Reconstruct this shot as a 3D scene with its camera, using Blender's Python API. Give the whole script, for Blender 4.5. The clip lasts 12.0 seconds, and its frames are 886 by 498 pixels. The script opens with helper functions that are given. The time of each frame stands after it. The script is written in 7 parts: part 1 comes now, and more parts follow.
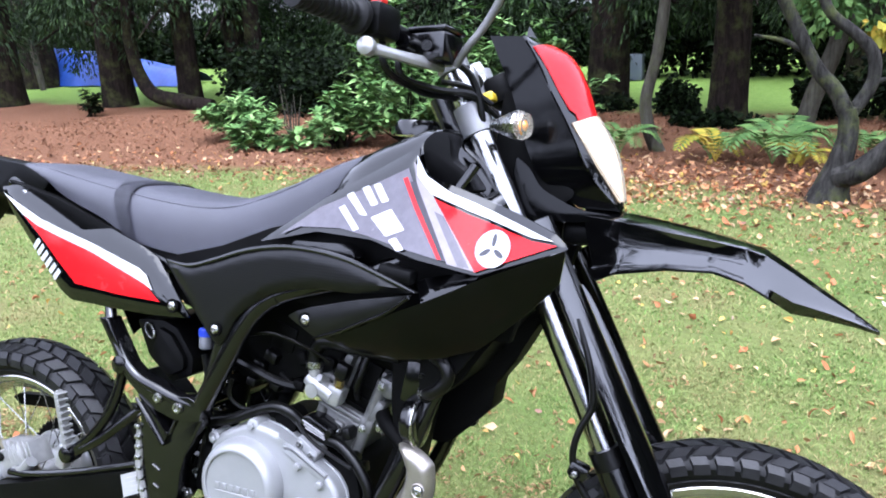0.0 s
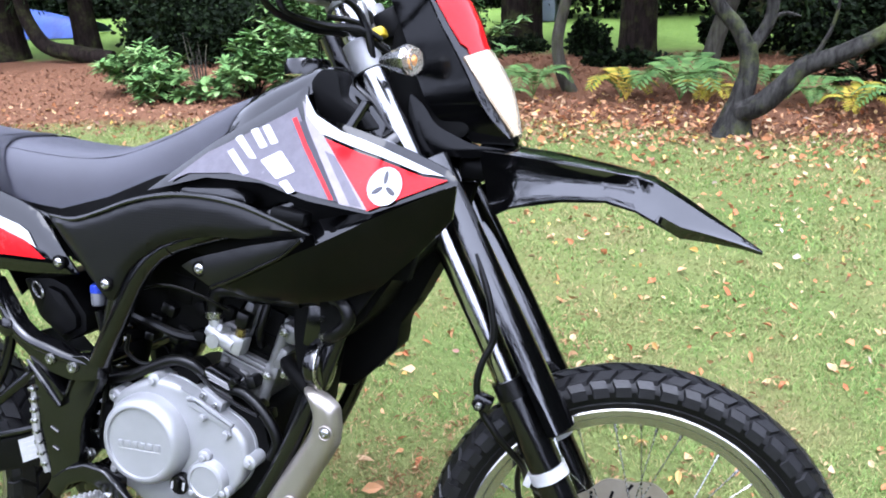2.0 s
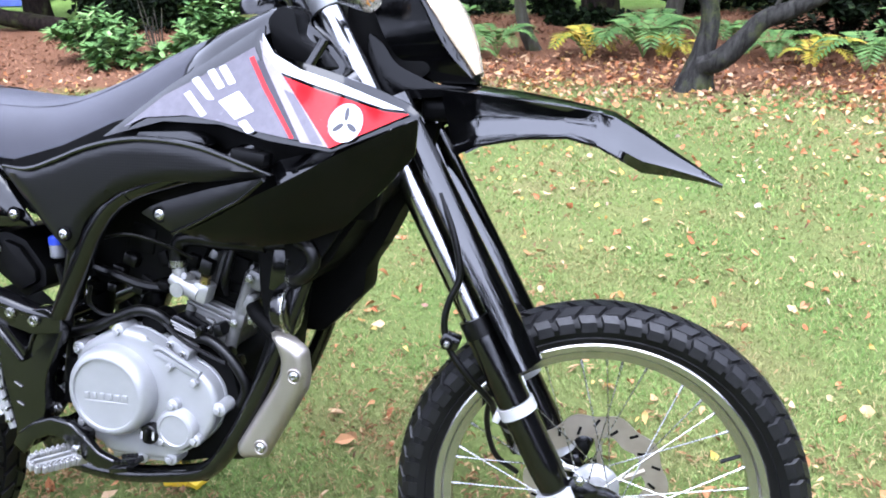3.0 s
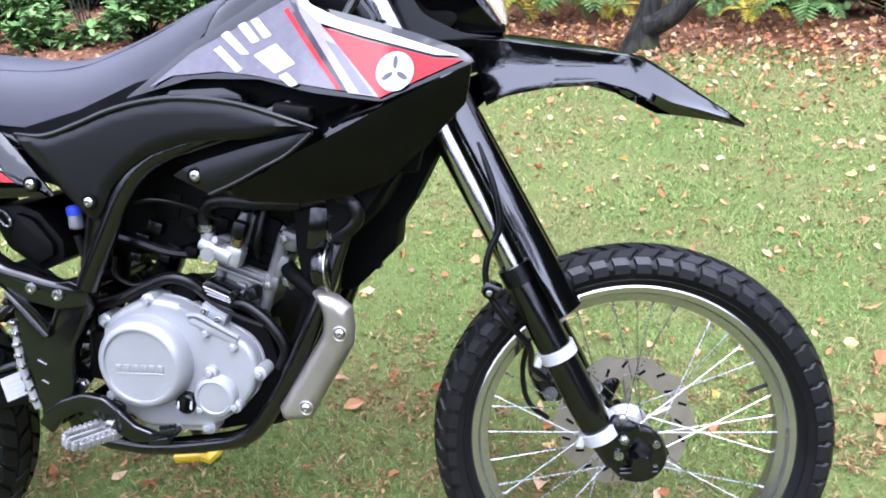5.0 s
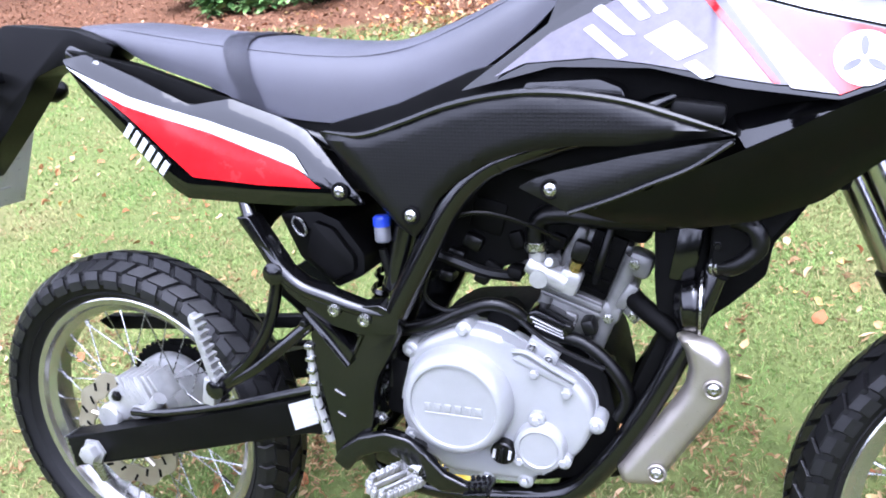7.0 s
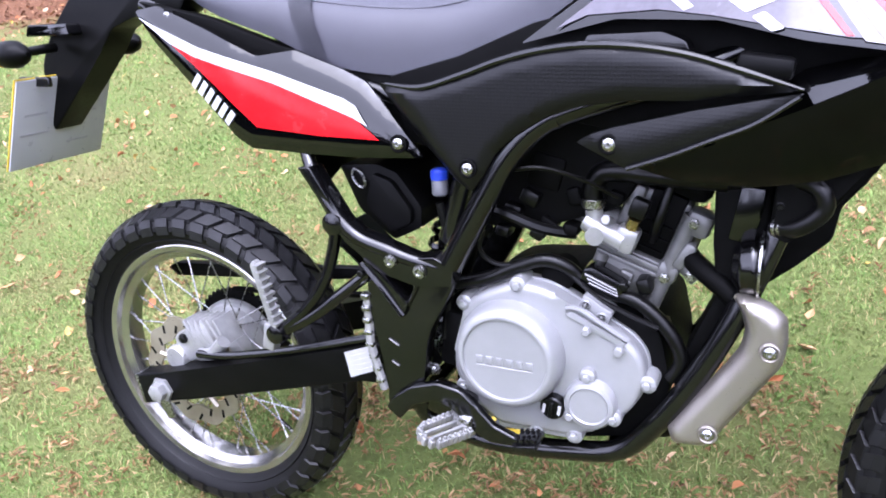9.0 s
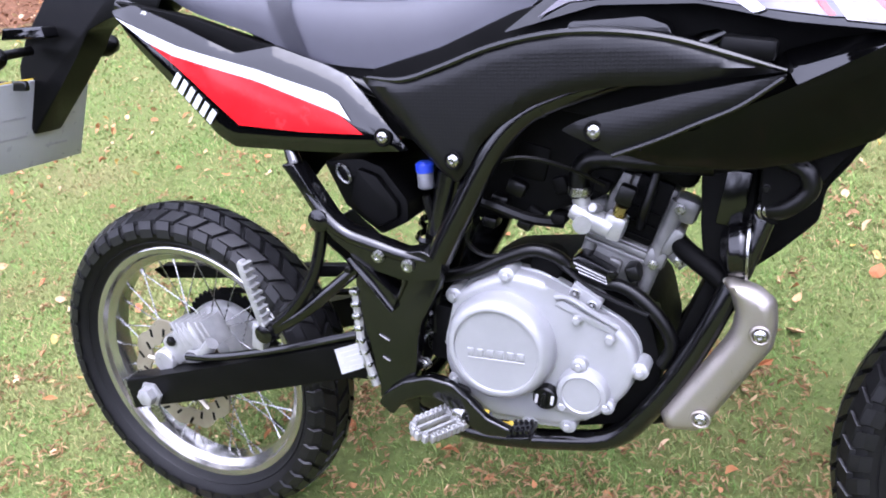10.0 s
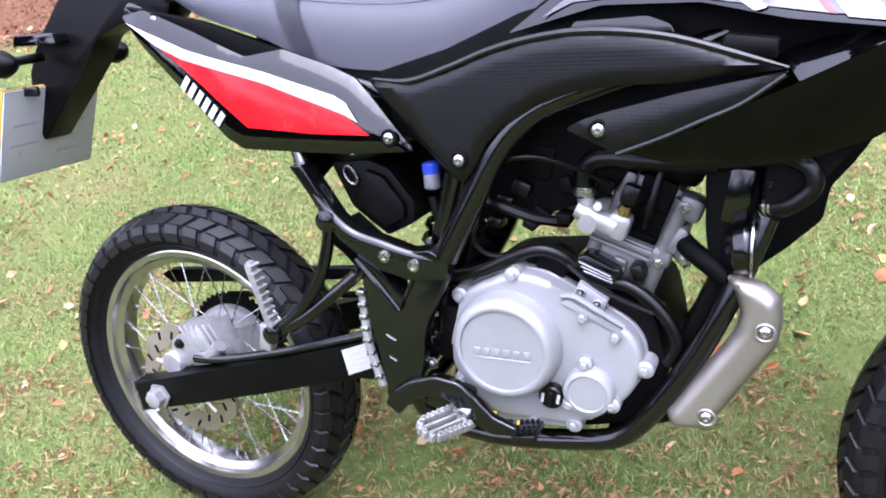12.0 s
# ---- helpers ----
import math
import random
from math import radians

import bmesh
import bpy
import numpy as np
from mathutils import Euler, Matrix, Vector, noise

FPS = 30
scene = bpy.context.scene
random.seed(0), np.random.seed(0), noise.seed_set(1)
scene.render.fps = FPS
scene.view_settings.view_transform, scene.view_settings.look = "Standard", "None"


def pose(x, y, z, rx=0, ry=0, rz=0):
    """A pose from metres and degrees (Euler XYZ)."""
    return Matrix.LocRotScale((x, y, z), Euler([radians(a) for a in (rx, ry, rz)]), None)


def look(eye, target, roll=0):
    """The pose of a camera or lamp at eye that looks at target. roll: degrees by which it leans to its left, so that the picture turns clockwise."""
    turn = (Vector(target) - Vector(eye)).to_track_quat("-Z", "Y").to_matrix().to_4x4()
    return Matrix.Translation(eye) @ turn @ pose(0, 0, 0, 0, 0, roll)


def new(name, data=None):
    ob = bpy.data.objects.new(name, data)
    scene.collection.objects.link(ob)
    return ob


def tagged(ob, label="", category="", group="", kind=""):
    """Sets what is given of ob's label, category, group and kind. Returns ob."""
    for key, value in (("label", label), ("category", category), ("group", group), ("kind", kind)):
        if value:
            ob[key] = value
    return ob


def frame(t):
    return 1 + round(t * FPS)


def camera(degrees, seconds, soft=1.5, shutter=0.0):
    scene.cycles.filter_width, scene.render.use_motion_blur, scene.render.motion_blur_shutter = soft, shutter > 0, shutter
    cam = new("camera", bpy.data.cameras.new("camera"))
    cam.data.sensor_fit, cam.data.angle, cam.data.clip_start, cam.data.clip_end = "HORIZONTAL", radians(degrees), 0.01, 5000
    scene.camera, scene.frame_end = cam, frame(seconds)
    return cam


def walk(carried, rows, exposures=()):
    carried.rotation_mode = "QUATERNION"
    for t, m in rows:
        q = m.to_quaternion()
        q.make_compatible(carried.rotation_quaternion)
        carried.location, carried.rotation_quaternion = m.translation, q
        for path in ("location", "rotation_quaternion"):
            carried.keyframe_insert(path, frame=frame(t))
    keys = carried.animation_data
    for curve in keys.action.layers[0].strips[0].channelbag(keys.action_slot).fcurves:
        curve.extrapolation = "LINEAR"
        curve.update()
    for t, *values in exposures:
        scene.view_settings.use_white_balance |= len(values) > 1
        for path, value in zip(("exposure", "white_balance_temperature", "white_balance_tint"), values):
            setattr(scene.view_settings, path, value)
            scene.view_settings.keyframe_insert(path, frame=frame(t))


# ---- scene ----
cam = camera(60.08, 12.0, soft=1.85)
PATH = [
    (0, (1.4543, -0.9043, 1.2782), (0.6741, 0.8350, 0.6730), -2.41),
    (0.5, (1.4626, -0.9017, 1.2771), (0.7256, 0.8520, 0.6593), -2.51),
    (1, (1.4724, -0.8962, 1.2719), (0.7847, 0.8643, 0.6179), -2.45),
    (1.5, (1.4843, -0.8888, 1.2675), (0.8438, 0.8778, 0.5828), -2.70),
    (2, (1.4921, -0.8857, 1.2592), (0.9043, 0.8770, 0.5193), -3.11),
    (2.5, (1.4980, -0.8898, 1.2407), (0.9588, 0.8671, 0.4516), -3.49),
    (3, (1.5000, -0.8999, 1.2196), (0.9957, 0.8521, 0.3972), -3.67),
    (5, (1.3453, -0.9513, 1.1974), (1.0065, 0.8061, 0.3048), -4.44),
    (5.5, (1.2703, -0.9613, 1.2002), (0.8680, 0.7736, 0.2900), -5.22),
    (6, (1.1711, -0.9185, 1.1940), (0.5733, 0.7450, 0.2583), -6.37),
    (6.5, (1.0727, -0.8353, 1.1985), (0.3514, 0.7868, 0.2775), -8.30),
    (7, (0.9948, -0.7765, 1.1994), (0.3114, 0.8439, 0.2469), -8.31),
    (9, (1.0073, -0.7849, 1.1903), (0.1795, 0.7283, 0.1779), -9.48),
    (9.5, (1.0039, -0.7884, 1.1838), (0.1887, 0.7273, 0.1648), -10.12),
    (10, (1.0044, -0.7845, 1.1827), (0.2083, 0.7383, 0.1595), -10.66),
    (10.5, (1.0082, -0.7910, 1.1767), (0.1991, 0.7419, 0.1789), -10.60),
    (11, (1.0058, -0.7947, 1.1826), (0.1924, 0.7289, 0.1741), -11.15),
    (11.5, (1.0075, -0.7979, 1.1767), (0.1957, 0.7377, 0.1852), -10.78),
    (12, (1.0080, -0.7987, 1.1747), (0.1967, 0.7332, 0.1771), -10.97),
]
walk(cam, [(t, look(eye, target, roll)) for t, eye, target, roll in PATH], exposures=[(0.0, 2.86, 6100, 11), (1.5, 2.84, 6100, 11), (3.0, 3.02, 6050, 11), (5.0, 2.91, 6050, 14), (5.5, 3.10, 5950, 14), (6.0, 3.00, 5950, 15), (7.0, 3.26, 5950, 16), (9.0, 3.00, 6150, 20), (12.0, 3.00, 6150, 20)])

# ---- light: bright overcast sky, soft weak sun ----
SUN_ELEVATION, SUN_ROTATION = radians(75), radians(158)
world = bpy.data.worlds.new("overcast_sky")
world.use_nodes = True
scene.world = world
wt = world.node_tree
sky = wt.nodes.new("ShaderNodeTexSky")
sky.sky_type, sky.sun_disc = "NISHITA", False
sky.sun_elevation, sky.sun_rotation = SUN_ELEVATION, SUN_ROTATION
sky.air_density, sky.dust_density, sky.ozone_density = 1.0, 3.0, 1.0
grey = wt.nodes.new("ShaderNodeHueSaturation")
grey.inputs["Saturation"].default_value = 0.0
wt.links.new(sky.outputs[0], grey.inputs["Color"])
tint = wt.nodes.new("ShaderNodeMixRGB")
tint.blend_type = "MULTIPLY"
tint.inputs[0].default_value, tint.inputs[2].default_value = 1.0, (0.92, 0.97, 1.22, 1)
wt.links.new(grey.outputs[0], tint.inputs[1])
wt.links.new(tint.outputs[0], wt.nodes["Background"].inputs[0])
wt.nodes["Background"].inputs[1].default_value = 0.15
sun_data = bpy.data.lights.new("sun", "SUN")
sun_data.energy, sun_data.angle, sun_data.color = 0.5, radians(60), (1.0, 0.98, 0.95)
sun = new("sun", sun_data)
sun.matrix_world = look((1.05, -2.6, 10.6), (0, 0, 0))

# ---- materials ----


def material(name):
    m = bpy.data.materials.new(name)
    m.use_nodes = True
    return m, m.node_tree, m.node_tree.nodes["Principled BSDF"]


def node(t, kind, **values):
    n = t.nodes.new(kind)
    for key, value in values.items():
        n.inputs[key.replace("_", " ")].default_value = value
    return n


def coords(t):
    return t.nodes.new("ShaderNodeTexCoord").outputs["Object"]


def noise_of(t, scale, detail=4.0, rough=0.55):
    n = node(t, "ShaderNodeTexNoise", Scale=scale, Detail=detail, Roughness=rough)
    t.links.new(coords(t), n.inputs["Vector"])
    return n.outputs["Fac"]


def ramp(t, fac, *stops):
    r = t.nodes.new("ShaderNodeValToRGB")
    while len(r.color_ramp.elements) < len(stops):
        r.color_ramp.elements.new(0.5)
    for e, (p, c) in zip(r.color_ramp.elements, stops):
        e.position, e.color = p, (*c, 1) if len(c) == 3 else (c[0],) * 3 + (1,)
    t.links.new(fac, r.inputs[0])
    return r.outputs[0]


def bump(t, shader, fac, strength, distance):
    b = node(t, "ShaderNodeBump", Strength=strength, Distance=distance)
    t.links.new(fac, b.inputs["Height"])
    t.links.new(b.outputs[0], shader.inputs["Normal"])
    return b


def surface(name, c1, c2, rough, metal=0.0, scale=30.0, bump_scale=200.0, bump_strength=0.15, coat=0.0, spread=0.12, spec=0.5):
    """A surface whose colour and roughness vary at a large and a fine scale."""
    m, t, s = material(name)
    big, fine = noise_of(t, scale), noise_of(t, bump_scale, 6)
    t.links.new(ramp(t, big, (0.3, c1), (0.7, c2)), s.inputs["Base Color"])
    t.links.new(ramp(t, fine, (0.25, (max(rough - spread, 0.02),)), (0.8, (min(rough + spread, 1),))), s.inputs["Roughness"])
    s.inputs["Metallic"].default_value = metal
    s.inputs["Specular IOR Level"].default_value = spec
    s.inputs["Coat Weight"].default_value = coat
    s.inputs["Coat Roughness"].default_value = 0.04
    if bump_strength:
        bump(t, s, fine, bump_strength, 0.002)
    return m


def glossy_paint(name, colour, wave=0.14, rough=0.1, ior=1.5, coat=1.0):
    """Glossy moulded plastic: gently uneven, with a few fine scuffs."""
    m, t, s = material(name)
    dirt = noise_of(t, 55, 6, 0.7)
    t.links.new(ramp(t, dirt, (0.35, [v * 0.85 for v in colour]), (0.75, [v * 1.1 + 0.0004 for v in colour])), s.inputs["Base Color"])
    scuff = noise_of(t, 18, 8, 0.75)
    t.links.new(ramp(t, scuff, (0.5, (rough * 0.6,)), (0.72, (rough * 2.4,))), s.inputs["Roughness"])
    s.inputs["Coat Weight"].default_value = coat
    s.inputs["Coat Roughness"].default_value = 0.03
    s.inputs["IOR"].default_value = ior
    bump(t, s, noise_of(t, 7.0, 2), wave, 0.006)
    return m


GLOSS = glossy_paint("gloss_black_plastic", (0.0006, 0.0006, 0.0007), ior=1.47, rough=0.05, coat=0.1)
POLISHED = glossy_paint("polished_black_plastic", (0.0006, 0.0006, 0.0007), ior=1.62, rough=0.07, coat=0.5)
SCUFFED = surface("scuffed_black_plastic", (0.0005, 0.0005, 0.0006), (0.0014, 0.0014, 0.0015), 0.12, scale=14, bump_scale=70, bump_strength=0.03, spread=0.08, spec=0.15)
RED = glossy_paint("gloss_red_film", (0.38, 0.0075, 0.010), ior=1.33, rough=0.16, coat=0.0)
WHITE = glossy_paint("gloss_white_film", (0.36, 0.36, 0.37), ior=1.33, rough=0.16, coat=0.0)
GREYFILM = glossy_paint("grey_film", (0.085, 0.079, 0.092), ior=1.33, rough=0.16, coat=0.0)
PALEFILM = glossy_paint("pale_grey_film", (0.17, 0.154, 0.162), ior=1.33, rough=0.16, coat=0.0)
DARKFILM = glossy_paint("dark_grey_film", (0.026, 0.023, 0.03), ior=1.33, rough=0.16, coat=0.0)
SATIN = surface("satin_black_paint", (0.0007, 0.0007, 0.00084), (0.00154, 0.00154, 0.00175), 0.16, scale=12, bump_scale=120, bump_strength=0.02, spread=0.03, spec=0.5)
MATTE = surface("matte_black_plastic", (0.00084, 0.00084, 0.00098), (0.00182, 0.00182, 0.00182), 0.42, scale=20, bump_scale=500, bump_strength=0.06, spec=0.08)
# near-black for inner parts, and for fillers where gaps lie in shade
INNER = surface("near_black_inner", (0.00042, 0.00042, 0.00042), (0.00126, 0.00126, 0.00126), 0.62, scale=25, bump_scale=120, bump_strength=0.06, spread=0.05, spec=0.06)
RUBBER = surface("tyre_rubber", (0.0016, 0.0016, 0.0017), (0.0036, 0.0036, 0.0036), 0.55, scale=16, bump_scale=260, bump_strength=0.15, spec=0.16)
# tread greyer than carcass: dust, plus sky sheen and groove shade as colour
TREAD = surface("dusty_sheen_tread_rubber", (0.0022, 0.0022, 0.0025), (0.0056, 0.0056, 0.006), 0.42, scale=40, bump_scale=260, bump_strength=0.2, spec=0.24)
HOSE = surface("rubber_hose", (0.0007, 0.0007, 0.0007), (0.00154, 0.00154, 0.00154), 0.33, scale=40, bump_scale=300, bump_strength=0.02, spread=0.03, spec=0.2)
VINYL = surface("seat_vinyl", (0.024, 0.024, 0.031), (0.032, 0.032, 0.041), 0.50, scale=9, bump_scale=900, bump_strength=0.12, spread=0.06, spec=0.42)
SILVER = surface("cast_silver_paint", (0.205, 0.208, 0.21), (0.242, 0.244, 0.247), 0.38, 0.4, scale=14, bump_scale=420, bump_strength=0.05, spread=0.05)
ALLOY = surface("bare_alloy", (0.2, 0.2, 0.2), (0.29, 0.29, 0.282), 0.32, 0.5, scale=30, bump_scale=260, bump_strength=0.05, spread=0.06)
# dull alloy: grime, and the shade under the tank put into its colour
DULLCAST = surface("grimy_shaded_alloy", (0.06, 0.06, 0.058), (0.12, 0.12, 0.117), 0.42, 0.4, scale=35, bump_scale=160, bump_strength=0.15)
CASTGREY = surface("cast_grey_alloy", (0.13, 0.13, 0.132), (0.18, 0.18, 0.18), 0.42, 0.4, scale=25, bump_scale=200, bump_strength=0.06)
CHROME = surface("chrome", (0.32, 0.32, 0.33), (0.38, 0.38, 0.38), 0.18, 1.0, scale=20, bump_scale=80, bump_strength=0.02, spread=0.05)
RIMALLOY = surface("rim_alloy", (0.34, 0.333, 0.312), (0.41, 0.402, 0.378), 0.18, 0.95, scale=12, bump_scale=90, bump_strength=0.03, spread=0.08)
STEEL = surface("zinc_steel", (0.255, 0.255, 0.2475), (0.345, 0.345, 0.3375), 0.28, 1.0, scale=60, bump_scale=300, bump_strength=0.1)
SHIELD = surface("brushed_bronze_alloy", (0.252, 0.228, 0.198), (0.312, 0.288, 0.258), 0.36, 0.85, scale=8, bump_scale=500, bump_strength=0.12)
DISC = surface("brake_disc_steel", (0.24, 0.21, 0.16), (0.31, 0.28, 0.22), 0.38, 0.7, scale=25, bump_scale=200, bump_strength=0.1)
WHITEPLASTIC = surface("white_plastic", (0.22, 0.22, 0.216), (0.28, 0.28, 0.276), 0.4, scale=30, bump_scale=200, bump_strength=0.08)
PLATE = surface("plate_back", (0.3, 0.306, 0.312), (0.36, 0.366, 0.366), 0.35, scale=6, bump_scale=60, bump_strength=0.05)
YELLOW = surface("yellow_plastic", (0.45, 0.312, 0.012), (0.51, 0.372, 0.024), 0.4, scale=20, bump_scale=200, bump_strength=0.1)
BLUE = surface("blue_plastic", (0.006, 0.024, 0.3), (0.012, 0.042, 0.372), 0.35, scale=20, bump_scale=200, bump_strength=0.05)
REDPLASTIC = surface("red_switch_plastic", (0.36, 0.012, 0.009), (0.42, 0.018, 0.012), 0.35, scale=20, bump_scale=200, bump_strength=0.05)
AMBER = surface("amber_bulb", (0.51, 0.18, 0.012), (0.54, 0.228, 0.024), 0.2, scale=20, bump_scale=100, bump_strength=0.05)
BRASS = surface("brass", (0.33, 0.252, 0.12), (0.39, 0.3, 0.156), 0.3, 1.0, scale=40, bump_scale=100, bump_strength=0.05)
DARKMARK = surface("dark_print", (0.012, 0.012, 0.018), (0.024, 0.024, 0.03), 0.4, scale=40, bump_scale=100, bump_strength=0.0)
PALEMARK = surface("pale_print", (0.252, 0.252, 0.264), (0.3, 0.3, 0.312), 0.35, scale=40, bump_scale=100, bump_strength=0.0)


def carbon_grain():
    """Matte black side covers with a fine woven relief."""
    m, t, s = material("woven_black_plastic")
    w = node(t, "ShaderNodeTexVoronoi", Scale=230.0, Randomness=0.0)
    flat = t.nodes.new("ShaderNodeMapping")
    flat.inputs["Scale"].default_value = (1, 0, 1)
    t.links.new(coords(t), flat.inputs[0])
    t.links.new(flat.outputs[0], w.inputs["Vector"])
    t.links.new(ramp(t, noise_of(t, 18), (0.3, (0.001, 0.001, 0.0012)), (0.7, (0.002, 0.002, 0.0023))), s.inputs["Base Color"])
    s.inputs["Roughness"].default_value = 0.34
    s.inputs["Specular IOR Level"].default_value = 0.25
    bump(t, s, w.outputs["Distance"], 0.16, 0.001)
    return m


WOVEN = carbon_grain()


def clear_glass(name, tint, rough=0.05):
    m, t, s = material(name)
    s.inputs["Base Color"].default_value = (*tint, 1)
    s.inputs["Transmission Weight"].default_value = 0.9
    s.inputs["Roughness"].default_value = rough
    s.inputs["IOR"].default_value = 1.45
    bump(t, s, noise_of(t, 40, 2), 0.2, 0.004)
    return m


REFLECTOR = surface("warm_reflector", (0.30, 0.20, 0.11), (0.50, 0.40, 0.27), 0.45, 0.1, scale=16, bump_scale=60, bump_strength=0.5)
LENS = clear_glass("clear_lens", (0.95, 0.88, 0.76))

# ---- mesh helpers ----
from mathutils import geometry


def part(name, bm, mat, parent=None, label="", smooth=40):
    """Links a bmesh as one mesh object under a thing or a part."""
    me = bpy.data.meshes.new(name)
    bmesh.ops.recalc_face_normals(bm, faces=bm.faces)
    bm.to_mesh(me)
    bm.free()
    me.materials.append(mat)
    if smooth:
        me.shade_smooth()
        me.set_sharp_from_angle(angle=radians(smooth))
    ob = new(name, me)
    ob.parent = parent
    return tagged(ob, label)


def shared(name, me, parent, m):
    """One more object on a mesh that is there already."""
    ob = new(name, me)
    ob.parent = parent
    ob.matrix_basis = m
    return ob


def spline(points, n):
    """n points on a smooth curve through the given ones."""
    p = np.array(points, float)
    if len(p) < 3:
        return [p[0] + (p[-1] - p[0]) * k / (n - 1) for k in range(n)]
    d = np.r_[0, np.cumsum(np.linalg.norm(np.diff(p, axis=0), axis=1) ** 0.7 + 1e-6)]
    tan = np.gradient(p, d, axis=0)
    out = []
    for s in np.linspace(0, d[-1], n):
        i = min(max(int(np.searchsorted(d, s)) - 1, 0), len(p) - 2)
        h = d[i + 1] - d[i]
        u = (s - d[i]) / h
        a, b, c, e = 2 * u**3 - 3 * u * u + 1, u**3 - 2 * u * u + u, -2 * u**3 + 3 * u * u, u**3 - u * u
        out.append(a * p[i] + b * h * tan[i] + c * p[i + 1] + e * h * tan[i + 1])
    return out


def tube(points, radius, sides=10, n=None, bm=None, caps=True, flat=1.0):
    """A round bar along a smooth curve; radius may be a list, one for each given point."""
    bm = bm or bmesh.new()
    n = n or max(2, (len(points) - 1) * 6 + 1) if len(points) > 2 else 2
    pts = spline(points, n)
    rad = np.interp(np.linspace(0, 1, n), np.linspace(0, 1, len(points)), radius) if hasattr(radius, "__len__") else [radius] * n
    side = None
    rings = []
    for k, p in enumerate(pts):
        ahead = Vector(pts[min(k + 1, n - 1)] - pts[max(k - 1, 0)]).normalized()
        if side is None:
            side = ahead.orthogonal().normalized()
        side = (side - ahead * side.dot(ahead)).normalized()
        up = ahead.cross(side)
        rings.append([bm.verts.new(Vector(p) + (side * math.cos(a) + up * math.sin(a) * flat) * rad[k]) for a in (2 * math.pi * j / sides for j in range(sides))])
    for a, b in zip(rings, rings[1:]):
        for j in range(sides):
            bm.faces.new((a[j], a[(j + 1) % sides], b[(j + 1) % sides], b[j]))
    if caps:
        bm.faces.new(rings[0][::-1])
        bm.faces.new(rings[-1])
    return bm


def lathe(profile, centre=(0, 0, 0), n=32, bm=None, axis="y", closed=False):
    """Turns (radius, offset along the axis) pairs round an axis."""
    bm = bm or bmesh.new()
    rings = []
    for r, o in profile:
        ring = []
        for k in range(n):
            a = 2 * math.pi * k / n
            c, s = r * math.cos(a), r * math.sin(a)
            v = {"y": (c, o, s), "x": (o, c, s), "z": (c, s, o)}[axis]
            ring.append(bm.verts.new(Vector(centre) + Vector(v)))
        rings.append(ring)
    pairs = list(zip(rings, rings[1:])) + ([(rings[-1], rings[0])] if closed else [])
    for a, b in pairs:
        for k in range(n):
            bm.faces.new((a[k], a[(k + 1) % n], b[(k + 1) % n], b[k]))
    if not closed:
        for ring in (rings[0], rings[-1]):
            bm.faces.new(ring)
    return bm


def box(size, m=None, bevel=0.0, bm=None, segments=2):
    """A box with rounded edges, at a pose."""
    b = bmesh.new()
    bmesh.ops.create_cube(b, size=1, matrix=Matrix.Diagonal((*size, 1)))
    if bevel:
        bmesh.ops.bevel(b, geom=b.edges[:], offset=bevel, segments=segments, affect="EDGES", profile=0.5)
    bmesh.ops.transform(b, matrix=m or Matrix(), verts=b.verts)
    if bm is None:
        return b
    return join(bm, b)


def join(bm, other):
    me = bpy.data.meshes.new("joined")
    other.to_mesh(me)
    other.free()
    bm.from_mesh(me)
    bpy.data.meshes.remove(me)
    return bm


def rounded(outline, radius, steps=3):
    """A closed outline with its corners rounded."""
    out, n = [], len(outline)
    for k in range(n):
        a, b, c = (Vector(outline[(k + d) % n]) for d in (-1, 0, 1))
        u, v = a - b, c - b
        r = min(radius, 0.45 * u.length, 0.45 * v.length)
        p, q = b + u.normalized() * r, b + v.normalized() * r
        out += [p.lerp(b, s).lerp(b.lerp(q, s), s) for s in (j / steps for j in range(steps + 1))]
    return [tuple(p) for p in out]


def prism(outline, y0, y1, bevel=0.002, radius=0.0, bm=None, segments=2):
    """An outline in x and z, drawn out from y0 to y1, with rounded edges."""
    pts = rounded(outline, radius) if radius else outline
    b = bmesh.new()
    f = b.faces.new([b.verts.new((x, y0, z)) for x, z in pts])
    ext = bmesh.ops.extrude_face_region(b, geom=[f])
    for v in ext["geom"]:
        if isinstance(v, bmesh.types.BMVert):
            v.co.y = y1
    if bevel:
        rim = [e for e in b.edges if abs(e.verts[0].co.y - e.verts[1].co.y) < 1e-6]
        bmesh.ops.bevel(b, geom=rim, offset=bevel, segments=segments, affect="EDGES", profile=0.6, clamp_overlap=True)
    return b if bm is None else join(bm, b)


def inside(p, poly):
    hit, n = False, len(poly)
    for k in range(n):
        (x1, z1), (x2, z2) = poly[k], poly[(k + 1) % n]
        if (z1 > p[1]) != (z2 > p[1]) and p[0] < (x2 - x1) * (p[1] - z1) / (z2 - z1) + x1:
            hit = not hit
    return hit


def edge_gap(p, poly):
    best = 9.0
    for k in range(len(poly)):
        a, b = Vector(poly[k]), Vector(poly[(k + 1) % len(poly)])
        q, _ = geometry.intersect_point_line(Vector(p), a, b)
        d = (b - a).length_squared
        u = max(0.0, min(1.0, (Vector(p).to_2d() - a).dot(b - a) / d)) if d else 0
        best = min(best, (Vector(p).to_2d() - a.lerp(b, u)).length)
    return best


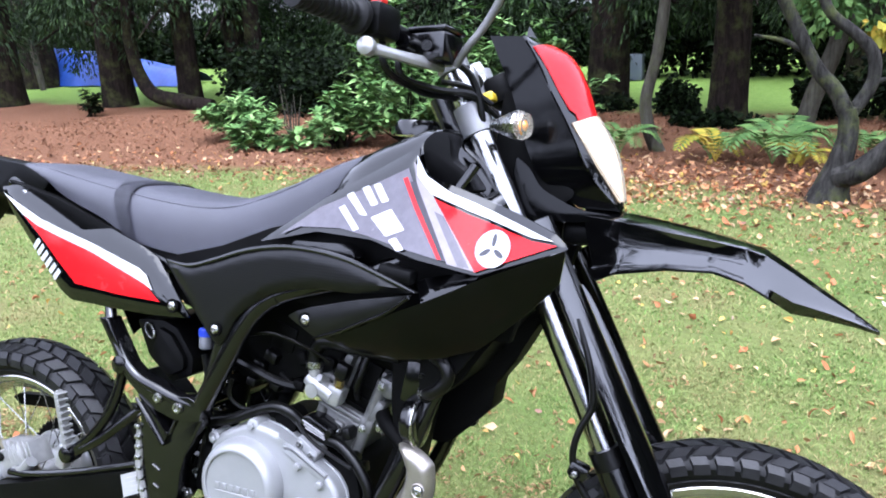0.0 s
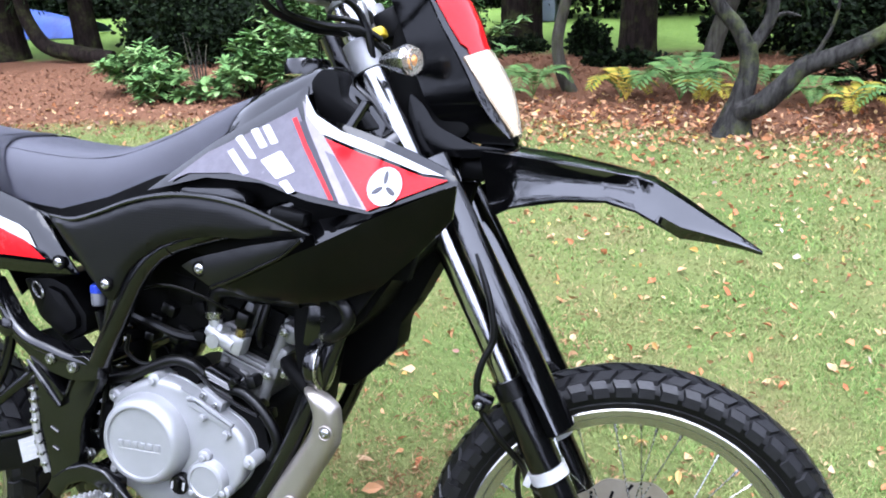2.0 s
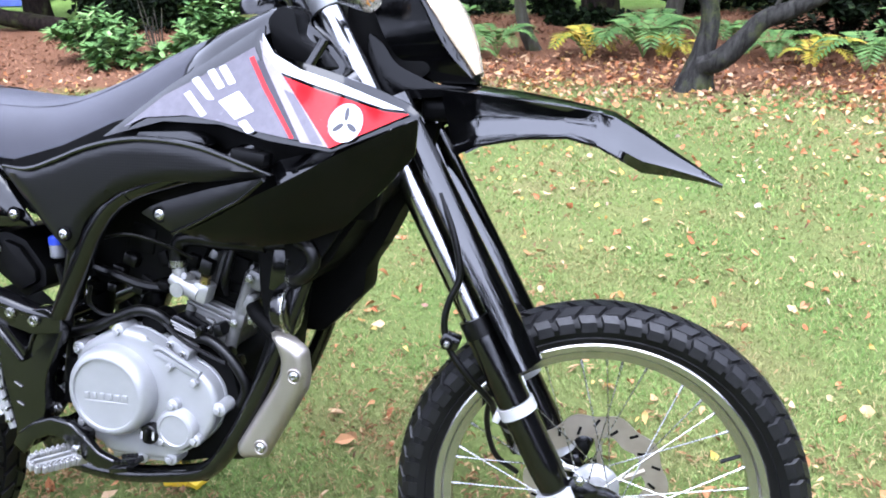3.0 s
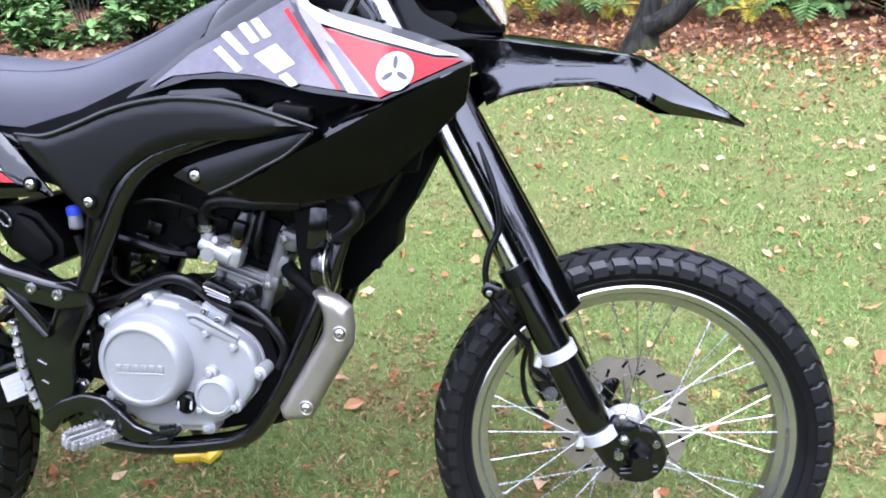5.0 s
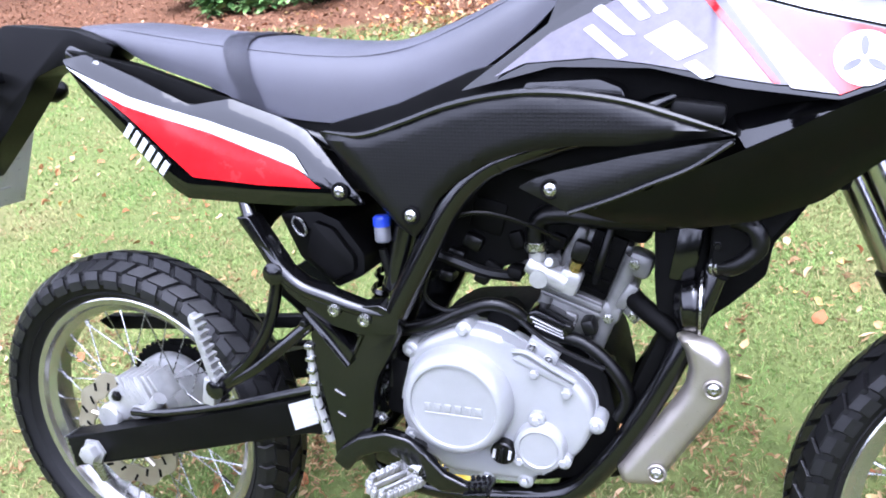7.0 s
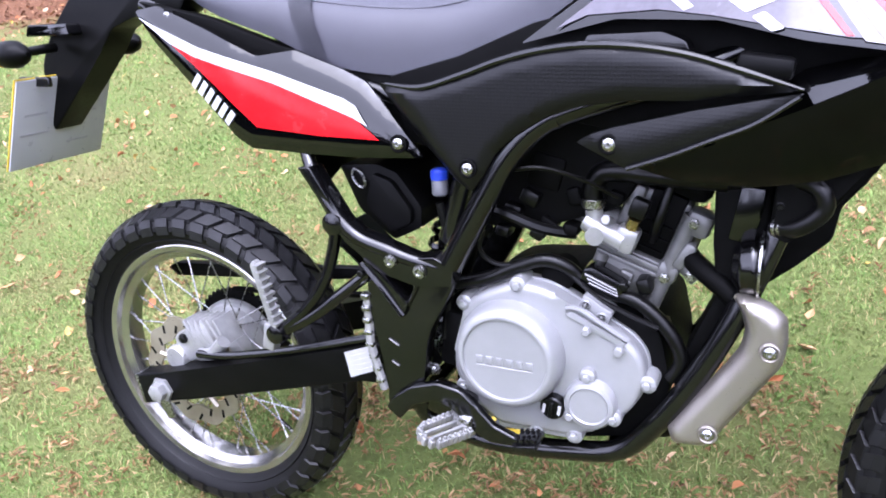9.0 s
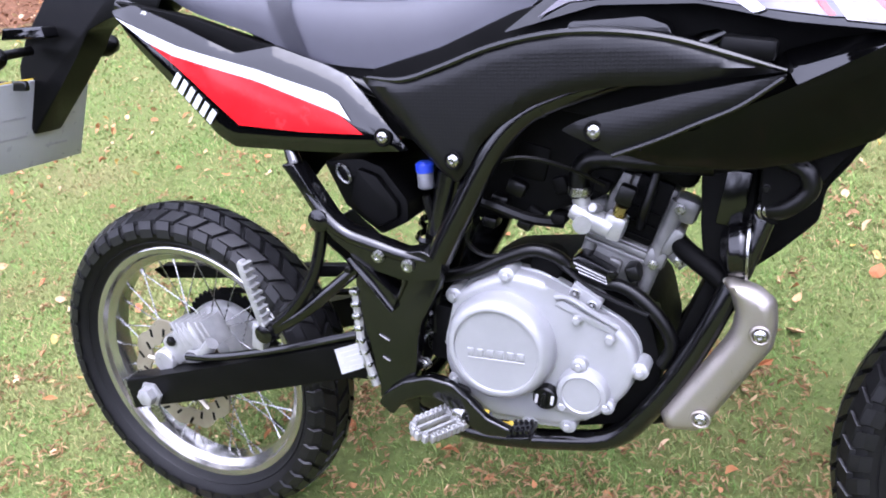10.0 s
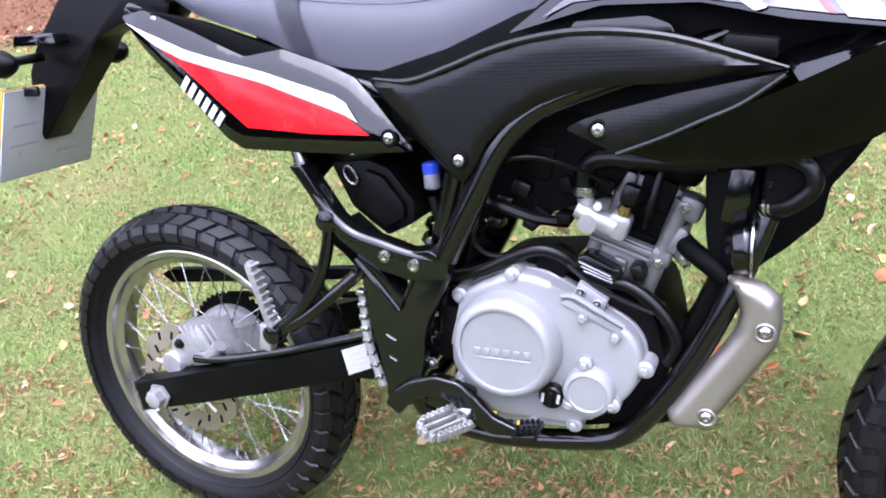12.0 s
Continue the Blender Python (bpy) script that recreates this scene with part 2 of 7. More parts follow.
def shell(outline, depth, thick=0.004, step=0.014, dome=0.0, reach=0.03, radius=0.006, side=-1, lift=0.0):
    """A moulded panel: an outline in x and z on the curved face y = depth(x, z), domed at its rim. side: -1 faces -y, 1 faces +y."""
    poly = rounded(outline, radius) if radius else list(outline)
    fine = []
    for k, a in enumerate(poly):
        b = poly[(k + 1) % len(poly)]
        m = max(1, int(math.dist(a, b) / step))
        fine += [(a[0] + (b[0] - a[0]) * j / m, a[1] + (b[1] - a[1]) * j / m) for j in range(m)]
    xs, zs = [p[0] for p in fine], [p[1] for p in fine]
    pts = list(fine)
    nx, nz = int((max(xs) - min(xs)) / step) + 1, int((max(zs) - min(zs)) / step) + 1
    for i in range(nx):
        for j in range(nz):
            p = (min(xs) + (i + 0.5 * (j % 2)) * step, min(zs) + (j + 0.5) * step)
            if inside(p, fine) and edge_gap(p, fine) > 0.4 * step:
                pts.append(p)
    edges = [(k, (k + 1) % len(fine)) for k in range(len(fine))]
    vs, _, faces, _, _, _ = geometry.delaunay_2d_cdt([Vector(p) for p in pts], edges, [], 1, 1e-6)
    bm = bmesh.new()

    def y_of(p):
        rise = dome * (1 - max(0.0, 1 - edge_gap(p, fine) / reach) ** 2) if dome else 0.0
        return depth(*p) - rise - lift

    front = [bm.verts.new((p[0], -side * y_of(p), p[1])) for p in vs]
    back = [bm.verts.new((p[0], -side * (y_of(p) + thick), p[1])) for p in vs]
    count = {}
    for f in faces:
        bm.faces.new([front[i] for i in f])
        bm.faces.new([back[i] for i in reversed(f)])
        for k in range(len(f)):
            e = (f[k], f[(k + 1) % len(f)])
            count[tuple(sorted(e))] = count.get(tuple(sorted(e)), []) + [e]
    for es in count.values():
        if len(es) == 1:
            a, b = es[0]
            bm.faces.new((front[b], front[a], back[a], back[b]))
    return bm


def sheet(top, bottom, nu=24, nv=6, bulge=(0, 0, 0), thick=(0, 0.004, 0)):
    """A moulded sheet between two smooth edge curves, bowed out half way."""
    a, b = spline(top, nu), spline(bottom, nu)
    bm = bmesh.new()
    grid = []
    for p, q in zip(a, b):
        grid.append([Vector(p).lerp(Vector(q), v) + Vector(bulge) * math.sin(math.pi * v) for v in (j / nv for j in range(nv + 1))])
    front = [[bm.verts.new(p) for p in row] for row in grid]
    back = [[bm.verts.new(p + Vector(thick)) for p in row] for row in grid]
    for i in range(nu - 1):
        for j in range(nv):
            bm.faces.new((front[i][j], front[i + 1][j], front[i + 1][j + 1], front[i][j + 1]))
            bm.faces.new((back[i][j], back[i][j + 1], back[i + 1][j + 1], back[i + 1][j]))
    rim = [(i, 0) for i in range(nu)] + [(nu - 1, j) for j in range(1, nv + 1)] + [(i, nv) for i in range(nu - 2, -1, -1)] + [(0, j) for j in range(nv - 1, 0, -1)]
    for k, (i, j) in enumerate(rim):
        i2, j2 = rim[(k + 1) % len(rim)]
        bm.faces.new((front[i][j], back[i][j], back[i2][j2], front[i2][j2]))
    bmesh.ops.remove_doubles(bm, verts=bm.verts, dist=1e-5)
    return bm


def flip(bm):
    """The same shape on the other side of the machine."""
    for v in bm.verts:
        v.co.y = -v.co.y
    bmesh.ops.reverse_faces(bm, faces=bm.faces)
    return bm


def screw_mesh(r=0.009):
    """A button-head screw in its cup, facing -y."""
    return lathe([(r, 0.002), (r, -0.002), (r * 0.75, -0.0042), (r * 0.42, -0.0046), (r * 0.4, -0.002), (0.0005, -0.002)], n=16)


def bolt(x, y, z, parent, r=0.008, h=0.006, mat=None):
    return part("bolt", hex_bolt(bmesh.new(), x, y, z, r, h), mat or STEEL, parent)


def hex_bolt(bm, x, y, z, r=0.008, h=0.007):
    return lathe([(r * 1.22, y + 0.001), (r * 1.22, y - 0.001), (r, y - 0.0012), (r, y - h), (r * 0.8, y - h - 0.001)], (x, 0, z), 6, bm)

# ---- setting: lawn, planting bed, far lawn ----
def ground_material():
    m, t, s = material("lawn_and_litter")
    xyz = t.nodes.new("ShaderNodeSeparateXYZ")
    co = coords(t)
    t.links.new(co, xyz.inputs[0])
    # soil and short turf between the blades
    green = ramp(t, noise_of(t, 1.3, 5), (0.3, (0.090, 0.126, 0.034)), (0.55, (0.124, 0.142, 0.046)), (0.75, (0.152, 0.135, 0.056)))
    speck = ramp(t, noise_of(t, 38, 6, 0.7), (0.30, (0.65,)), (0.6, (1.0,)))
    mul = node(t, "ShaderNodeMixRGB", Fac=1.0)
    mul.blend_type = "MULTIPLY"
    t.links.new(green, mul.inputs[1])
    t.links.new(speck, mul.inputs[2])
    litter = ramp(t, noise_of(t, 60, 8, 0.75), (0.3, (0.05, 0.023, 0.013)), (0.52, (0.122, 0.057, 0.030)), (0.72, (0.18, 0.096, 0.054)))
    # the bed's edge wanders
    edge = node(t, "ShaderNodeMath")
    edge.operation = "MULTIPLY_ADD"
    edge.inputs[1].default_value, edge.inputs[2].default_value = 1.6, -0.8
    t.links.new(noise_of(t, 1.4, 5, 0.65), edge.inputs[0])
    add = node(t, "ShaderNodeMath")
    add.operation = "ADD"
    t.links.new(xyz.outputs["Y"], add.inputs[0])
    t.links.new(edge.outputs[0], add.inputs[1])
    shift = node(t, "ShaderNodeMath")
    shift.operation = "ADD"
    shift.inputs[1].default_value = 0.5
    t.links.new(xyz.outputs["X"], shift.inputs[0])
    square = node(t, "ShaderNodeMath")
    square.operation = "MULTIPLY"
    t.links.new(shift.outputs[0], square.inputs[0])
    t.links.new(shift.outputs[0], square.inputs[1])
    slope = node(t, "ShaderNodeMath")
    slope.operation = "MULTIPLY_ADD"
    slope.inputs[1].default_value = 0.035
    t.links.new(square.outputs[0], slope.inputs[0])
    t.links.new(add.outputs[0], slope.inputs[2])
    band = t.nodes.new("ShaderNodeMapRange")
    band.inputs["From Min"].default_value, band.inputs["From Max"].default_value = 4.25, 4.75
    t.links.new(slope.outputs[0], band.inputs["Value"])
    far = t.nodes.new("ShaderNodeMapRange")
    far.inputs["From Min"].default_value, far.inputs["From Max"].default_value = 8.3, 8.0
    t.links.new(add.outputs[0], far.inputs["Value"])
    both = node(t, "ShaderNodeMath")
    both.operation = "MULTIPLY"
    t.links.new(band.outputs[0], both.inputs[0])
    t.links.new(far.outputs[0], both.inputs[1])
    mix = t.nodes.new("ShaderNodeMixRGB")
    t.links.new(both.outputs[0], mix.inputs[0])
    t.links.new(mul.outputs[0], mix.inputs[1])
    t.links.new(litter, mix.inputs[2])
    # beyond the bed a brighter green carries the far lawn's open daylight
    beyond = t.nodes.new("ShaderNodeMapRange")
    beyond.inputs["From Min"].default_value, beyond.inputs["From Max"].default_value = 8.2, 8.8
    t.links.new(add.outputs[0], beyond.inputs["Value"])
    far_daylight = t.nodes.new("ShaderNodeMixRGB")
    t.links.new(beyond.outputs[0], far_daylight.inputs[0])
    t.links.new(mix.outputs[0], far_daylight.inputs[1])
    t.links.new(ramp(t, noise_of(t, 9, 6, 0.7), (0.3, (0.085, 0.15, 0.028)), (0.7, (0.15, 0.22, 0.05))), far_daylight.inputs[2])
    t.links.new(far_daylight.outputs[0], s.inputs["Base Color"])
    s.inputs["Roughness"].default_value = 0.9
    s.inputs["Specular IOR Level"].default_value = 0.1
    bump(t, s, noise_of(t, 45, 8, 0.7), 0.8, 0.03)
    return m


def dip(x, y):
    """A shallow hollow where the front wheel has settled."""
    return -0.066 * math.exp(-((x - 1.45) ** 2 + (y - 0.06) ** 2) / 0.18)


def build_ground():
    bm = bmesh.new()
    xs = [-400, -60, -20] + [-12 + 0.5 * k for k in range(23)] + [-0.4 + 0.1 * k for k in range(33)] + [3 + 0.5 * k for k in range(15)] + [12, 20, 60, 400]
    ys = [-400, -60, -20, -8] + [-4 + 0.5 * k for k in range(6)] + [-1.2 + 0.1 * k for k in range(27)] + [1.5 + 0.5 * k for k in range(22)] + [14, 20, 60, 400]
    grid = [[bm.verts.new((x, y, dip(x, y))) for y in ys] for x in xs]
    for i in range(len(xs) - 1):
        for j in range(len(ys) - 1):
            bm.faces.new((grid[i][j], grid[i + 1][j], grid[i + 1][j + 1], grid[i][j + 1]))
    tagged(part("ground", bm, ground_material()), "mown lawn with a brown litter-covered bed", "ground", kind="structure")


build_ground()


def bed_edge(x):
    return 4.45 - 0.035 * (x + 0.5) ** 2


def blade_material(name, stops):
    m, t, s = material(name)
    geo = t.nodes.new("ShaderNodeNewGeometry")
    t.links.new(ramp(t, geo.outputs["Random Per Island"], *stops), s.inputs["Base Color"])
    s.inputs["Roughness"].default_value = 0.6
    s.inputs["Specular IOR Level"].default_value = 0.12
    s.inputs["Subsurface Weight"].default_value = 0.0
    return m


def patchy(m, colour, low, high, scale):
    """Lets a second colour through in soft patches."""
    t = m.node_tree
    s = t.nodes["Principled BSDF"]
    link = s.inputs["Base Color"].links[0]
    first = link.from_socket
    mix = t.nodes.new("ShaderNodeMixRGB")
    t.links.new(ramp(t, noise_of(t, scale, 4, 0.6), (low, (0.0,)), (high, (0.75,))), mix.inputs[0])
    t.links.new(first, mix.inputs[1])
    mix.inputs[2].default_value = (*colour, 1)
    t.links.new(mix.outputs[0], s.inputs["Base Color"])
    return m


GRASS = patchy(blade_material("grass_blades", [(0.0, (0.086, 0.150, 0.036)), (0.4, (0.116, 0.186, 0.046)), (0.68, (0.152, 0.210, 0.058)), (0.83, (0.222, 0.218, 0.082)), (1.0, (0.32, 0.255, 0.13))]), (0.215, 0.160, 0.080), 0.45, 0.74, 2.6)
LEAFMIX = blade_material("dead_leaves", [(0.0, (0.22, 0.075, 0.03)), (0.3, (0.30, 0.14, 0.06)), (0.55, (0.36, 0.21, 0.11)), (0.75, (0.37, 0.26, 0.155)), (0.9, (0.38, 0.26, 0.06)), (0.97, (0.12, 0.04, 0.025)), (1.0, (0.38, 0.32, 0.25))])
LITTERMIX = blade_material("brown_litter", [(0.0, (0.05, 0.022, 0.012)), (0.3, (0.12, 0.054, 0.027)), (0.6, (0.165, 0.08, 0.041)), (0.9, (0.215, 0.12, 0.072)), (1.0, (0.145, 0.05, 0.025))])

SPRAYMIX = blade_material("rusty_sprays", [(0.0, (0.15, 0.078, 0.036)), (0.4, (0.23, 0.14, 0.064)), (0.8, (0.31, 0.215, 0.110)), (1.0, (0.10, 0.05, 0.03))])


def triangles(name, verts, faces, mat, label, category, smooth=False):
    me = bpy.data.meshes.new(name)
    me.from_pydata(verts, [], faces)
    me.materials.append(mat)
    if smooth:
        me.shade_smooth()
    return tagged(new(name, me), label, category, kind="stuff")


def build_grass():
    rng = np.random.default_rng(4)
    spots = []
    for (x0, x1, y0, y1, n, size) in ((-1.5, 2.5, -0.7, 1.7, 210000, 0.62), (-4.5, 4.0, 1.6, 4.9, 120000, 1.25), (-5.5, -1.6, -0.6, 1.6, 26000, 1.2), (2.6, 4.5, -0.6, 1.6, 12000, 1.2), (-4.5, 4.5, -3.4, -0.6, 40000, 1.3)):
        spots.append(np.c_[rng.uniform(x0, x1, n), rng.uniform(y0, y1, n), np.full(n, size)])
    # soften the borders between dense and thin areas
    p = np.concatenate(spots)
    p[:, :2] += rng.normal(0, 0.12, (len(p), 2)) + rng.normal(0, 0.35, (len(p), 2)) * (rng.uniform(0, 1, (len(p), 1)) < 0.3)
    wander = np.array([noise.noise((x * 1.4, y * 1.4, 3.0)) for x, y, _ in p])
    p = p[p[:, 1] < bed_edge(p[:, 0]) + 0.55 * wander + 0.1]
    patch = np.array([noise.noise((x * 2.2, y * 2.2, 9.0)) for x, y, _ in p])
    p = p[rng.uniform(0, 1, len(p)) < np.clip(0.75 + 0.9 * patch, 0.25, 1.0)]
    n = len(p)
    h = rng.uniform(0.007, 0.019, n) * p[:, 2] ** 0.25
    w = rng.uniform(0.0016, 0.0030, n) * p[:, 2]
    a, lean, b = rng.uniform(0, 2 * np.pi, n), rng.uniform(0.3, 1.8, n), rng.uniform(0, 2 * np.pi, n)
    base = np.c_[p[:, :2], -0.066 * np.exp(-((p[:, 0] - 1.45) ** 2 + (p[:, 1] - 0.06) ** 2) / 0.18)]
    side = np.c_[np.cos(a), np.sin(a), 0 * a] * w[:, None]
    tip = base + np.c_[np.cos(b) * lean * h, np.sin(b) * lean * h, h]
    mid = base + np.c_[np.cos(b) * lean * h * 0.3, np.sin(b) * lean * h * 0.3, h * 0.62]
    v = np.stack([base - side, base + side, mid + side * 0.8, mid - side * 0.8, tip], 1).reshape(-1, 3)
    k = np.arange(n) * 5
    faces = [tuple(f) for f in np.c_[k, k + 1, k + 2, k + 3].tolist()] + [tuple(f) for f in np.c_[k + 3, k + 2, k + 4].tolist()]
    triangles("grass", v.tolist(), faces, GRASS, "short damp lawn grass, green and yellowing", "grass")


def leaf_cloud(name, places, mat, label, rng, smallest=0.012, largest=0.032, lift=0.02, tilt=0.5, slim=1.0):
    """Curled fallen leaves: a folded, pointed blade each."""
    verts, faces = [], []
    for x, y in places:
        s = rng.uniform(smallest, largest)
        turn = Matrix.LocRotScale((x, y, rng.uniform(0.004, lift) + dip(x, y)), Euler((rng.gauss(0, tilt), rng.gauss(0, tilt), rng.uniform(0, 6.3))), None)
        fold, curl, wide = rng.uniform(0.0, 0.5), rng.uniform(-0.4, 0.5), rng.uniform(0.25, 0.8) * slim
        k = len(verts)
        for u, v, z in ((-1, 0, curl), (-0.3, -wide, fold), (0.35, -wide * 0.8, fold), (1, 0, curl), (0.35, wide * 0.8, fold), (-0.3, wide, fold), (0, 0, 0)):
            jag = rng.uniform(0.7, 1.25)
            verts.append(tuple(turn @ Vector((u * s * jag, v * s * jag, z * s))))
        faces += [(k + 6, k + j, k + (j + 1) % 6) for j in range(6)]
    triangles(name, verts, faces, mat, label, "leaves")


def build_leaves():
    rng = random.Random(8)
    lawn = []
    while len(lawn) < 2900:
        x, y = rng.gauss(*rng.choice(((-0.4, 2.6), (2.2, 1.4)))), rng.gauss(1.9, 1.7)
        if y < bed_edge(x) and rng.random() < 0.35 + 0.65 * max(0, noise.noise((x * 0.9, y * 0.9, 5.0)) + 0.3) + (0.4 if y > 2.6 else 0):
            lawn.append((x, y))
    scraps = []
    while len(scraps) < 6000:
        x, y = rng.gauss(-0.3, 2.2), rng.gauss(1.4, 1.6)
        clump = noise.noise((x * 3.1, y * 3.1, 7.0)) + 0.6 * noise.noise((x * 8.0, y * 8.0, 2.0))
        if y < bed_edge(x) and rng.random() < 0.02 + 1.8 * max(0, clump - 0.18) + (0.2 if y > 2.8 else 0):
            scraps.append((x, y))
    leaf_cloud("leaf_scraps", scraps, SPRAYMIX, "small brown and tan leaf scraps in the grass", rng, 0.004, 0.014, 0.020, 0.5, 0.45)
    sprays = []
    while len(sprays) < 21000:
        x, y = rng.gauss(0.3, 1.3), rng.gauss(0.25, 0.7)
        if rng.random() < (1.0 if y < 0.7 else 0.4) * (0.15 + 1.2 * max(0, noise.noise((x * 2.3, y * 2.3, 4.0)) + 0.15)):
            a = rng.uniform(0, 6.28)
            sprays += [(x + k * 0.006 * math.cos(a) + rng.gauss(0, 0.006), y + k * 0.006 * math.sin(a) + rng.gauss(0, 0.006)) for k in range(rng.randint(4, 10))]
    leaf_cloud("dead_sprays", sprays, SPRAYMIX, "rusty dead conifer sprays lying in the grass", rng, 0.005, 0.013, 0.020, 0.4, 0.35)
    edge_leaves = []
    for _ in range(3800):
        x = rng.choice((rng.uniform(-1.5, 4.5), rng.uniform(-1.5, 4.5), rng.uniform(-8, 4.5)))
        edge_leaves.append((x, bed_edge(x) + rng.gauss(0.25, 0.5)))
    leaf_cloud("edge_leaves", edge_leaves, LEAFMIX, "fallen leaves drifted along the edge of the bed", rng, 0.012, 0.034, 0.03)
    leaf_cloud("fallen_leaves", lawn, LEAFMIX, "dry tan and orange leaves scattered on the lawn", rng, 0.007, 0.025, 0.022)
    bed = [(rng.uniform(-9, 5), rng.uniform(0, 4.2)) for _ in range(15000)]
    bed = [(x, bed_edge(x) - 0.35 + d) for x, d in bed]
    leaf_cloud("leaf_litter", bed, LITTERMIX, "deep brown leaf and needle litter under the trees", rng, 0.007, 0.026, 0.025)


build_grass()
build_leaves()

# ---- trees, shrubs and distance ----
def bark(name, c1, c2, moss=0.0):
    m, t, s = material(name)
    stretch = t.nodes.new("ShaderNodeMapping")
    stretch.inputs["Scale"].default_value = (9, 9, 1.6)
    t.links.new(coords(t), stretch.inputs[0])
    n = node(t, "ShaderNodeTexNoise", Scale=3.0, Detail=8.0, Roughness=0.7)
    t.links.new(stretch.outputs[0], n.inputs["Vector"])
    base = ramp(t, n.outputs["Fac"], (0.32, c1), (0.62, c2), (0.8, [min(1, v * 1.5) for v in c2]))
    green = ramp(t, noise_of(t, 5, 5, 0.7), (0.5, (0.0,)), (0.68, (moss,)))
    mix = t.nodes.new("ShaderNodeMixRGB")
    t.links.new(green, mix.inputs[0])
    t.links.new(base, mix.inputs[1])
    mix.inputs[2].default_value = (0.09, 0.11, 0.03, 1)
    t.links.new(mix.outputs[0], s.inputs["Base Color"])
    s.inputs["Roughness"].default_value = 0.9
    s.inputs["Specular IOR Level"].default_value = 0.06
    bump(t, s, n.outputs["Fac"], 1.0, 0.03)
    return m


# conifer bark is darkened in colour in place of the canopy's shade
BARK = bark("shaded_conifer_bark", (0.0022, 0.0016, 0.0013), (0.018, 0.013, 0.0105), 0.3)
PALEBARK = bark("lichened_bark", (0.006, 0.0052, 0.0046), (0.042, 0.040, 0.036), 0.55)
THINBARK = bark("smooth_grey_bark", (0.025, 0.0225, 0.0175), (0.065, 0.06, 0.0475), 0.3)
# conifer sprays too carry shade in their dark greens
NEEDLE = blade_material("shaded_conifer_sprays", [(0.0, (0.005, 0.011, 0.003)), (0.5, (0.010, 0.021, 0.005)), (0.88, (0.019, 0.036, 0.010)), (1.0, (0.045, 0.085, 0.023))])
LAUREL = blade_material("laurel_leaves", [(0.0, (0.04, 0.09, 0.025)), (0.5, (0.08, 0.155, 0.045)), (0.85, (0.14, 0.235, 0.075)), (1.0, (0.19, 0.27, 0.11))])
# evergreen leaves made near-black: the shade under the trees is in their colour
SHADELEAF = blade_material("shade_dark_evergreen_leaves", [(0.0, (0.0015, 0.003, 0.0012)), (0.6, (0.004, 0.0075, 0.0025)), (0.95, (0.010, 0.018, 0.006)), (1.0, (0.03, 0.05, 0.015))])
SHADELEAF.node_tree.nodes["Principled BSDF"].inputs["Specular IOR Level"].default_value = 0.04
FERN = blade_material("fern_fronds", [(0.0, (0.035, 0.08, 0.02)), (0.6, (0.065, 0.125, 0.034)), (1.0, (0.095, 0.16, 0.045))])
SUMAC = blade_material("yellowing_fronds", [(0.0, (0.125, 0.13, 0.015)), (0.5, (0.225, 0.19, 0.02)), (1.0, (0.3, 0.21, 0.03))])
LAUREL.node_tree.nodes["Principled BSDF"].inputs["Roughness"].default_value = 0.5
LAUREL.node_tree.nodes["Principled BSDF"].inputs["Specular IOR Level"].default_value = 0.08


def crown_mesh(centres, per, size, rng, droop=0.3, aspect=0.4):
    """Many small leaves round the given centres (x, y, z, radius)."""
    verts, faces = [], []
    for cx, cy, cz, cr in centres:
        for _ in range(per):
            d = Vector((rng.gauss(0, 1), rng.gauss(0, 1), rng.gauss(0, 1))).normalized() * cr * rng.random() ** 0.45
            s = size * rng.uniform(0.6, 1.4)
            out = Vector((d.x, d.y, d.z * 0.3 - droop * cr + rng.gauss(0, 0.3) * cr)).normalized()
            side = out.cross(Vector((rng.gauss(0, 1), rng.gauss(0, 1), rng.gauss(0, 1)))).normalized() * s * aspect
            p = Vector((cx, cy, cz)) + d
            k = len(verts)
            nrm = out.cross(side).normalized() * s * 0.12
            verts += [tuple(p), tuple(p + out * s * 0.45 + side + nrm), tuple(p + out * s), tuple(p + out * s * 0.45 - side + nrm)]
            faces += [(k, k + 1, k + 2), (k, k + 2, k + 3)]
    me = bpy.data.meshes.new("crown")
    me.from_pydata(verts, [], faces)
    return me


def crown(parent, centres, per, size, rng, mat, droop=0.3, aspect=0.4, name="crown"):
    me = crown_mesh(centres, per, size, rng, droop, aspect)
    me.materials.append(mat)
    ob = new(name, me)
    ob.parent = parent
    return ob


def empty(name, x=0, y=0, z=0):
    ob = new(name)
    ob.location = (x, y, z)
    return ob


def rough_trunk(points, radii, sides, rng, amount=0.08):
    bm = tube(points, radii, sides, n=(len(points) - 1) * 8 + 1)
    for v in bm.verts:
        k = noise.noise(v.co * 3.0) * amount + noise.noise(v.co * 9.0) * amount * 0.4
        v.co.x += k * radii[0]
        v.co.y += k * radii[0] * 0.8
    return bm


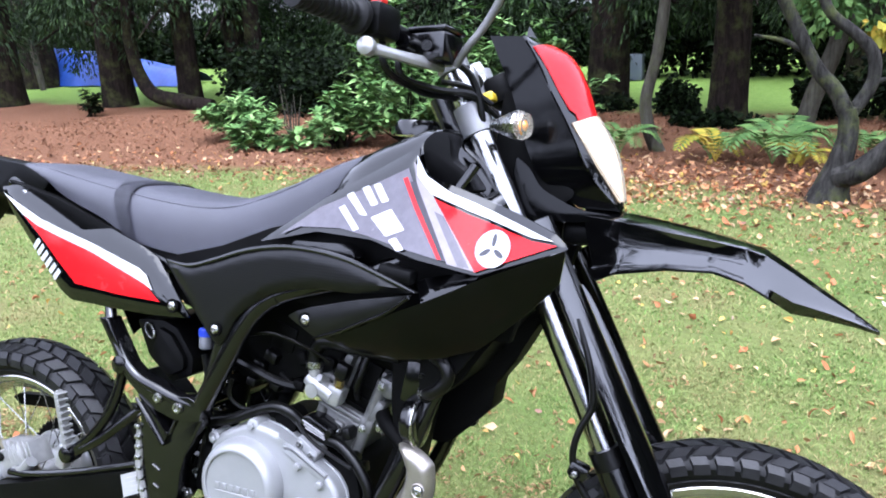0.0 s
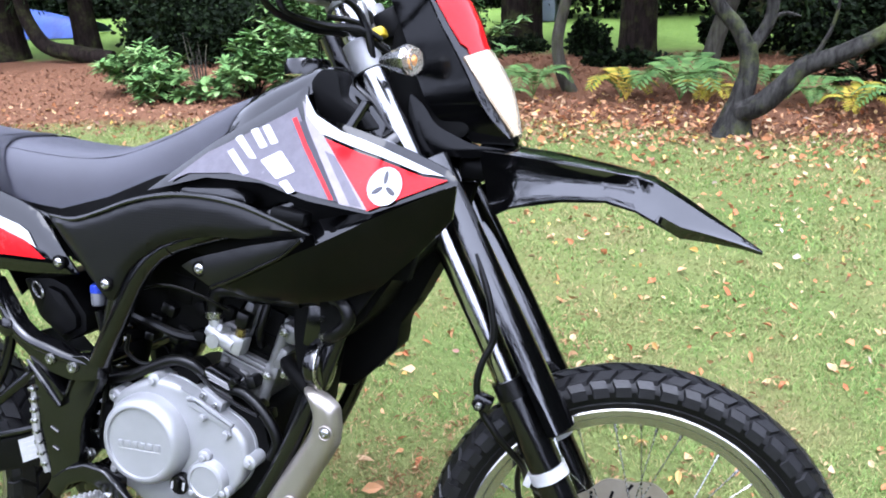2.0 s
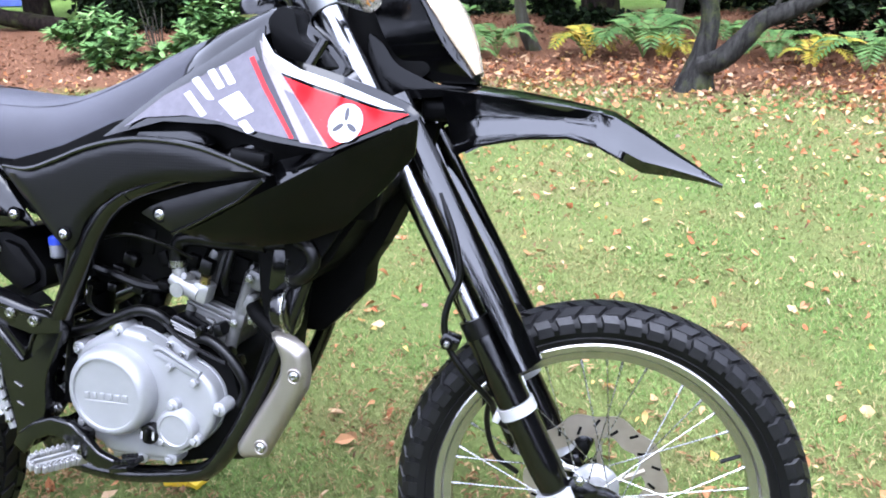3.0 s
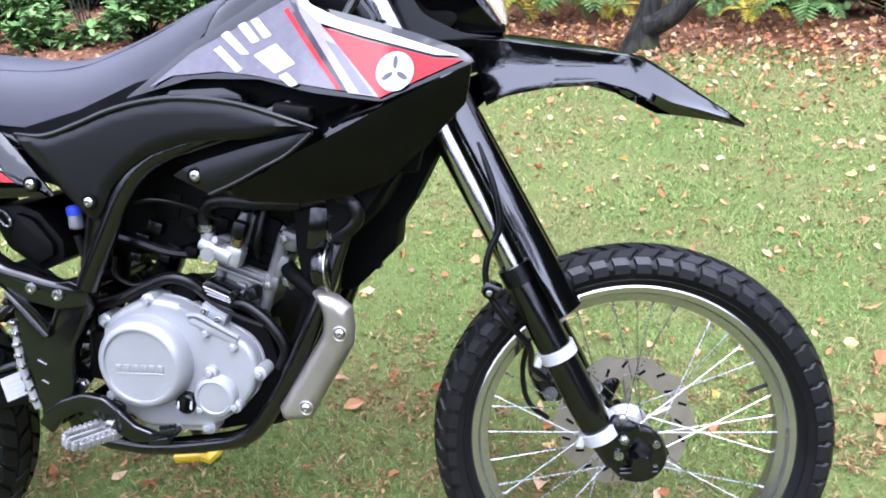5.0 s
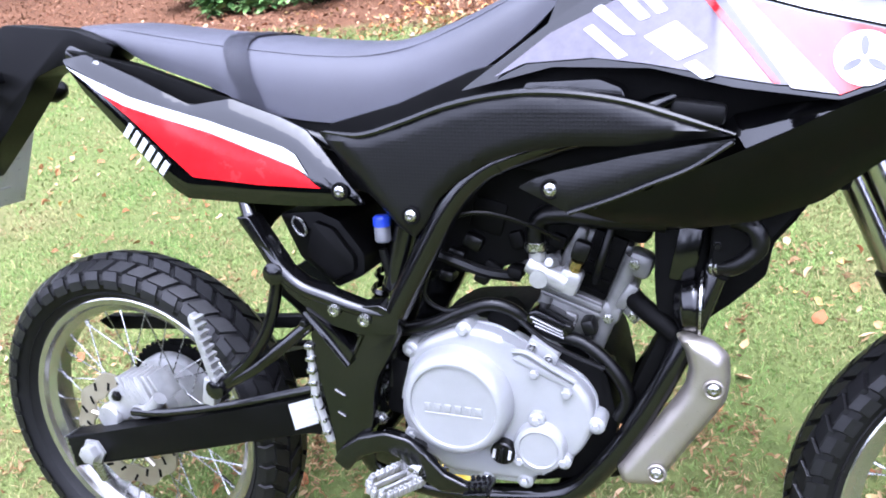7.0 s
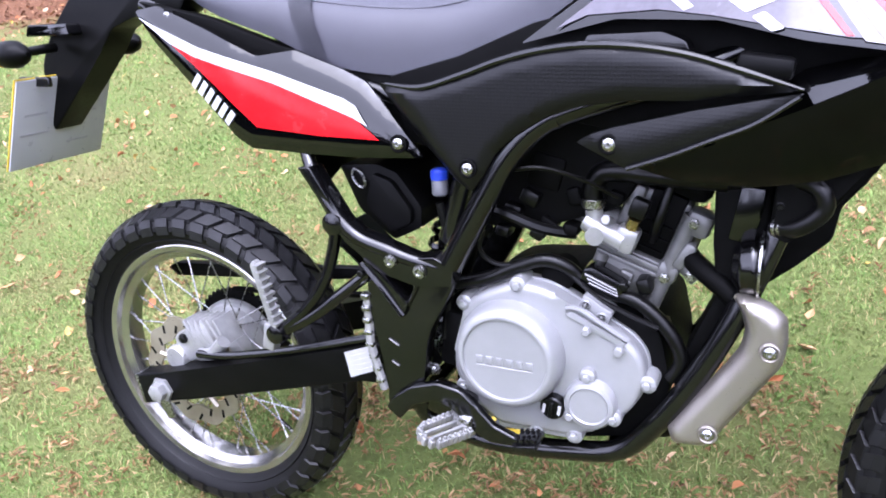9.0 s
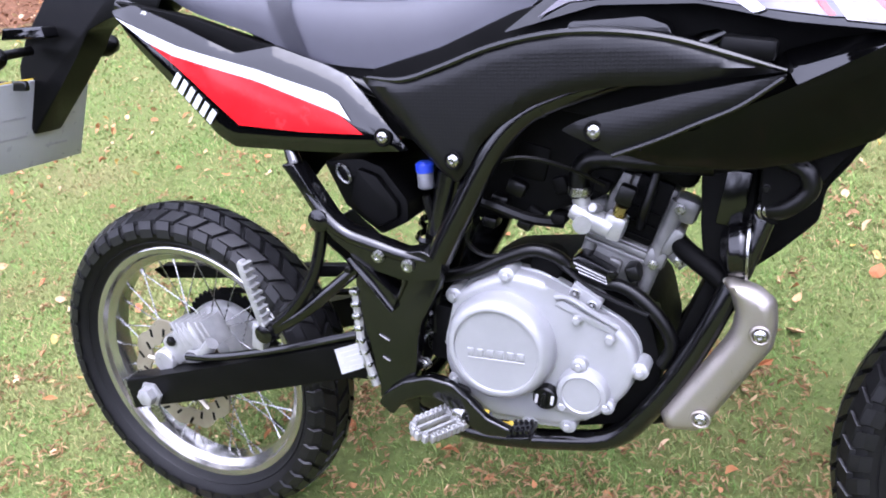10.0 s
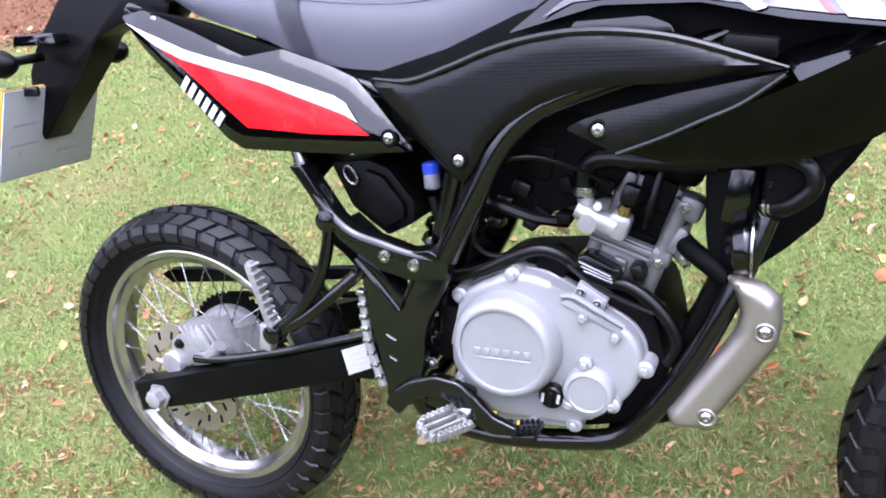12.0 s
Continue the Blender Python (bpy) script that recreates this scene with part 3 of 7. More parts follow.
def conifer(x, y, r, seed, skirt=1.0, height=8.0, lean=0.0):
    rng = random.Random(seed)
    tree = tagged(empty("conifer_tree", x, y), "tall conifer with furrowed brown bark and drooping sprays", "tree", "conifers behind the bed")
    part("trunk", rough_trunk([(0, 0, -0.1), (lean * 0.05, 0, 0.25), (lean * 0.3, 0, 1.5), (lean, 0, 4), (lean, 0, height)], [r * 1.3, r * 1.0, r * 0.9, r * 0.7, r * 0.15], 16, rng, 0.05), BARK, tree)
    spots = []
    for _ in range(46):
        z = rng.uniform(skirt, height)
        d = (height - z) / height * 2.2 + 0.3
        a = rng.uniform(0, 6.28)
        spots.append((d * math.cos(a) * rng.uniform(0.4, 1), d * math.sin(a) * rng.uniform(0.4, 1), z, rng.uniform(0.35, 0.7)))
    # low boughs that hang beside and behind the trunk
    for _ in range(9):
        a = rng.uniform(0.15, 3.0)
        d = rng.uniform(0.5, 1.7)
        spots.append((d * math.cos(a), d * math.sin(a), rng.uniform(1.25, 2.0) * max(0.9, skirt), rng.uniform(0.25, 0.45)))
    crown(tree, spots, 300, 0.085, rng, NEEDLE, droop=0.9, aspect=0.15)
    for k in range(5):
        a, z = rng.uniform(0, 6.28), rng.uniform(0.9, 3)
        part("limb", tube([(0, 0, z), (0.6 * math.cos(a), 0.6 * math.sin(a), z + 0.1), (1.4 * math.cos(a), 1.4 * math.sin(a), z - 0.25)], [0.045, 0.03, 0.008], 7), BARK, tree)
    return tree


for k, (x, y, r, skirt) in enumerate(((-10.1, 7.9, 0.20, 0.9), (-7.95, 8.1, 0.21, 1.0), (-6.9, 8.5, 0.15, 1.1), (-6.5, 9.2, 0.16, 1.0), (-6.0, 9.0, 0.12, 1.0), (-0.55, 8.8, 0.22, 0.95), (0.93, 7.7, 0.165, 0.9), (-3.4, 9.6, 0.3, 0.5), (-12.5, 10.5, 0.3, 0.6), (4.4, 9.2, 0.3, 0.6), (-4.9, 10.8, 0.3, 0.5), (2.6, 11.5, 0.32, 0.9))):
    conifer(x, y, r, 20 + k, skirt)


def small_trees():
    rng = random.Random(3)
    # a trunk that sweeps along the ground before it rises
    t = tagged(empty("bent_tree", -7.2, 7.8), "slim trunk that curves up from the ground", "tree")
    part("trunk", rough_trunk([(1.2, 0.1, 0.02), (0.7, 0, 0.12), (0.2, 0, 0.24), (0.02, 0, 0.5), (-0.06, 0, 0.9), (-0.02, 0, 1.6), (0.1, 0, 3.4)], [0.12, 0.11, 0.10, 0.09, 0.085, 0.08, 0.03], 12, rng), BARK, t)
    crown(t, [(rng.gauss(0.1, 0.5), rng.gauss(0, 0.5), rng.uniform(2.2, 3.8), 0.5) for _ in range(16)], 110, 0.12, rng, NEEDLE, 0.8, 0.22)
    # a thin leaning trunk
    t = tagged(empty("young_tree", 0.45, 5.9), "thin grey trunk leaning over the bed", "tree")
    part("trunk", rough_trunk([(0.06, 0, -0.05), (-0.04, 0, 0.18), (-0.08, 0, 0.4), (0.0, 0, 0.8), (0.06, 0, 1.4), (0.1, 0.1, 3.2)], [0.065, 0.052, 0.047, 0.045, 0.042, 0.015], 10, rng), THINBARK, t)
    crown(t, [(rng.gauss(0.1, 0.6), rng.gauss(0, 0.6), rng.uniform(2.4, 3.6), 0.5) for _ in range(14)], 100, 0.10, rng, LAUREL, 0.4, 0.4)
    # a pale trunk behind the gnarled one
    t = tagged(empty("pale_tree", 1.62, 6.5), "pale grey slim tree trunk", "tree")
    part("trunk", rough_trunk([(0, 0, -0.05), (0.06, 0, 0.35), (0.2, 0, 0.8), (0.35, 0, 1.5), (0.5, 0, 3.4)], [0.085, 0.075, 0.065, 0.055, 0.02], 10, rng), THINBARK, t)
    crown(t, [(rng.gauss(0.4, 0.6), rng.gauss(0, 0.6), rng.uniform(1.9, 3.6), 0.5) for _ in range(18)], 110, 0.10, rng, LAUREL, 0.5, 0.35)
    crown(t, [(rng.uniform(-0.1, 1.3), rng.uniform(-0.3, 0.3), rng.uniform(0.85, 1.5), 0.2) for _ in range(16)], 60, 0.085, rng, FERN, 0.7, 0.3, "low_leaves")
    # the gnarled tree at the lawn's edge
    t = tagged(empty("gnarled_tree", 1.78, 4.4), "gnarled bare-limbed tree with lichened grey bark", "tree")
    part("trunk", rough_trunk([(-0.02, 0, -0.08), (0.0, 0, 0.06), (0.03, 0, 0.22), (0.06, 0, 0.40), (0.04, 0, 0.58)], [0.15, 0.105, 0.078, 0.062, 0.055], 14, rng, 0.15), PALEBARK, t)
    for pts, rad in (
        ([(0.04, 0, 0.55), (-0.03, 0, 0.68), (-0.14, 0, 0.80), (-0.22, -0.02, 0.94), (-0.29, -0.03, 1.08), (-0.38, -0.05, 1.25), (-0.6, -0.1, 1.8)], [0.065, 0.06, 0.055, 0.052, 0.048, 0.042, 0.02]),
        ([(0.03, 0.02, 0.50), (0.12, 0.08, 0.62), (0.17, 0.1, 0.74), (0.15, 0.1, 0.90), (0.04, 0.1, 1.02), (-0.1, 0.1, 1.14), (-0.2, 0.1, 1.4), (-0.2, 0.15, 2.0)], [0.055, 0.05, 0.048, 0.045, 0.04, 0.038, 0.034, 0.014]),
        ([(0.02, -0.04, 0.16), (0.14, -0.08, 0.21), (0.25, -0.1, 0.32), (0.35, -0.1, 0.44), (0.55, -0.1, 0.52), (0.8, -0.1, 0.66), (1.1, -0.1, 1.0)], [0.075, 0.07, 0.062, 0.056, 0.05, 0.042, 0.025]),
        ([(-0.22, -0.02, 0.92), (-0.35, -0.04, 0.99), (-0.52, -0.06, 1.03)], [0.028, 0.02, 0.008]),
        ([(0.16, 0.1, 0.72), (0.26, 0.1, 0.75), (0.34, 0.08, 0.73)], [0.024, 0.015, 0.006]),
        ([(0.4, -0.1, 0.47), (0.5, -0.1, 0.7), (0.52, -0.12, 1.0)], [0.02, 0.014, 0.006]),
    ):
        part("limb", rough_trunk(pts, [v * (1.0 if pts[-1][0] > 1 else 0.78) for v in rad], 10, rng, 0.18), PALEBARK, t)
    crown(t, [(0.16, 0.4, 1.03, 0.06), (0.24, 0.42, 1.0, 0.05), (0.3, 0.4, 1.08, 0.07)], 16, 0.07, rng, SUMAC, 0.6, 0.35, "yellow_leaves")
    crown(t, [(rng.gauss(-0.1, 0.8), rng.gauss(0, 0.5), rng.uniform(1.9, 2.8), 0.4) for _ in range(14)], 60, 0.10, rng, LAUREL, 0.4, 0.4)


small_trees()


def laurel(x, y, wide, high, seed, mat=LAUREL, size=0.13, n=26, label="glossy green laurel shrub", per=42):
    """A shrub of long leaves in whorls at the ends of its stems."""
    rng = random.Random(seed)
    bush = tagged(empty("laurel_shrub", x, y), label, "shrub", "shrubs in the bed")
    verts, faces = [], []
    for _ in range(n):
        a, d = rng.uniform(0, 6.28), rng.random() ** 0.6
        tip = Vector((d * wide * math.cos(a), d * wide * 0.7 * math.sin(a), high * rng.uniform(0.25, 1.0) * (1.15 - 0.5 * d)))
        part("stem", tube([(rng.gauss(0, 0.04), rng.gauss(0, 0.04), -0.02), tuple(tip * 0.55 + Vector((0, 0, 0.05))), tuple(tip)], [0.012, 0.008, 0.004], 5, 7), BARK, bush)
        for w in range(per // 8):
            c = tip * (1 - 0.08 * w)
            for j in range(8):
                b = j * 0.785 + rng.uniform(-0.4, 0.4) + w
                s = size * rng.uniform(0.7, 1.2)
                out = Vector((math.cos(b), math.sin(b), rng.uniform(-0.35, 0.75))).normalized()
                side = out.cross(Vector((0, 0, 1))).normalized() * s * 0.17
                dip = Vector((0, 0, -s * 0.06))
                k = len(verts)
                verts += [tuple(c), tuple(c + out * s * 0.35 + side + dip * -0.3), tuple(c + out * s * 0.75 + side * 0.8 + dip), tuple(c + out * s + dip * 2.2), tuple(c + out * s * 0.75 - side * 0.8 + dip), tuple(c + out * s * 0.35 - side + dip * -0.3), tuple(c + out * s * 0.5 + dip * 1.3)]
                faces += [(k + 6, k + i, k + (i + 1) % 6) for i in range(6)]
    me = bpy.data.meshes.new("leaves")
    me.from_pydata(verts, [], faces)
    me.materials.append(mat)
    new("leaves", me).parent = bush
    return bush


laurel(-3.85, 5.75, 0.55, 0.55, 1)
laurel(-3.2, 5.3, 0.42, 0.32, 2, n=18)
laurel(-2.45, 5.5, 0.55, 0.55, 3, n=28)
laurel(-1.9, 5.9, 0.75, 0.95, 4, n=44)
laurel(-1.5, 6.6, 0.8, 1.3, 5, n=46)
laurel(-0.9, 6.9, 0.8, 1.2, 15, n=36)
laurel(-2.5, 7.0, 0.8, 1.25, 16, n=36)
laurel(-7.4, 7.0, 0.25, 0.4, 6, n=10, mat=SHADELEAF, size=0.10, label="small dark evergreen sapling")
laurel(2.9, 5.6, 0.7, 0.6, 7, n=30, mat=SHADELEAF, size=0.11, label="dark leafy undergrowth shrub")
laurel(3.7, 5.2, 0.7, 0.55, 17, n=30, mat=LAUREL, size=0.11, label="leafy green undergrowth shrub")


def dense_shrub(x, y, wide, deep, high, seed, label, mat=SHADELEAF, size=0.07, n=26, per=170, name="evergreen_shrub"):
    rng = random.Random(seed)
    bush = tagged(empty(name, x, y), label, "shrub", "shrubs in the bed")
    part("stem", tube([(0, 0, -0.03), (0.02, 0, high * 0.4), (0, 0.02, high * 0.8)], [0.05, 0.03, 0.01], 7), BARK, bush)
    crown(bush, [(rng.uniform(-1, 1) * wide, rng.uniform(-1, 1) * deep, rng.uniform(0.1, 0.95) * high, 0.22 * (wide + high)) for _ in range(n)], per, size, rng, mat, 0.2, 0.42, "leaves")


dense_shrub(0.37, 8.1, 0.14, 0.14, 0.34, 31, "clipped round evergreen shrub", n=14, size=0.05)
dense_shrub(-4.0, 7.9, 0.9, 0.4, 0.75, 32, "dense evergreen thicket under the conifers, its shade put into the leaf colour", n=40)
dense_shrub(-5.2, 8.6, 0.7, 0.4, 0.65, 33, "dense evergreen thicket under the conifers, its shade put into the leaf colour", n=36)
dense_shrub(-2.3, 8.6, 1.0, 0.4, 1.5, 34, "dense evergreen thicket under the conifers, its shade put into the leaf colour", n=40)
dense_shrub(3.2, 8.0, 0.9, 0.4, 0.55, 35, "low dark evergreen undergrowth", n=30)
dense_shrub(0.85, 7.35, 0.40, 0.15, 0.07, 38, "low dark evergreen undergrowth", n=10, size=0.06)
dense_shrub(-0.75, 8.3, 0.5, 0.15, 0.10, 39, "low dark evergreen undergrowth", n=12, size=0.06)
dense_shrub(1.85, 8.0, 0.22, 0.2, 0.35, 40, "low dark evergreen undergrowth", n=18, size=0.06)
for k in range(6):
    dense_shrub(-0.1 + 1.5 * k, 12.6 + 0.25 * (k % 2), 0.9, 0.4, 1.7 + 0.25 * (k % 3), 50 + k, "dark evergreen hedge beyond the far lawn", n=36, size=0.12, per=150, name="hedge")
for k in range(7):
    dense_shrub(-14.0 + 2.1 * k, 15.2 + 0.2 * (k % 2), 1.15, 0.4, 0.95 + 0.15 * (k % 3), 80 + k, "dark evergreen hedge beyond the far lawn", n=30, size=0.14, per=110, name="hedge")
dense_shrub(5.2, 7.0, 1.0, 0.8, 1.6, 37, "dense evergreen thicket under the conifers, its shade put into the leaf colour", n=40)


def frond_plant(x, y, n, length, seed, mat, name, label, rise=0.55):
    """Arching fronds with rows of narrow leaflets."""
    rng = random.Random(seed)
    plant = tagged(empty(name, x, y), label, "fern", "ferns under the trees")
    for k in range(n):
        a, ll = 6.28 * k / n + rng.uniform(-0.3, 0.3), length * rng.uniform(0.7, 1.15)
        pts = spline([(0, 0, 0), (0.35 * ll * math.cos(a), 0.35 * ll * math.sin(a), rise * ll), (0.75 * ll * math.cos(a), 0.75 * ll * math.sin(a), rise * 1.1 * ll), (ll * math.cos(a), ll * math.sin(a), rise * 0.7 * ll)], 17)
        verts, faces = [], []
        for i in range(3, 17):
            p, ahead = Vector(pts[i]), Vector(pts[i] - pts[i - 1]).normalized()
            size = 0.30 * ll * math.sin(math.pi * (i - 1) / 17) + 0.015
            for sgn in (-1, 1):
                out = (ahead.cross(Vector((0, 0, 1))).normalized() * sgn + ahead * 0.4 + Vector((0, 0, -0.15))).normalized() * size
                wide = ahead * size * 0.14
                j = len(verts)
                verts += [tuple(p), tuple(p + out * 0.45 + wide), tuple(p + out), tuple(p + out * 0.45 - wide)]
                faces += [(j, j + 1, j + 2), (j, j + 2, j + 3)]
        me = bpy.data.meshes.new("frond")
        me.from_pydata(verts, [], faces)
        bm = bmesh.new()
        bm.from_mesh(me)
        bpy.data.meshes.remove(me)
        tube([tuple(p) for p in pts[::4]], [0.004, 0.003, 0.003, 0.002, 0.001], 4, 9, bm)
        part("frond", bm, mat, plant, smooth=0)


for k, (x, y, n, ll, mat, name, label) in enumerate((
    (0.20, 5.7, 9, 0.36, FERN, "fern", "green fern with arching fronds"), (0.05, 5.2, 6, 0.25, FERN, "fern", "green fern with arching fronds"),
    (1.0, 5.5, 6, 0.34, SUMAC, "sumac_shoot", "low sumac shoot with yellowing leaflets"), (0.95, 5.6, 6, 0.34, FERN, "fern", "green fern with arching fronds"),
    (1.42, 5.5, 9, 0.42, FERN, "fern", "green fern with arching fronds"), (1.62, 5.4, 6, 0.3, SUMAC, "sumac_shoot", "low sumac shoot with yellowing leaflets"),
    (1.5, 5.9, 8, 0.42, FERN, "fern", "green fern with arching fronds"), (2.35, 5.3, 8, 0.36, FERN, "fern", "green fern with arching fronds"),
    (2.6, 5.0, 6, 0.3, SUMAC, "sumac_shoot", "low sumac shoot with yellowing leaflets"), (2.9, 4.9, 7, 0.34, FERN, "fern", "green fern with arching fronds"),
    (2.1, 5.9, 7, 0.4, FERN, "fern", "green fern with arching fronds"))):
    frond_plant(x, y, n, ll, 60 + k, mat, name, label)


def dead_twigs():
    rng = random.Random(12)
    t = tagged(empty("dead_twigs", -3.2, 5.8), "bare grey dead stems beside the laurel", "twigs")
    for k in range(7):
        x, z = rng.uniform(-0.15, 0.3), rng.uniform(0.25, 0.6)
        part("twig", tube([(x * 0.3, 0, 0), (x * 0.7, rng.gauss(0, 0.04), z * 0.5), (x + rng.gauss(0, 0.06), 0, z)], [0.010, 0.007, 0.003], 5), THINBARK, t)


dead_twigs()

TARP = surface("blue_tarpaulin", (0.004, 0.025, 0.15), (0.012, 0.055, 0.24), 0.45, scale=3, bump_scale=14, bump_strength=0.9)
RENDERED = surface("pale_render_wall", (0.24, 0.24, 0.24), (0.31, 0.31, 0.305), 0.8, scale=1, bump_scale=20, bump_strength=0.2)
BINGREY = surface("grey_plastic_bin", (0.096, 0.114, 0.144), (0.132, 0.15, 0.18), 0.5, scale=4, bump_scale=60, bump_strength=0.1)
WOODSHADE = surface("far_woodland", (0.003, 0.006, 0.0025), (0.009, 0.013, 0.005), 0.95, scale=1.2, bump_scale=4, bump_strength=1.0)


def distance():
    # tarpaulin over a low heap on the far grass
    bm = bmesh.new()
    n, m = 26, 8
    rows = []
    for i in range(n):
        rows.append([])
        for j in range(m):
            u, v = i / (n - 1), j / (m - 1)
            z = 0.75 * math.sin(math.pi * v) ** 0.6 * (0.55 + 0.45 * math.sin(3 * u + 0.6)) + 0.06 * noise.noise((u * 9, v * 4, 1))
            rows[-1].append(bm.verts.new((-14.5 + 5.4 * u, 10.6 + 1.1 * v + 0.1 * noise.noise((u * 7, v * 3, 5)), max(z, 0.02))))
    for i in range(n - 1):
        for j in range(m - 1):
            bm.faces.new((rows[i][j], rows[i + 1][j], rows[i + 1][j + 1], rows[i][j + 1]))
    tagged(part("tarpaulin", bm, TARP), "crumpled blue tarpaulin over a low heap on far grass", "tarpaulin")
    tagged(part("fence_post", tube([(-11.9, 10.0, 0), (-12.0, 10.0, 1.0)], 0.06, 8), THINBARK), "weathered wooden fence post on the far grass", "post")
    # pale outbuilding
    house = tagged(empty("outbuilding", -2.6, 17.0), "pale rendered outbuilding beyond the far lawn", "building")
    part("wall", box((13.5, 2.5, 2.3), pose(-5.2, 0, 1.15), 0.01), RENDERED, house)
    part("roof", prism([(-12.2, 2.3), (1.8, 2.3), (0.4, 3.2), (-10.8, 3.2)], -1.4, 1.4, 0), BINGREY, house)
    tagged(part("garden_bin", box((0.3, 0.3, 0.42), pose(-0.8, 12.0, 0.21), 0.03), BINGREY), "grey plastic bin on the far lawn", "bin")


distance()


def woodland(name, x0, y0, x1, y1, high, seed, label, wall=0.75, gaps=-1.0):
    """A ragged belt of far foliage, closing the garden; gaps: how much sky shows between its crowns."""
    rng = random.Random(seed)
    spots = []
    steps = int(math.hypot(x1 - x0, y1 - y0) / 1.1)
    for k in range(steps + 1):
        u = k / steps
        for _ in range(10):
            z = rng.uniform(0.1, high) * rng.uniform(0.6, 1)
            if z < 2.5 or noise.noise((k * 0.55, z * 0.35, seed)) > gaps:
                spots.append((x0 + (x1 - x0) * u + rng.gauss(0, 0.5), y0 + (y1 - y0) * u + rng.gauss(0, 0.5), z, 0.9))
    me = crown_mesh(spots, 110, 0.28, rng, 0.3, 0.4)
    me.materials.append(SHADELEAF)
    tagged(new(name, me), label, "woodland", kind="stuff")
    # plain sheet behind the crowns; its near-black colour is the wood's inner shade
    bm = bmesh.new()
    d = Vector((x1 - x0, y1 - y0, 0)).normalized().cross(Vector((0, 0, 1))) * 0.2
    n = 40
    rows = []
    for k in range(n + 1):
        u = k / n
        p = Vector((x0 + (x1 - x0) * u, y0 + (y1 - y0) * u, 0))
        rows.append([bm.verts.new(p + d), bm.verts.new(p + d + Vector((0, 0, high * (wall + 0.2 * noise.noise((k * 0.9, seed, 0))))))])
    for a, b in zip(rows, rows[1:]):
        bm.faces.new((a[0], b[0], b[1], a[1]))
    tagged(part("backdrop", bm, WOODSHADE), "flat near-black sheet for the shade behind the woodland crowns", "backdrop", kind="structure")


woodland("far_woodland", -26, 19, 16, 21, 10.0, 71, "flat near-black sheet for the shade behind the woodland crowns behind the garden")
woodland("far_woodland", -26, 19, -26, -16, 10.0, 72, "flat near-black sheet for the shade behind the woodland crowns beside the garden")
woodland("far_woodland", 16, 21, 18, -16, 10.0, 73, "flat near-black sheet for the shade behind the woodland crowns beside the garden")
# never in view: added to give the panels dark, broken reflections
woodland("far_woodland", 18, -16, -26, -16, 9.0, 74, "unseen dark woodland on the near side of the garden", 0.35, 0.05)

# ---- the motorcycle: x ahead from the rear axle, y to its left, z up; it leans to its left on the side stand ----
LEAN = 13.0
bike = tagged(empty("motorcycle"), "black and red dual-sport motorcycle leaning on its side stand", "motorcycle")
bike.matrix_basis = pose(0, 0, 0, -LEAN, 0, 0)


def screw(x, y, z, parent, r=0.009, cup_mat=None):
    # by default a near-black ring, painting the shade of the screw's recess
    cup = lathe([(r * 1.6, 0.002), (r * 1.55, -0.0005), (r * 1.35, -0.0012), (r * 1.15, -0.0004), (r * 1.0, 0.001)], (x, y, z), n=20)
    part("screw_cup", cup, cup_mat or INNER, parent)
    bm = screw_mesh(r)
    bmesh.ops.translate(bm, verts=bm.verts, vec=(x, y, z))
    return part("screw", bm, STEEL, parent)


# -- wheels --
def tread(bm, radius, half, rows, n, height):
    """Raised blocks on a tyre: rows of (across 0..1, its width, its length in steps, slant)."""

    def at(a, s, lift):
        # across the crown: an arc from shoulder to shoulder
        y = half * math.sin(s * 1.22) / math.sin(1.22)
        r = radius - half * 0.50 * (1 - math.cos(s * 1.22)) / (1 - math.cos(1.22)) + lift
        return Vector((r * math.cos(a), y, r * math.sin(a)))

    for k in range(n):
        for s0, wide, long, slant, shift in rows:
            a0 = 2 * math.pi * (k + shift) / n
            da = math.pi / n * long
            corner = []
            for lift, shrink in ((-0.004, 1.0), (height, 0.90)):
                for u, v in ((-1, -1), (1, -1), (1, 1), (-1, 1)):
                    s = s0 + v * wide * 0.5 * shrink
                    corner.append(bm.verts.new(at(a0 + u * da * shrink + slant * v * da, s, lift)))
            b, t = corner[:4], corner[4:]
            bm.faces.new(t)
            for j in range(4):
                bm.faces.new((b[j], b[(j + 1) % 4], t[(j + 1) % 4], t[j]))


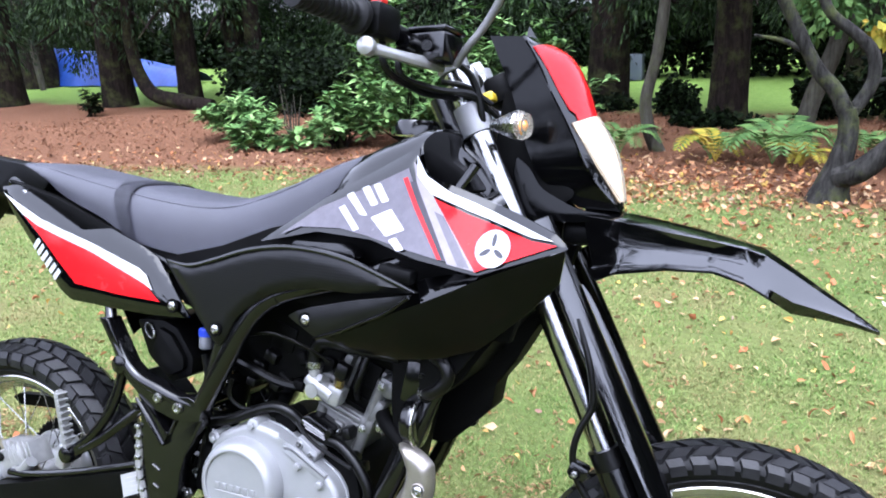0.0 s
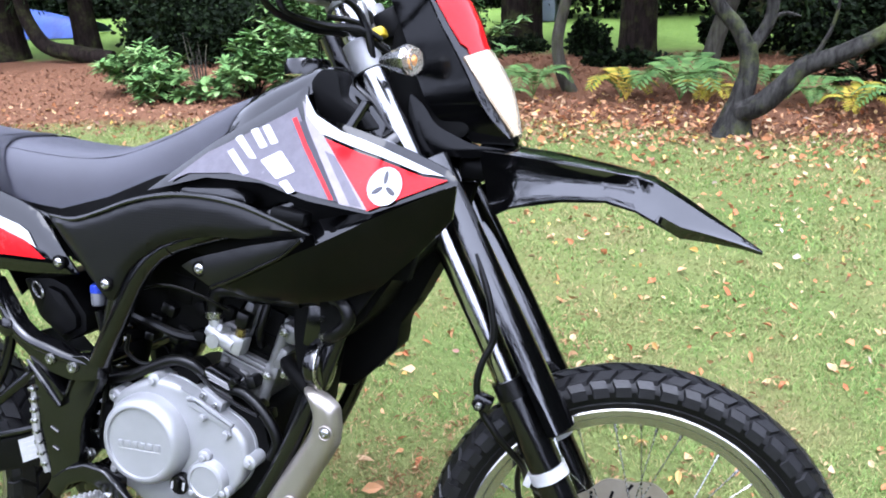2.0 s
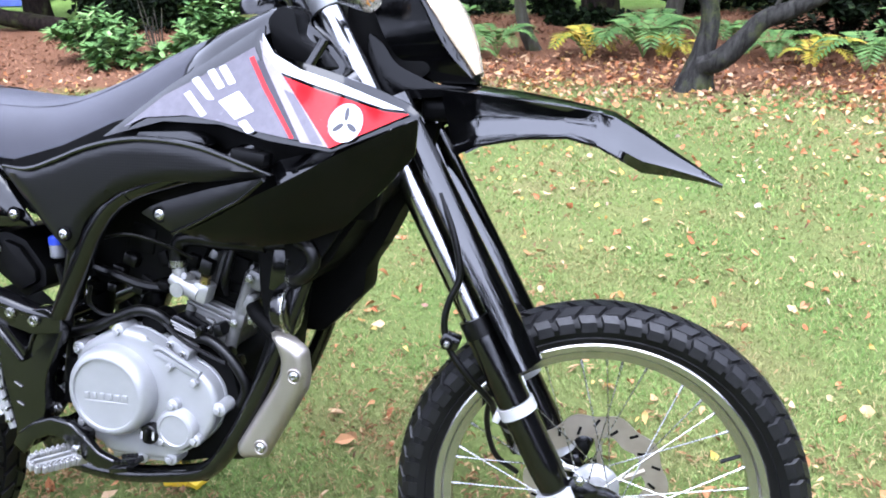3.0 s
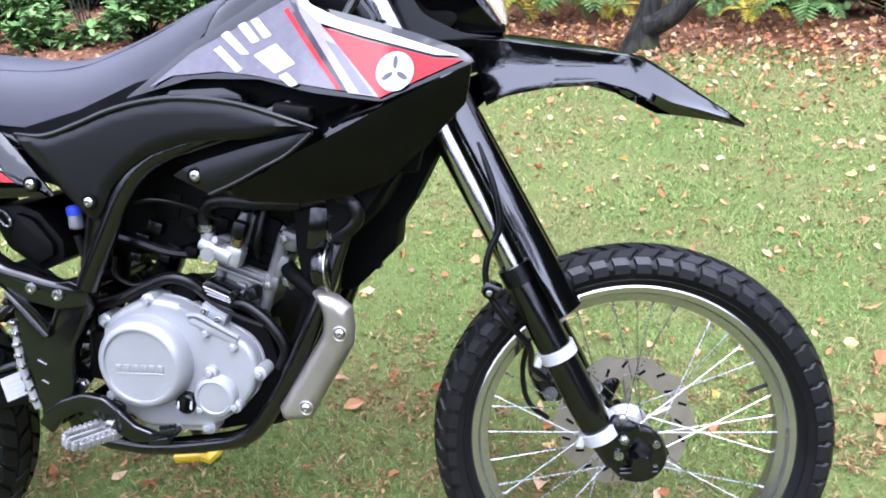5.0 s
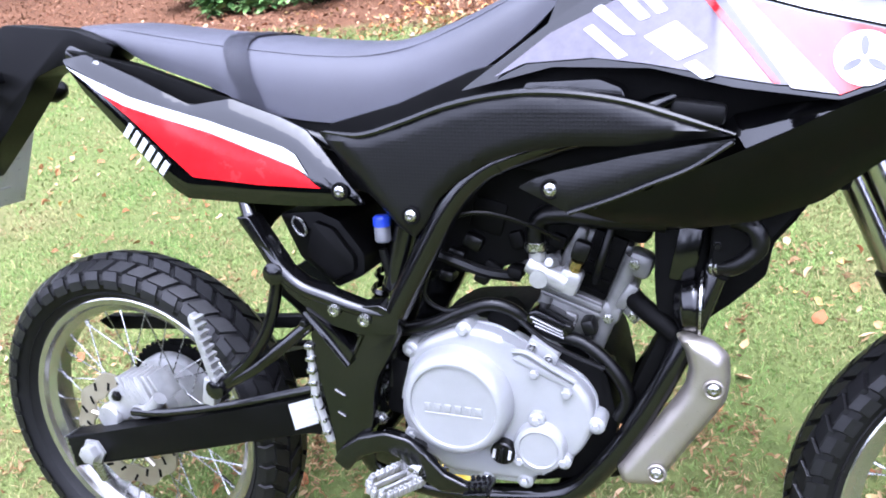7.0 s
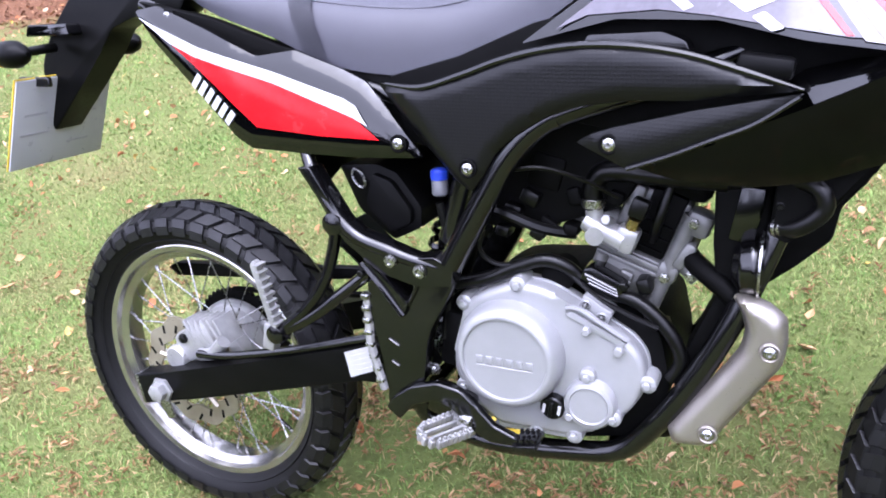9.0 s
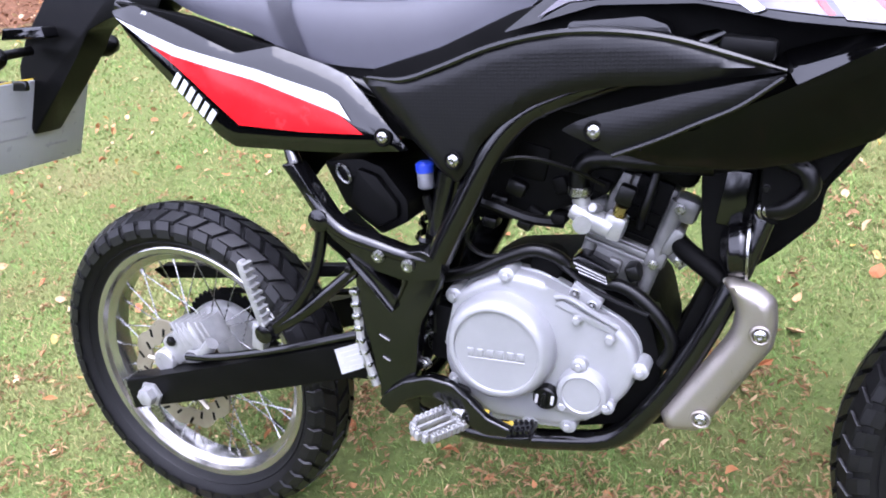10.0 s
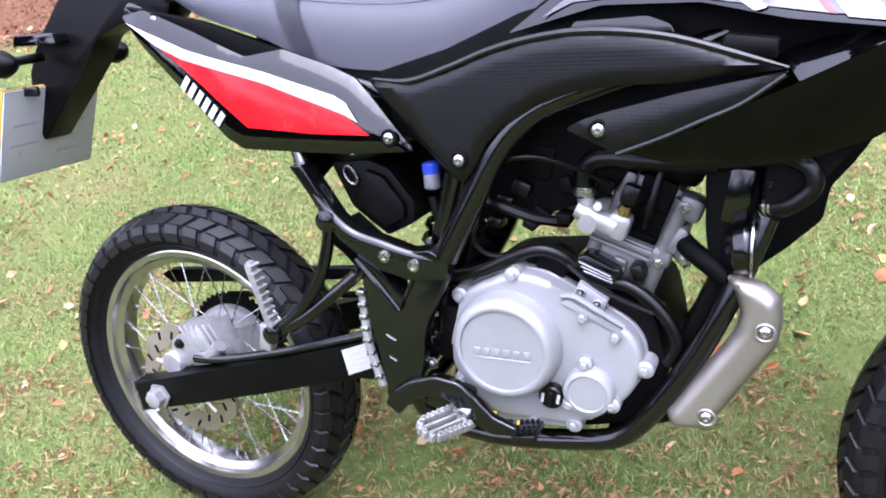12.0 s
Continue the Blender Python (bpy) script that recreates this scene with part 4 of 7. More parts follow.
def wheel(name, x, z, rim_r, lip, tyre_r, half, n_blocks, rows, label):
    """A spoked wheel: rim_r is the lip's radius, lip its half width, tyre_r the tread's radius, half the tyre's half width."""
    w = new(name)
    w.parent = bike
    w.location = (x, 0, z)
    tagged(w, label)
    h = tyre_r - rim_r
    crown_r = tyre_r - 0.006
    prof = [(rim_r - 0.012, lip - 0.006), (rim_r + 0.001, lip + 0.001), (rim_r + 0.006, lip + 0.006), (rim_r + 0.010, lip + 0.0085), (rim_r + 0.0115, lip + 0.0115), (rim_r + 0.0135, lip + 0.0100), (rim_r + h * 0.30, half * 0.90), (rim_r + h * 0.52, half * 0.99), (crown_r - half * 0.62, half * 1.0), (crown_r - half * 0.50, half * 0.985)]
    for k in range(1, 8):
        s = 1.22 * (1 - k / 4)
        prof.append((crown_r - half * 0.50 * (1 - math.cos(s)) / (1 - math.cos(1.22)), half * math.sin(s) / math.sin(1.22)))
    other = [(r, -y) for r, y in prof[:10]][::-1]
    bm = lathe(prof + other, n=96, closed=True)
    blocks = bmesh.new()
    tread(blocks, crown_r - 0.004, half, rows, n_blocks, 0.011)
    tagged(part("tread", blocks, TREAD, w, "raised tread blocks, greyer for dust and sky sheen", 20), kind="stuff")
    part("tyre", bm, RUBBER, w, "black block-tread dual-sport tyre", 35)
    well = rim_r - 0.020
    prof = [(rim_r, lip), (rim_r + 0.001, lip - 0.002), (rim_r - 0.010, lip - 0.004), (rim_r - 0.012, lip - 0.014), (well - 0.004, lip * 0.35), (well - 0.004, -lip * 0.35), (rim_r - 0.012, -lip + 0.014), (rim_r - 0.010, -lip + 0.004), (rim_r + 0.001, -lip + 0.002), (rim_r, -lip), (rim_r - 0.003, -lip - 0.0015), (rim_r - 0.013, -lip + 0.001), (rim_r - 0.017, -lip + 0.010), (well - 0.010, -lip * 0.5), (well - 0.012, 0), (well - 0.010, lip * 0.5), (rim_r - 0.017, lip - 0.010), (rim_r - 0.013, lip - 0.001), (rim_r - 0.003, lip + 0.0015)]
    part("rim", lathe(prof, n=96, closed=True), RIMALLOY, w, "polished alloy rim", 30)
    hub_r = 0.034 if name == "front_wheel" else 0.048
    part("hub", lathe([(0.012, -0.062), (0.022, -0.062), (hub_r + 0.008, -0.046), (hub_r + 0.008, -0.040), (hub_r * 0.72, -0.03), (hub_r * 0.66, 0), (hub_r * 0.72, 0.03), (hub_r + 0.008, 0.040), (hub_r + 0.008, 0.046), (0.022, 0.062), (0.012, 0.062)], n=32), ALLOY, w)
    # spokes: four kinds, each turned round the hub
    for kind in range(4):
        sgn, way = (-1, 1)[kind % 2], (-1, 1)[kind // 2]
        a, b = radians(0), radians(38 * way)
        p = Vector(((hub_r + 0.004) * math.cos(a), sgn * 0.043, (hub_r + 0.004) * math.sin(a)))
        q = Vector(((well - 0.010) * math.cos(b), sgn * 0.006, (well - 0.010) * math.sin(b)))
        bm = tube([tuple(p), tuple(q)], 0.0012, 6)
        m = p.lerp(q, 0.93)
        tube([tuple(m), tuple(q)], 0.0024, 6, bm=bm)
        first = part("spoke", bm, STEEL, w)
        for k in range(9):
            turn = pose(0, 0, 0, 0, 40 * k + (20 if way > 0 else 0) + 10 * (kind % 2), 0)
            if k == 0:
                first.matrix_basis = turn
            else:
                shared("spoke", first.data, w, turn)
    valve = tube([(0, 0, well - 0.012), (0, 0, well - 0.045)], 0.0035, 8)
    v = part("valve", valve, HOSE, w)
    v.matrix_basis = pose(0, 0, 0, 0, 68 if name == "front_wheel" else 130, 0)
    return w


def disc(parent, r, inner, y, holes, name="brake_disc"):
    """A wavy brake disc on thin arms, with drilled slots."""
    n, bm = 120, bmesh.new()
    rings = []
    for yy, rr in ((y - 0.002, 0), (y + 0.002, 0)):
        outer = [bm.verts.new(((r + 0.004 * math.cos(10 * a)) * math.cos(a), yy, (r + 0.004 * math.cos(10 * a)) * math.sin(a))) for a in (2 * math.pi * k / n for k in range(n))]
        inn = [bm.verts.new(((inner + 0.004 * math.cos(10 * a)) * math.cos(a), yy, (inner + 0.004 * math.cos(10 * a)) * math.sin(a))) for a in (2 * math.pi * k / n for k in range(n))]
        rings.append((outer, inn))
    (o0, i0), (o1, i1) = rings
    for k in range(n):
        j = (k + 1) % n
        for quad in ((o0[k], o0[j], i0[j], i0[k]), (o1[k], i1[k], i1[j], o1[j]), (o0[k], o1[k], o1[j], o0[j]), (i0[k], i0[j], i1[j], i1[k])):
            bm.faces.new(quad)
    for k in range(5):
        a = 2 * math.pi * k / 5
        part("disc_arm", tube([(0.03 * math.cos(a), y, 0.03 * math.sin(a)), ((inner + 0.006) * math.cos(a + 0.3), y, (inner + 0.006) * math.sin(a + 0.3))], 0.006, 6), DISC, parent)
    d = part(name, bm, DISC, parent, "wavy drilled steel brake disc")
    for k in range(holes):
        a = 2 * math.pi * k / holes
        rr = inner + (r - inner) * (0.35 + 0.3 * (k % 2))
        m = pose(rr * math.cos(a), y - 0.0024, rr * math.sin(a), 0, -math.degrees(a) + 35, 0)
        part("slot", box((0.016, 0.0012, 0.005), m, 0.0), INNER, parent)


FRONT_ROWS = [(-0.20, 0.36, 0.80, 0.55, 0.0), (0.20, 0.36, 0.80, -0.55, 0.5), (-0.60, 0.38, 0.80, -0.45, 0.45), (0.60, 0.38, 0.80, 0.45, 0.05), (-0.96, 0.32, 0.74, 0.15, 0.75), (0.96, 0.32, 0.74, -0.15, 0.35)]
front = wheel("front_wheel", 1.444, 0.297, 0.281, 0.027, 0.3475, 0.046, 56, FRONT_ROWS, "spoked front wheel with a block-tread tyre")
REAR_ROWS = [(-0.20, 0.36, 0.82, 0.5, 0.0), (0.20, 0.36, 0.82, -0.5, 0.5), (-0.60, 0.38, 0.82, -0.45, 0.45), (0.60, 0.38, 0.82, 0.45, 0.05), (-0.95, 0.30, 0.76, 0.15, 0.75), (0.95, 0.30, 0.76, -0.15, 0.35)]
rear = wheel("rear_wheel", 0.0, 0.317, 0.243, 0.035, 0.317, 0.058, 44, REAR_ROWS, "spoked rear wheel with a block-tread tyre")
disc(front, 0.125, 0.085, 0.062, 20)
disc(rear, 0.110, 0.075, -0.066, 20)
# drum-like sprocket carrier and toothed ring on the far side
bm = lathe([(0.02, 0.045), (0.045, 0.040), (0.070, 0.044), (0.088, 0.050), (0.094, 0.060), (0.094, 0.072), (0.06, 0.074), (0.02, 0.074)], n=48)
part("sprocket_carrier", bm, ALLOY, rear)
bm = bmesh.new()
outline = []
for k in range(96):
    a = 2 * math.pi * k / 96
    rr = 0.112 + (0.005 if k % 2 else -0.003)
    outline.append((rr * math.cos(a), rr * math.sin(a)))
part("sprocket", prism(outline, 0.078, 0.084, 0), INNER, rear)
part("axle", tube([(0, -0.15, 0), (0, 0.15, 0)], 0.010, 12), STEEL, rear)
part("axle", tube([(0, -0.115, 0), (0, 0.115, 0)], 0.009, 12), STEEL, front)
part("speed_sensor", lathe([(0.02, -0.085), (0.046, -0.085), (0.05, -0.078), (0.05, -0.062), (0.02, -0.06)], n=32), SATIN, front, "black round speed sensor housing")
part("sensor_boss", lathe([(0.006, -0.098), (0.017, -0.096), (0.020, -0.090), (0.020, -0.083)], (0.004, 0, 0.006), n=24), HOSE, front)
for dz in (-0.020, -0.028):
    part("sensor_rib", tube([(-0.030, -0.088, dz), (0.032, -0.088, dz + 0.004)], 0.0032, 8), SATIN, front)
part("sensor_screw", lathe([(0.002, -0.0885), (0.006, -0.088), (0.007, -0.084)], (0.030, 0, 0.022), n=12), STEEL, front)

# -- front fork, guards, fender --
AXIS = Vector((math.sin(radians(26.2)), 0, -math.cos(radians(26.2))))
FOOT = Vector((1.371, 0, 0.36))
# the bars are turned a little to the machine's left, about the steering axis
PIVOT = Matrix.Translation((1.354, 0, 0.338))
STEER = Matrix.Translation((0, 0.077, 0)) @ PIVOT @ Matrix.Rotation(radians(6.5), 4, -AXIS) @ PIVOT.inverted()
STEERED = ("front_wheel", "fork_leg", "triple_clamp", "fork_cap", "steering_head", "front_fender", "headlight_mask", "indicator", "handlebar", "brake_hose", "hose_bracket", "front_caliper", "axle_lug")


def on_fork(d, y=0.0, ahead=0.0):
    """A place d metres up the fork leg from its foot."""
    p = FOOT - AXIS * d + Vector((math.cos(radians(26.2)), 0, math.sin(radians(26.2)))) * ahead
    return (p.x, y, p.z)


def fork_leg(sgn):
    y = sgn * 0.095
    leg = new("fork_leg")
    leg.parent = bike
    part("stanchion", tube([on_fork(0.20, y), on_fork(0.97, y)], 0.0205, 20), CHROME, leg, "polished steel fork tube")
    part("slider", tube([on_fork(-0.075, y), on_fork(-0.03, y), on_fork(0.0, y), on_fork(0.05, y), on_fork(0.26, y), on_fork(0.275, y)], [0.017, 0.024, 0.028, 0.0275, 0.0275, 0.025], 20, 26), SATIN, leg, "satin black fork slider")
    part("dust_seal", tube([on_fork(0.27, y), on_fork(0.30, y)], 0.0265, 20), HOSE, leg)
    for d in (-0.025, 0.130):
        bm = tube([on_fork(d, y), on_fork(d + 0.019, y)], 0.0315, 20)
        box((0.012, 0.014, 0.018), Matrix.Translation(on_fork(d + 0.009, y - 0.006, -0.034)) @ pose(0, 0, 0, 0, 23, 0), 0.002, bm)
        part("clamp_ring", bm, WHITEPLASTIC, leg, "white plastic clamp ring")
    # moulded guard: a half shell over the front and outer side
    bm = bmesh.new()
    rows = []
    for k in range(15):
        u = k / 14
        d = 0.198 + u * 0.464
        r = 0.034 - 0.007 * u
        row = []
        for j in range(13):
            a = radians(-90 + 185 * j / 12)
            ctr = Vector(on_fork(d, y, 0.031))
            nose = 1 + (0.16 if 0.3 < j / 12 < 0.6 else 0.10) * (1 - u)
            fwd = Vector((math.cos(radians(26.2)), 0, math.sin(radians(26.2))))
            row.append(ctr + fwd * math.cos(a) * r * nose + Vector((0, sgn, 0)) * math.sin(a) * r)
        rows.append(row)
    front_v = [[bm.verts.new(p) for p in row] for row in rows]
    back_v = [[bm.verts.new(p + (Vector(on_fork(0.198 + k / 14 * 0.464, y, 0.031)) - p).normalized() * 0.003) for p in row] for k, row in enumerate(rows)]
    for i in range(14):
        for j in range(12):
            bm.faces.new((front_v[i][j], front_v[i + 1][j], front_v[i + 1][j + 1], front_v[i][j + 1]))
            bm.faces.new((back_v[i][j], back_v[i][j + 1], back_v[i + 1][j + 1], back_v[i + 1][j]))
    for i in range(14):
        for j in (0, 12):
            bm.faces.new((front_v[i][j], back_v[i][j], back_v[i + 1][j], front_v[i + 1][j]))
    for j in range(12):
        for i in (0, 14):
            bm.faces.new((front_v[i][j], front_v[i][j + 1], back_v[i][j + 1], back_v[i][j]))
    part("fork_guard", bm, POLISHED, leg, "gloss black plastic fork guard")
    bm = box((0.05, 0.02, 0.055), Matrix.Translation(on_fork(-0.03, sgn * 0.102, 0.03)) @ pose(0, 0, 0, 0, 23, 0), 0.008)
    lathe([(0.018, sgn * 0.124), (0.018, sgn * 0.09)], (1.444, 0, 0.297), 20, bm)
    part("axle_lug", bm, SATIN, leg)
    for d, f in ((-0.035, 0.032), (0.0, 0.045)):
        p = on_fork(d, 0, f)
        bolt(p[0], (-0.118 if sgn < 0 else 0.118), p[2], leg, 0.007)
    return leg


fork_leg(-1)
fork_leg(1)
# triple clamps and steering stem
for d, hgt, sx in ((0.838, 0.036, 0.0), (0.945, 0.024, 0.0)):
    c = on_fork(d + hgt / 2, 0, -0.012)
    bm = box((0.034, 0.19, hgt * 0.8), Matrix.Translation(c) @ pose(0, 0, 0, 0, -26.2, 0), 0.012)
    for sgn in (-1, 1):
        tube([on_fork(d - 0.012, sgn * 0.095), on_fork(d + hgt, sgn * 0.095)], 0.0262, 20, bm=bm)
    part("triple_clamp", bm, CASTGREY, bike, "bare alloy fork clamp")
part("steering_head", tube([on_fork(0.72, 0, -0.05), on_fork(0.93, 0, -0.05)], 0.03, 16), SATIN, bike)
for sgn in (-1, 1):
    part("fork_cap", tube([on_fork(0.97, sgn * 0.095), on_fork(0.988, sgn * 0.095)], [0.019, 0.014], 6), STEEL, bike)

# front fender: deep flat sides, a narrow top and a faceted blade that falls to a point
def front_fender():
    # x ahead, height of the ridge, half width and height of the shoulder, half width and height of the lower edge
    stations = [
        (1.176, 1.002, 0.066, 0.983, 0.068, 0.884), (1.235, 0.994, 0.071, 0.977, 0.071, 0.899), (1.305, 0.984, 0.075, 0.966, 0.074, 0.911),
        (1.374, 0.971, 0.076, 0.957, 0.075, 0.913), (1.420, 0.961, 0.073, 0.949, 0.076, 0.900), (1.450, 0.953, 0.056, 0.940, 0.076, 0.884),
        (1.488, 0.929, 0.044, 0.918, 0.071, 0.863), (1.535, 0.898, 0.029, 0.889, 0.049, 0.857), (1.582, 0.867, 0.015, 0.862, 0.025, 0.848), (1.619, 0.841, 0.001, 0.840, 0.002, 0.838)]
    keys = np.array(stations)
    xs = np.sort(np.r_[np.linspace(keys[0, 0], keys[-1, 0], 34), keys[1:-1, 0]])
    bm = bmesh.new()
    rows = []
    for x in xs:
        ridge, sw, sz, lw, lz = (float(np.interp(x, keys[:, 0], keys[:, k])) for k in range(1, 6))
        bow = -0.003 * min(1.0, max(0.0, (1.46 - x) / 0.08))
        fold = min(1.0, max(0.0, (x - 1.44) / 0.05))
        half = [(0.0, ridge), (sw * 0.5, ridge + (sz - ridge) * 0.25), (sw * 0.9, sz + 0.004 * (1 - fold)), (sw, sz)]
        half += [(sw + (lw - sw) * v + bow * math.sin(math.pi * v), sz + (lz - sz) * v) for v in (0.06, 0.3, 0.55)]
        # the blade's lower facet turns under
        half += [(sw + (lw - sw) * (0.80 + 0.17 * fold), sz + (lz - sz) * (0.80 - 0.06 * fold)), (lw - 0.010 * fold * lw / 0.07, lz)]
        lean = 0.024 * max(0.0, 1 - (x - keys[0, 0]) / 0.05)
        row = [Vector((x + lean * (sz - z) / (sz - lz + 1e-6) if z < sz else x, -y, z)) for y, z in half[::-1]]
        row += [Vector((v.x, -v.y, v.z)) for v in row[-2::-1]]
        rows.append(row)
    m = len(rows[0])
    top = [[bm.verts.new(p) for p in r] for r in rows]
    low = [[bm.verts.new(p + Vector((0, -0.05 * p.y, -0.004))) for p in r] for r in rows]
    for i in range(len(rows) - 1):
        for j in range(m - 1):
            bm.faces.new((top[i][j], top[i + 1][j], top[i + 1][j + 1], top[i][j + 1]))
            bm.faces.new((low[i][j], low[i][j + 1], low[i + 1][j + 1], low[i + 1][j]))
        for j in (0, m - 1):
            bm.faces.new((top[i][j], low[i][j], low[i + 1][j], top[i + 1][j]))
    for i in (0, len(rows) - 1):
        for j in range(m - 1):
            bm.faces.new((top[i][j], top[i][j + 1], low[i][j + 1], low[i][j]))
    f = part("front_fender", bm, POLISHED, bike, "high gloss black front fender with a pointed tip", 24)
    part("bracket", box((0.10, 0.09, 0.04), pose(1.19, 0, 0.955), 0.012), MATTE, f)


front_fender()

# -- headlight mask --
def headlight():
    mask = new("headlight_mask")
    mask.parent = bike
    tagged(mask, "gloss black headlight mask with a red panel")
    n = 30
    nose = spline([(1.072, 1.270), (1.128, 1.240), (1.158, 1.192), (1.176, 1.146), (1.195, 1.112), (1.212, 1.074), (1.234, 1.000)], n)
    edge = spline([(1.062, 1.262), (1.091, 1.218), (1.116, 1.170), (1.139, 1.132), (1.160, 1.092), (1.184, 1.046), (1.231, 0.993)], n)
    rear = spline([(1.003, 1.264), (1.031, 1.208), (1.050, 1.165), (1.064, 1.125), (1.080, 1.080), (1.100, 1.042), (1.165, 0.995)], n)
    wide = [w for _, w in spline([(0, 0.066), (0.2, 0.071), (0.5, 0.072), (0.75, 0.067), (1, 0.044)], n)]

    def front_at(k, u):
        c, e = nose[k], edge[k]
        f = abs(u) ** 1.8
        return Vector((c[0] + (e[0] - c[0]) * f, wide[k] * u, c[1] + (e[1] - c[1]) * f))

    bm = bmesh.new()
    grid, walls = [], []
    for k in range(n):
        side = [Vector((rear[k][0] + (edge[k][0] - rear[k][0]) * v, -wide[k] * (0.93 + 0.07 * v), rear[k][1] + (edge[k][1] - rear[k][1]) * v)) for v in (0, 0.33, 0.66, 0.9)]
        walls.append(side + [front_at(k, -1)])
        row = [front_at(k, -1 + j / 6) for j in range(13)]
        grid.append(row)
    m = len(grid[0])
    out = [[bm.verts.new(p) for p in r] for r in grid]
    inn = [[bm.verts.new(p + Vector((-0.004, -0.05 * p.y, -0.001))) for p in r] for r in grid]
    for i in range(n - 1):
        for j in range(m - 1):
            bm.faces.new((out[i][j], out[i + 1][j], out[i + 1][j + 1], out[i][j + 1]))
            bm.faces.new((inn[i][j], inn[i][j + 1], inn[i + 1][j + 1], inn[i + 1][j]))
        for j in (0, m - 1):
            bm.faces.new((out[i][j], inn[i][j], inn[i + 1][j], out[i + 1][j]))
    for i in (0, n - 1):
        for j in range(m - 1):
            bm.faces.new((out[i][j], out[i][j + 1], inn[i][j + 1], inn[i][j]))
    part("shell", bm, GLOSS, mask, "", 28)
    for sgn in (-1, 1):
        b = bmesh.new()
        outer = [[b.verts.new((q.x, -sgn * q.y, q.z)) for q in r] for r in walls]
        inner = [[b.verts.new((q.x, -sgn * q.y * 0.95, q.z)) for q in r] for r in walls]
        for i in range(n - 1):
            for j in range(4):
                b.faces.new((outer[i][j], outer[i + 1][j], outer[i + 1][j + 1], outer[i][j + 1]))
                b.faces.new((inner[i][j], inner[i][j + 1], inner[i + 1][j + 1], inner[i + 1][j]))
            b.faces.new((outer[i][0], inner[i][0], inner[i + 1][0], outer[i + 1][0]))
        part("side_wall", b, SCUFFED, mask)
    # thin rolled rim along the near edges
    for sgn in (-1, 1):
        part("rim_bead", tube([(edge[k][0] - 0.001, sgn * wide[k] * 1.0, edge[k][1]) for k in range(0, n, 3)], 0.0028, 6), GLOSS, mask)

    def skin(k0, k1, lim_of, lift, bulge=0.0):
        """A piece that follows the mask's front between two rows."""
        b = bmesh.new()
        rows = []
        for k in range(k0, k1 + 1):
            v = (k - k0) / (k1 - k0)
            lim = lim_of(v)
            rows.append([b.verts.new(front_at(k, lim * (-1 + j / 6)) + Vector((lift + bulge * math.sin(math.pi * v) * (1 - (j / 6 - 1) ** 2), 0, lift * 0.3))) for j in range(13)])
        for r, q in zip(rows, rows[1:]):
            for j in range(12):
                b.faces.new((r[j], q[j], q[j + 1], r[j + 1]))
        ext = bmesh.ops.extrude_face_region(b, geom=b.faces[:])
        for v in ext["geom"]:
            if isinstance(v, bmesh.types.BMVert):
                v.co.x -= 0.003
        return b

    part("red_panel", skin(2, 15, lambda v: 0.97 - 0.10 * v if v < 0.85 else 0.80, 0.004), RED, mask, "gloss red panel above the headlight")
    part("reflector", skin(15, 28, lambda v: 0.94 - 0.22 * v, 0.003, 0.004), REFLECTOR, mask, "headlight reflector bowl")
    ob = part("headlight_lens", skin(15, 28, lambda v: 0.97 - 0.22 * v, 0.006, 0.005), LENS, mask, "clear headlight lens")
    ob.visible_shadow = False
    bm = prism([(1.02, 1.06), (1.03, 1.17), (1.052, 1.212), (1.085, 1.16), (1.12, 1.09), (1.165, 1.01), (1.11, 0.985), (1.06, 0.99)], -0.056, 0.056, 0.012, 0.02)
    part("cowl", bm, INNER, mask)
    bm = prism([(1.055, 0.975), (1.062, 1.075), (1.085, 1.055), (1.105, 1.022), (1.165, 0.992), (1.225, 0.985), (1.17, 0.970)], -0.066, 0.066, 0.015, 0.015)
    part("lower_cowl", bm, SCUFFED, mask)
    part("instrument_housing", box((0.05, 0.10, 0.05), pose(1.020, 0.0, 1.182, 0, -25, 0), 0.012), MATTE, mask)
    part("connector", box((0.024, 0.03, 0.016), pose(1.008, -0.062, 1.163, 0, -20, 0), 0.004), YELLOW, mask, "yellow plastic connector under the instruments")


headlight()


def indicator(x, y, z, sgn, parent, name="indicator"):
    """A teardrop turn signal on a short stalk, its lens ahead."""
    ind = new(name)
    ind.parent = parent
    bm = lathe([(0.003, -0.050), (0.008, -0.046), (0.022, -0.010), (0.0275, 0.006), (0.0265, 0.010)], n=10, axis="x")
    bmesh.ops.scale(bm, vec=(1, 1.2, 0.98), verts=bm.verts)
    part("housing", bm, STEEL, ind, "silver turn signal housing", 30)
    bm = lathe([(0.0265, 0.006), (0.0265, 0.012), (0.022, 0.022), (0.004, 0.027)], n=10, axis="x")
    bmesh.ops.scale(bm, vec=(1, 1.2, 0.98), verts=bm.verts)
    glass = part("lens", bm, LENS, ind, "clear turn signal lens", 30)
    glass.visible_shadow = False
    part("bulb", lathe([(0.003, -0.004), (0.009, 0.0), (0.010, 0.008), (0.004, 0.016)], n=12, axis="x"), AMBER, ind, "amber bulb")
    part("stalk", tube([(-0.012, 0, 0), (-0.022, -sgn * 0.035, -0.002), (-0.03, -sgn * 0.08, -0.006)], 0.0085, 10), HOSE, ind)
    ind.matrix_basis = pose(x, y, z, 0, 0, sgn * 14) @ Matrix.Scale(0.86, 4)
    return ind


indicator(1.078, -0.160, 1.109, -1, bike)
indicator(1.078, 0.160, 1.109, 1, bike)


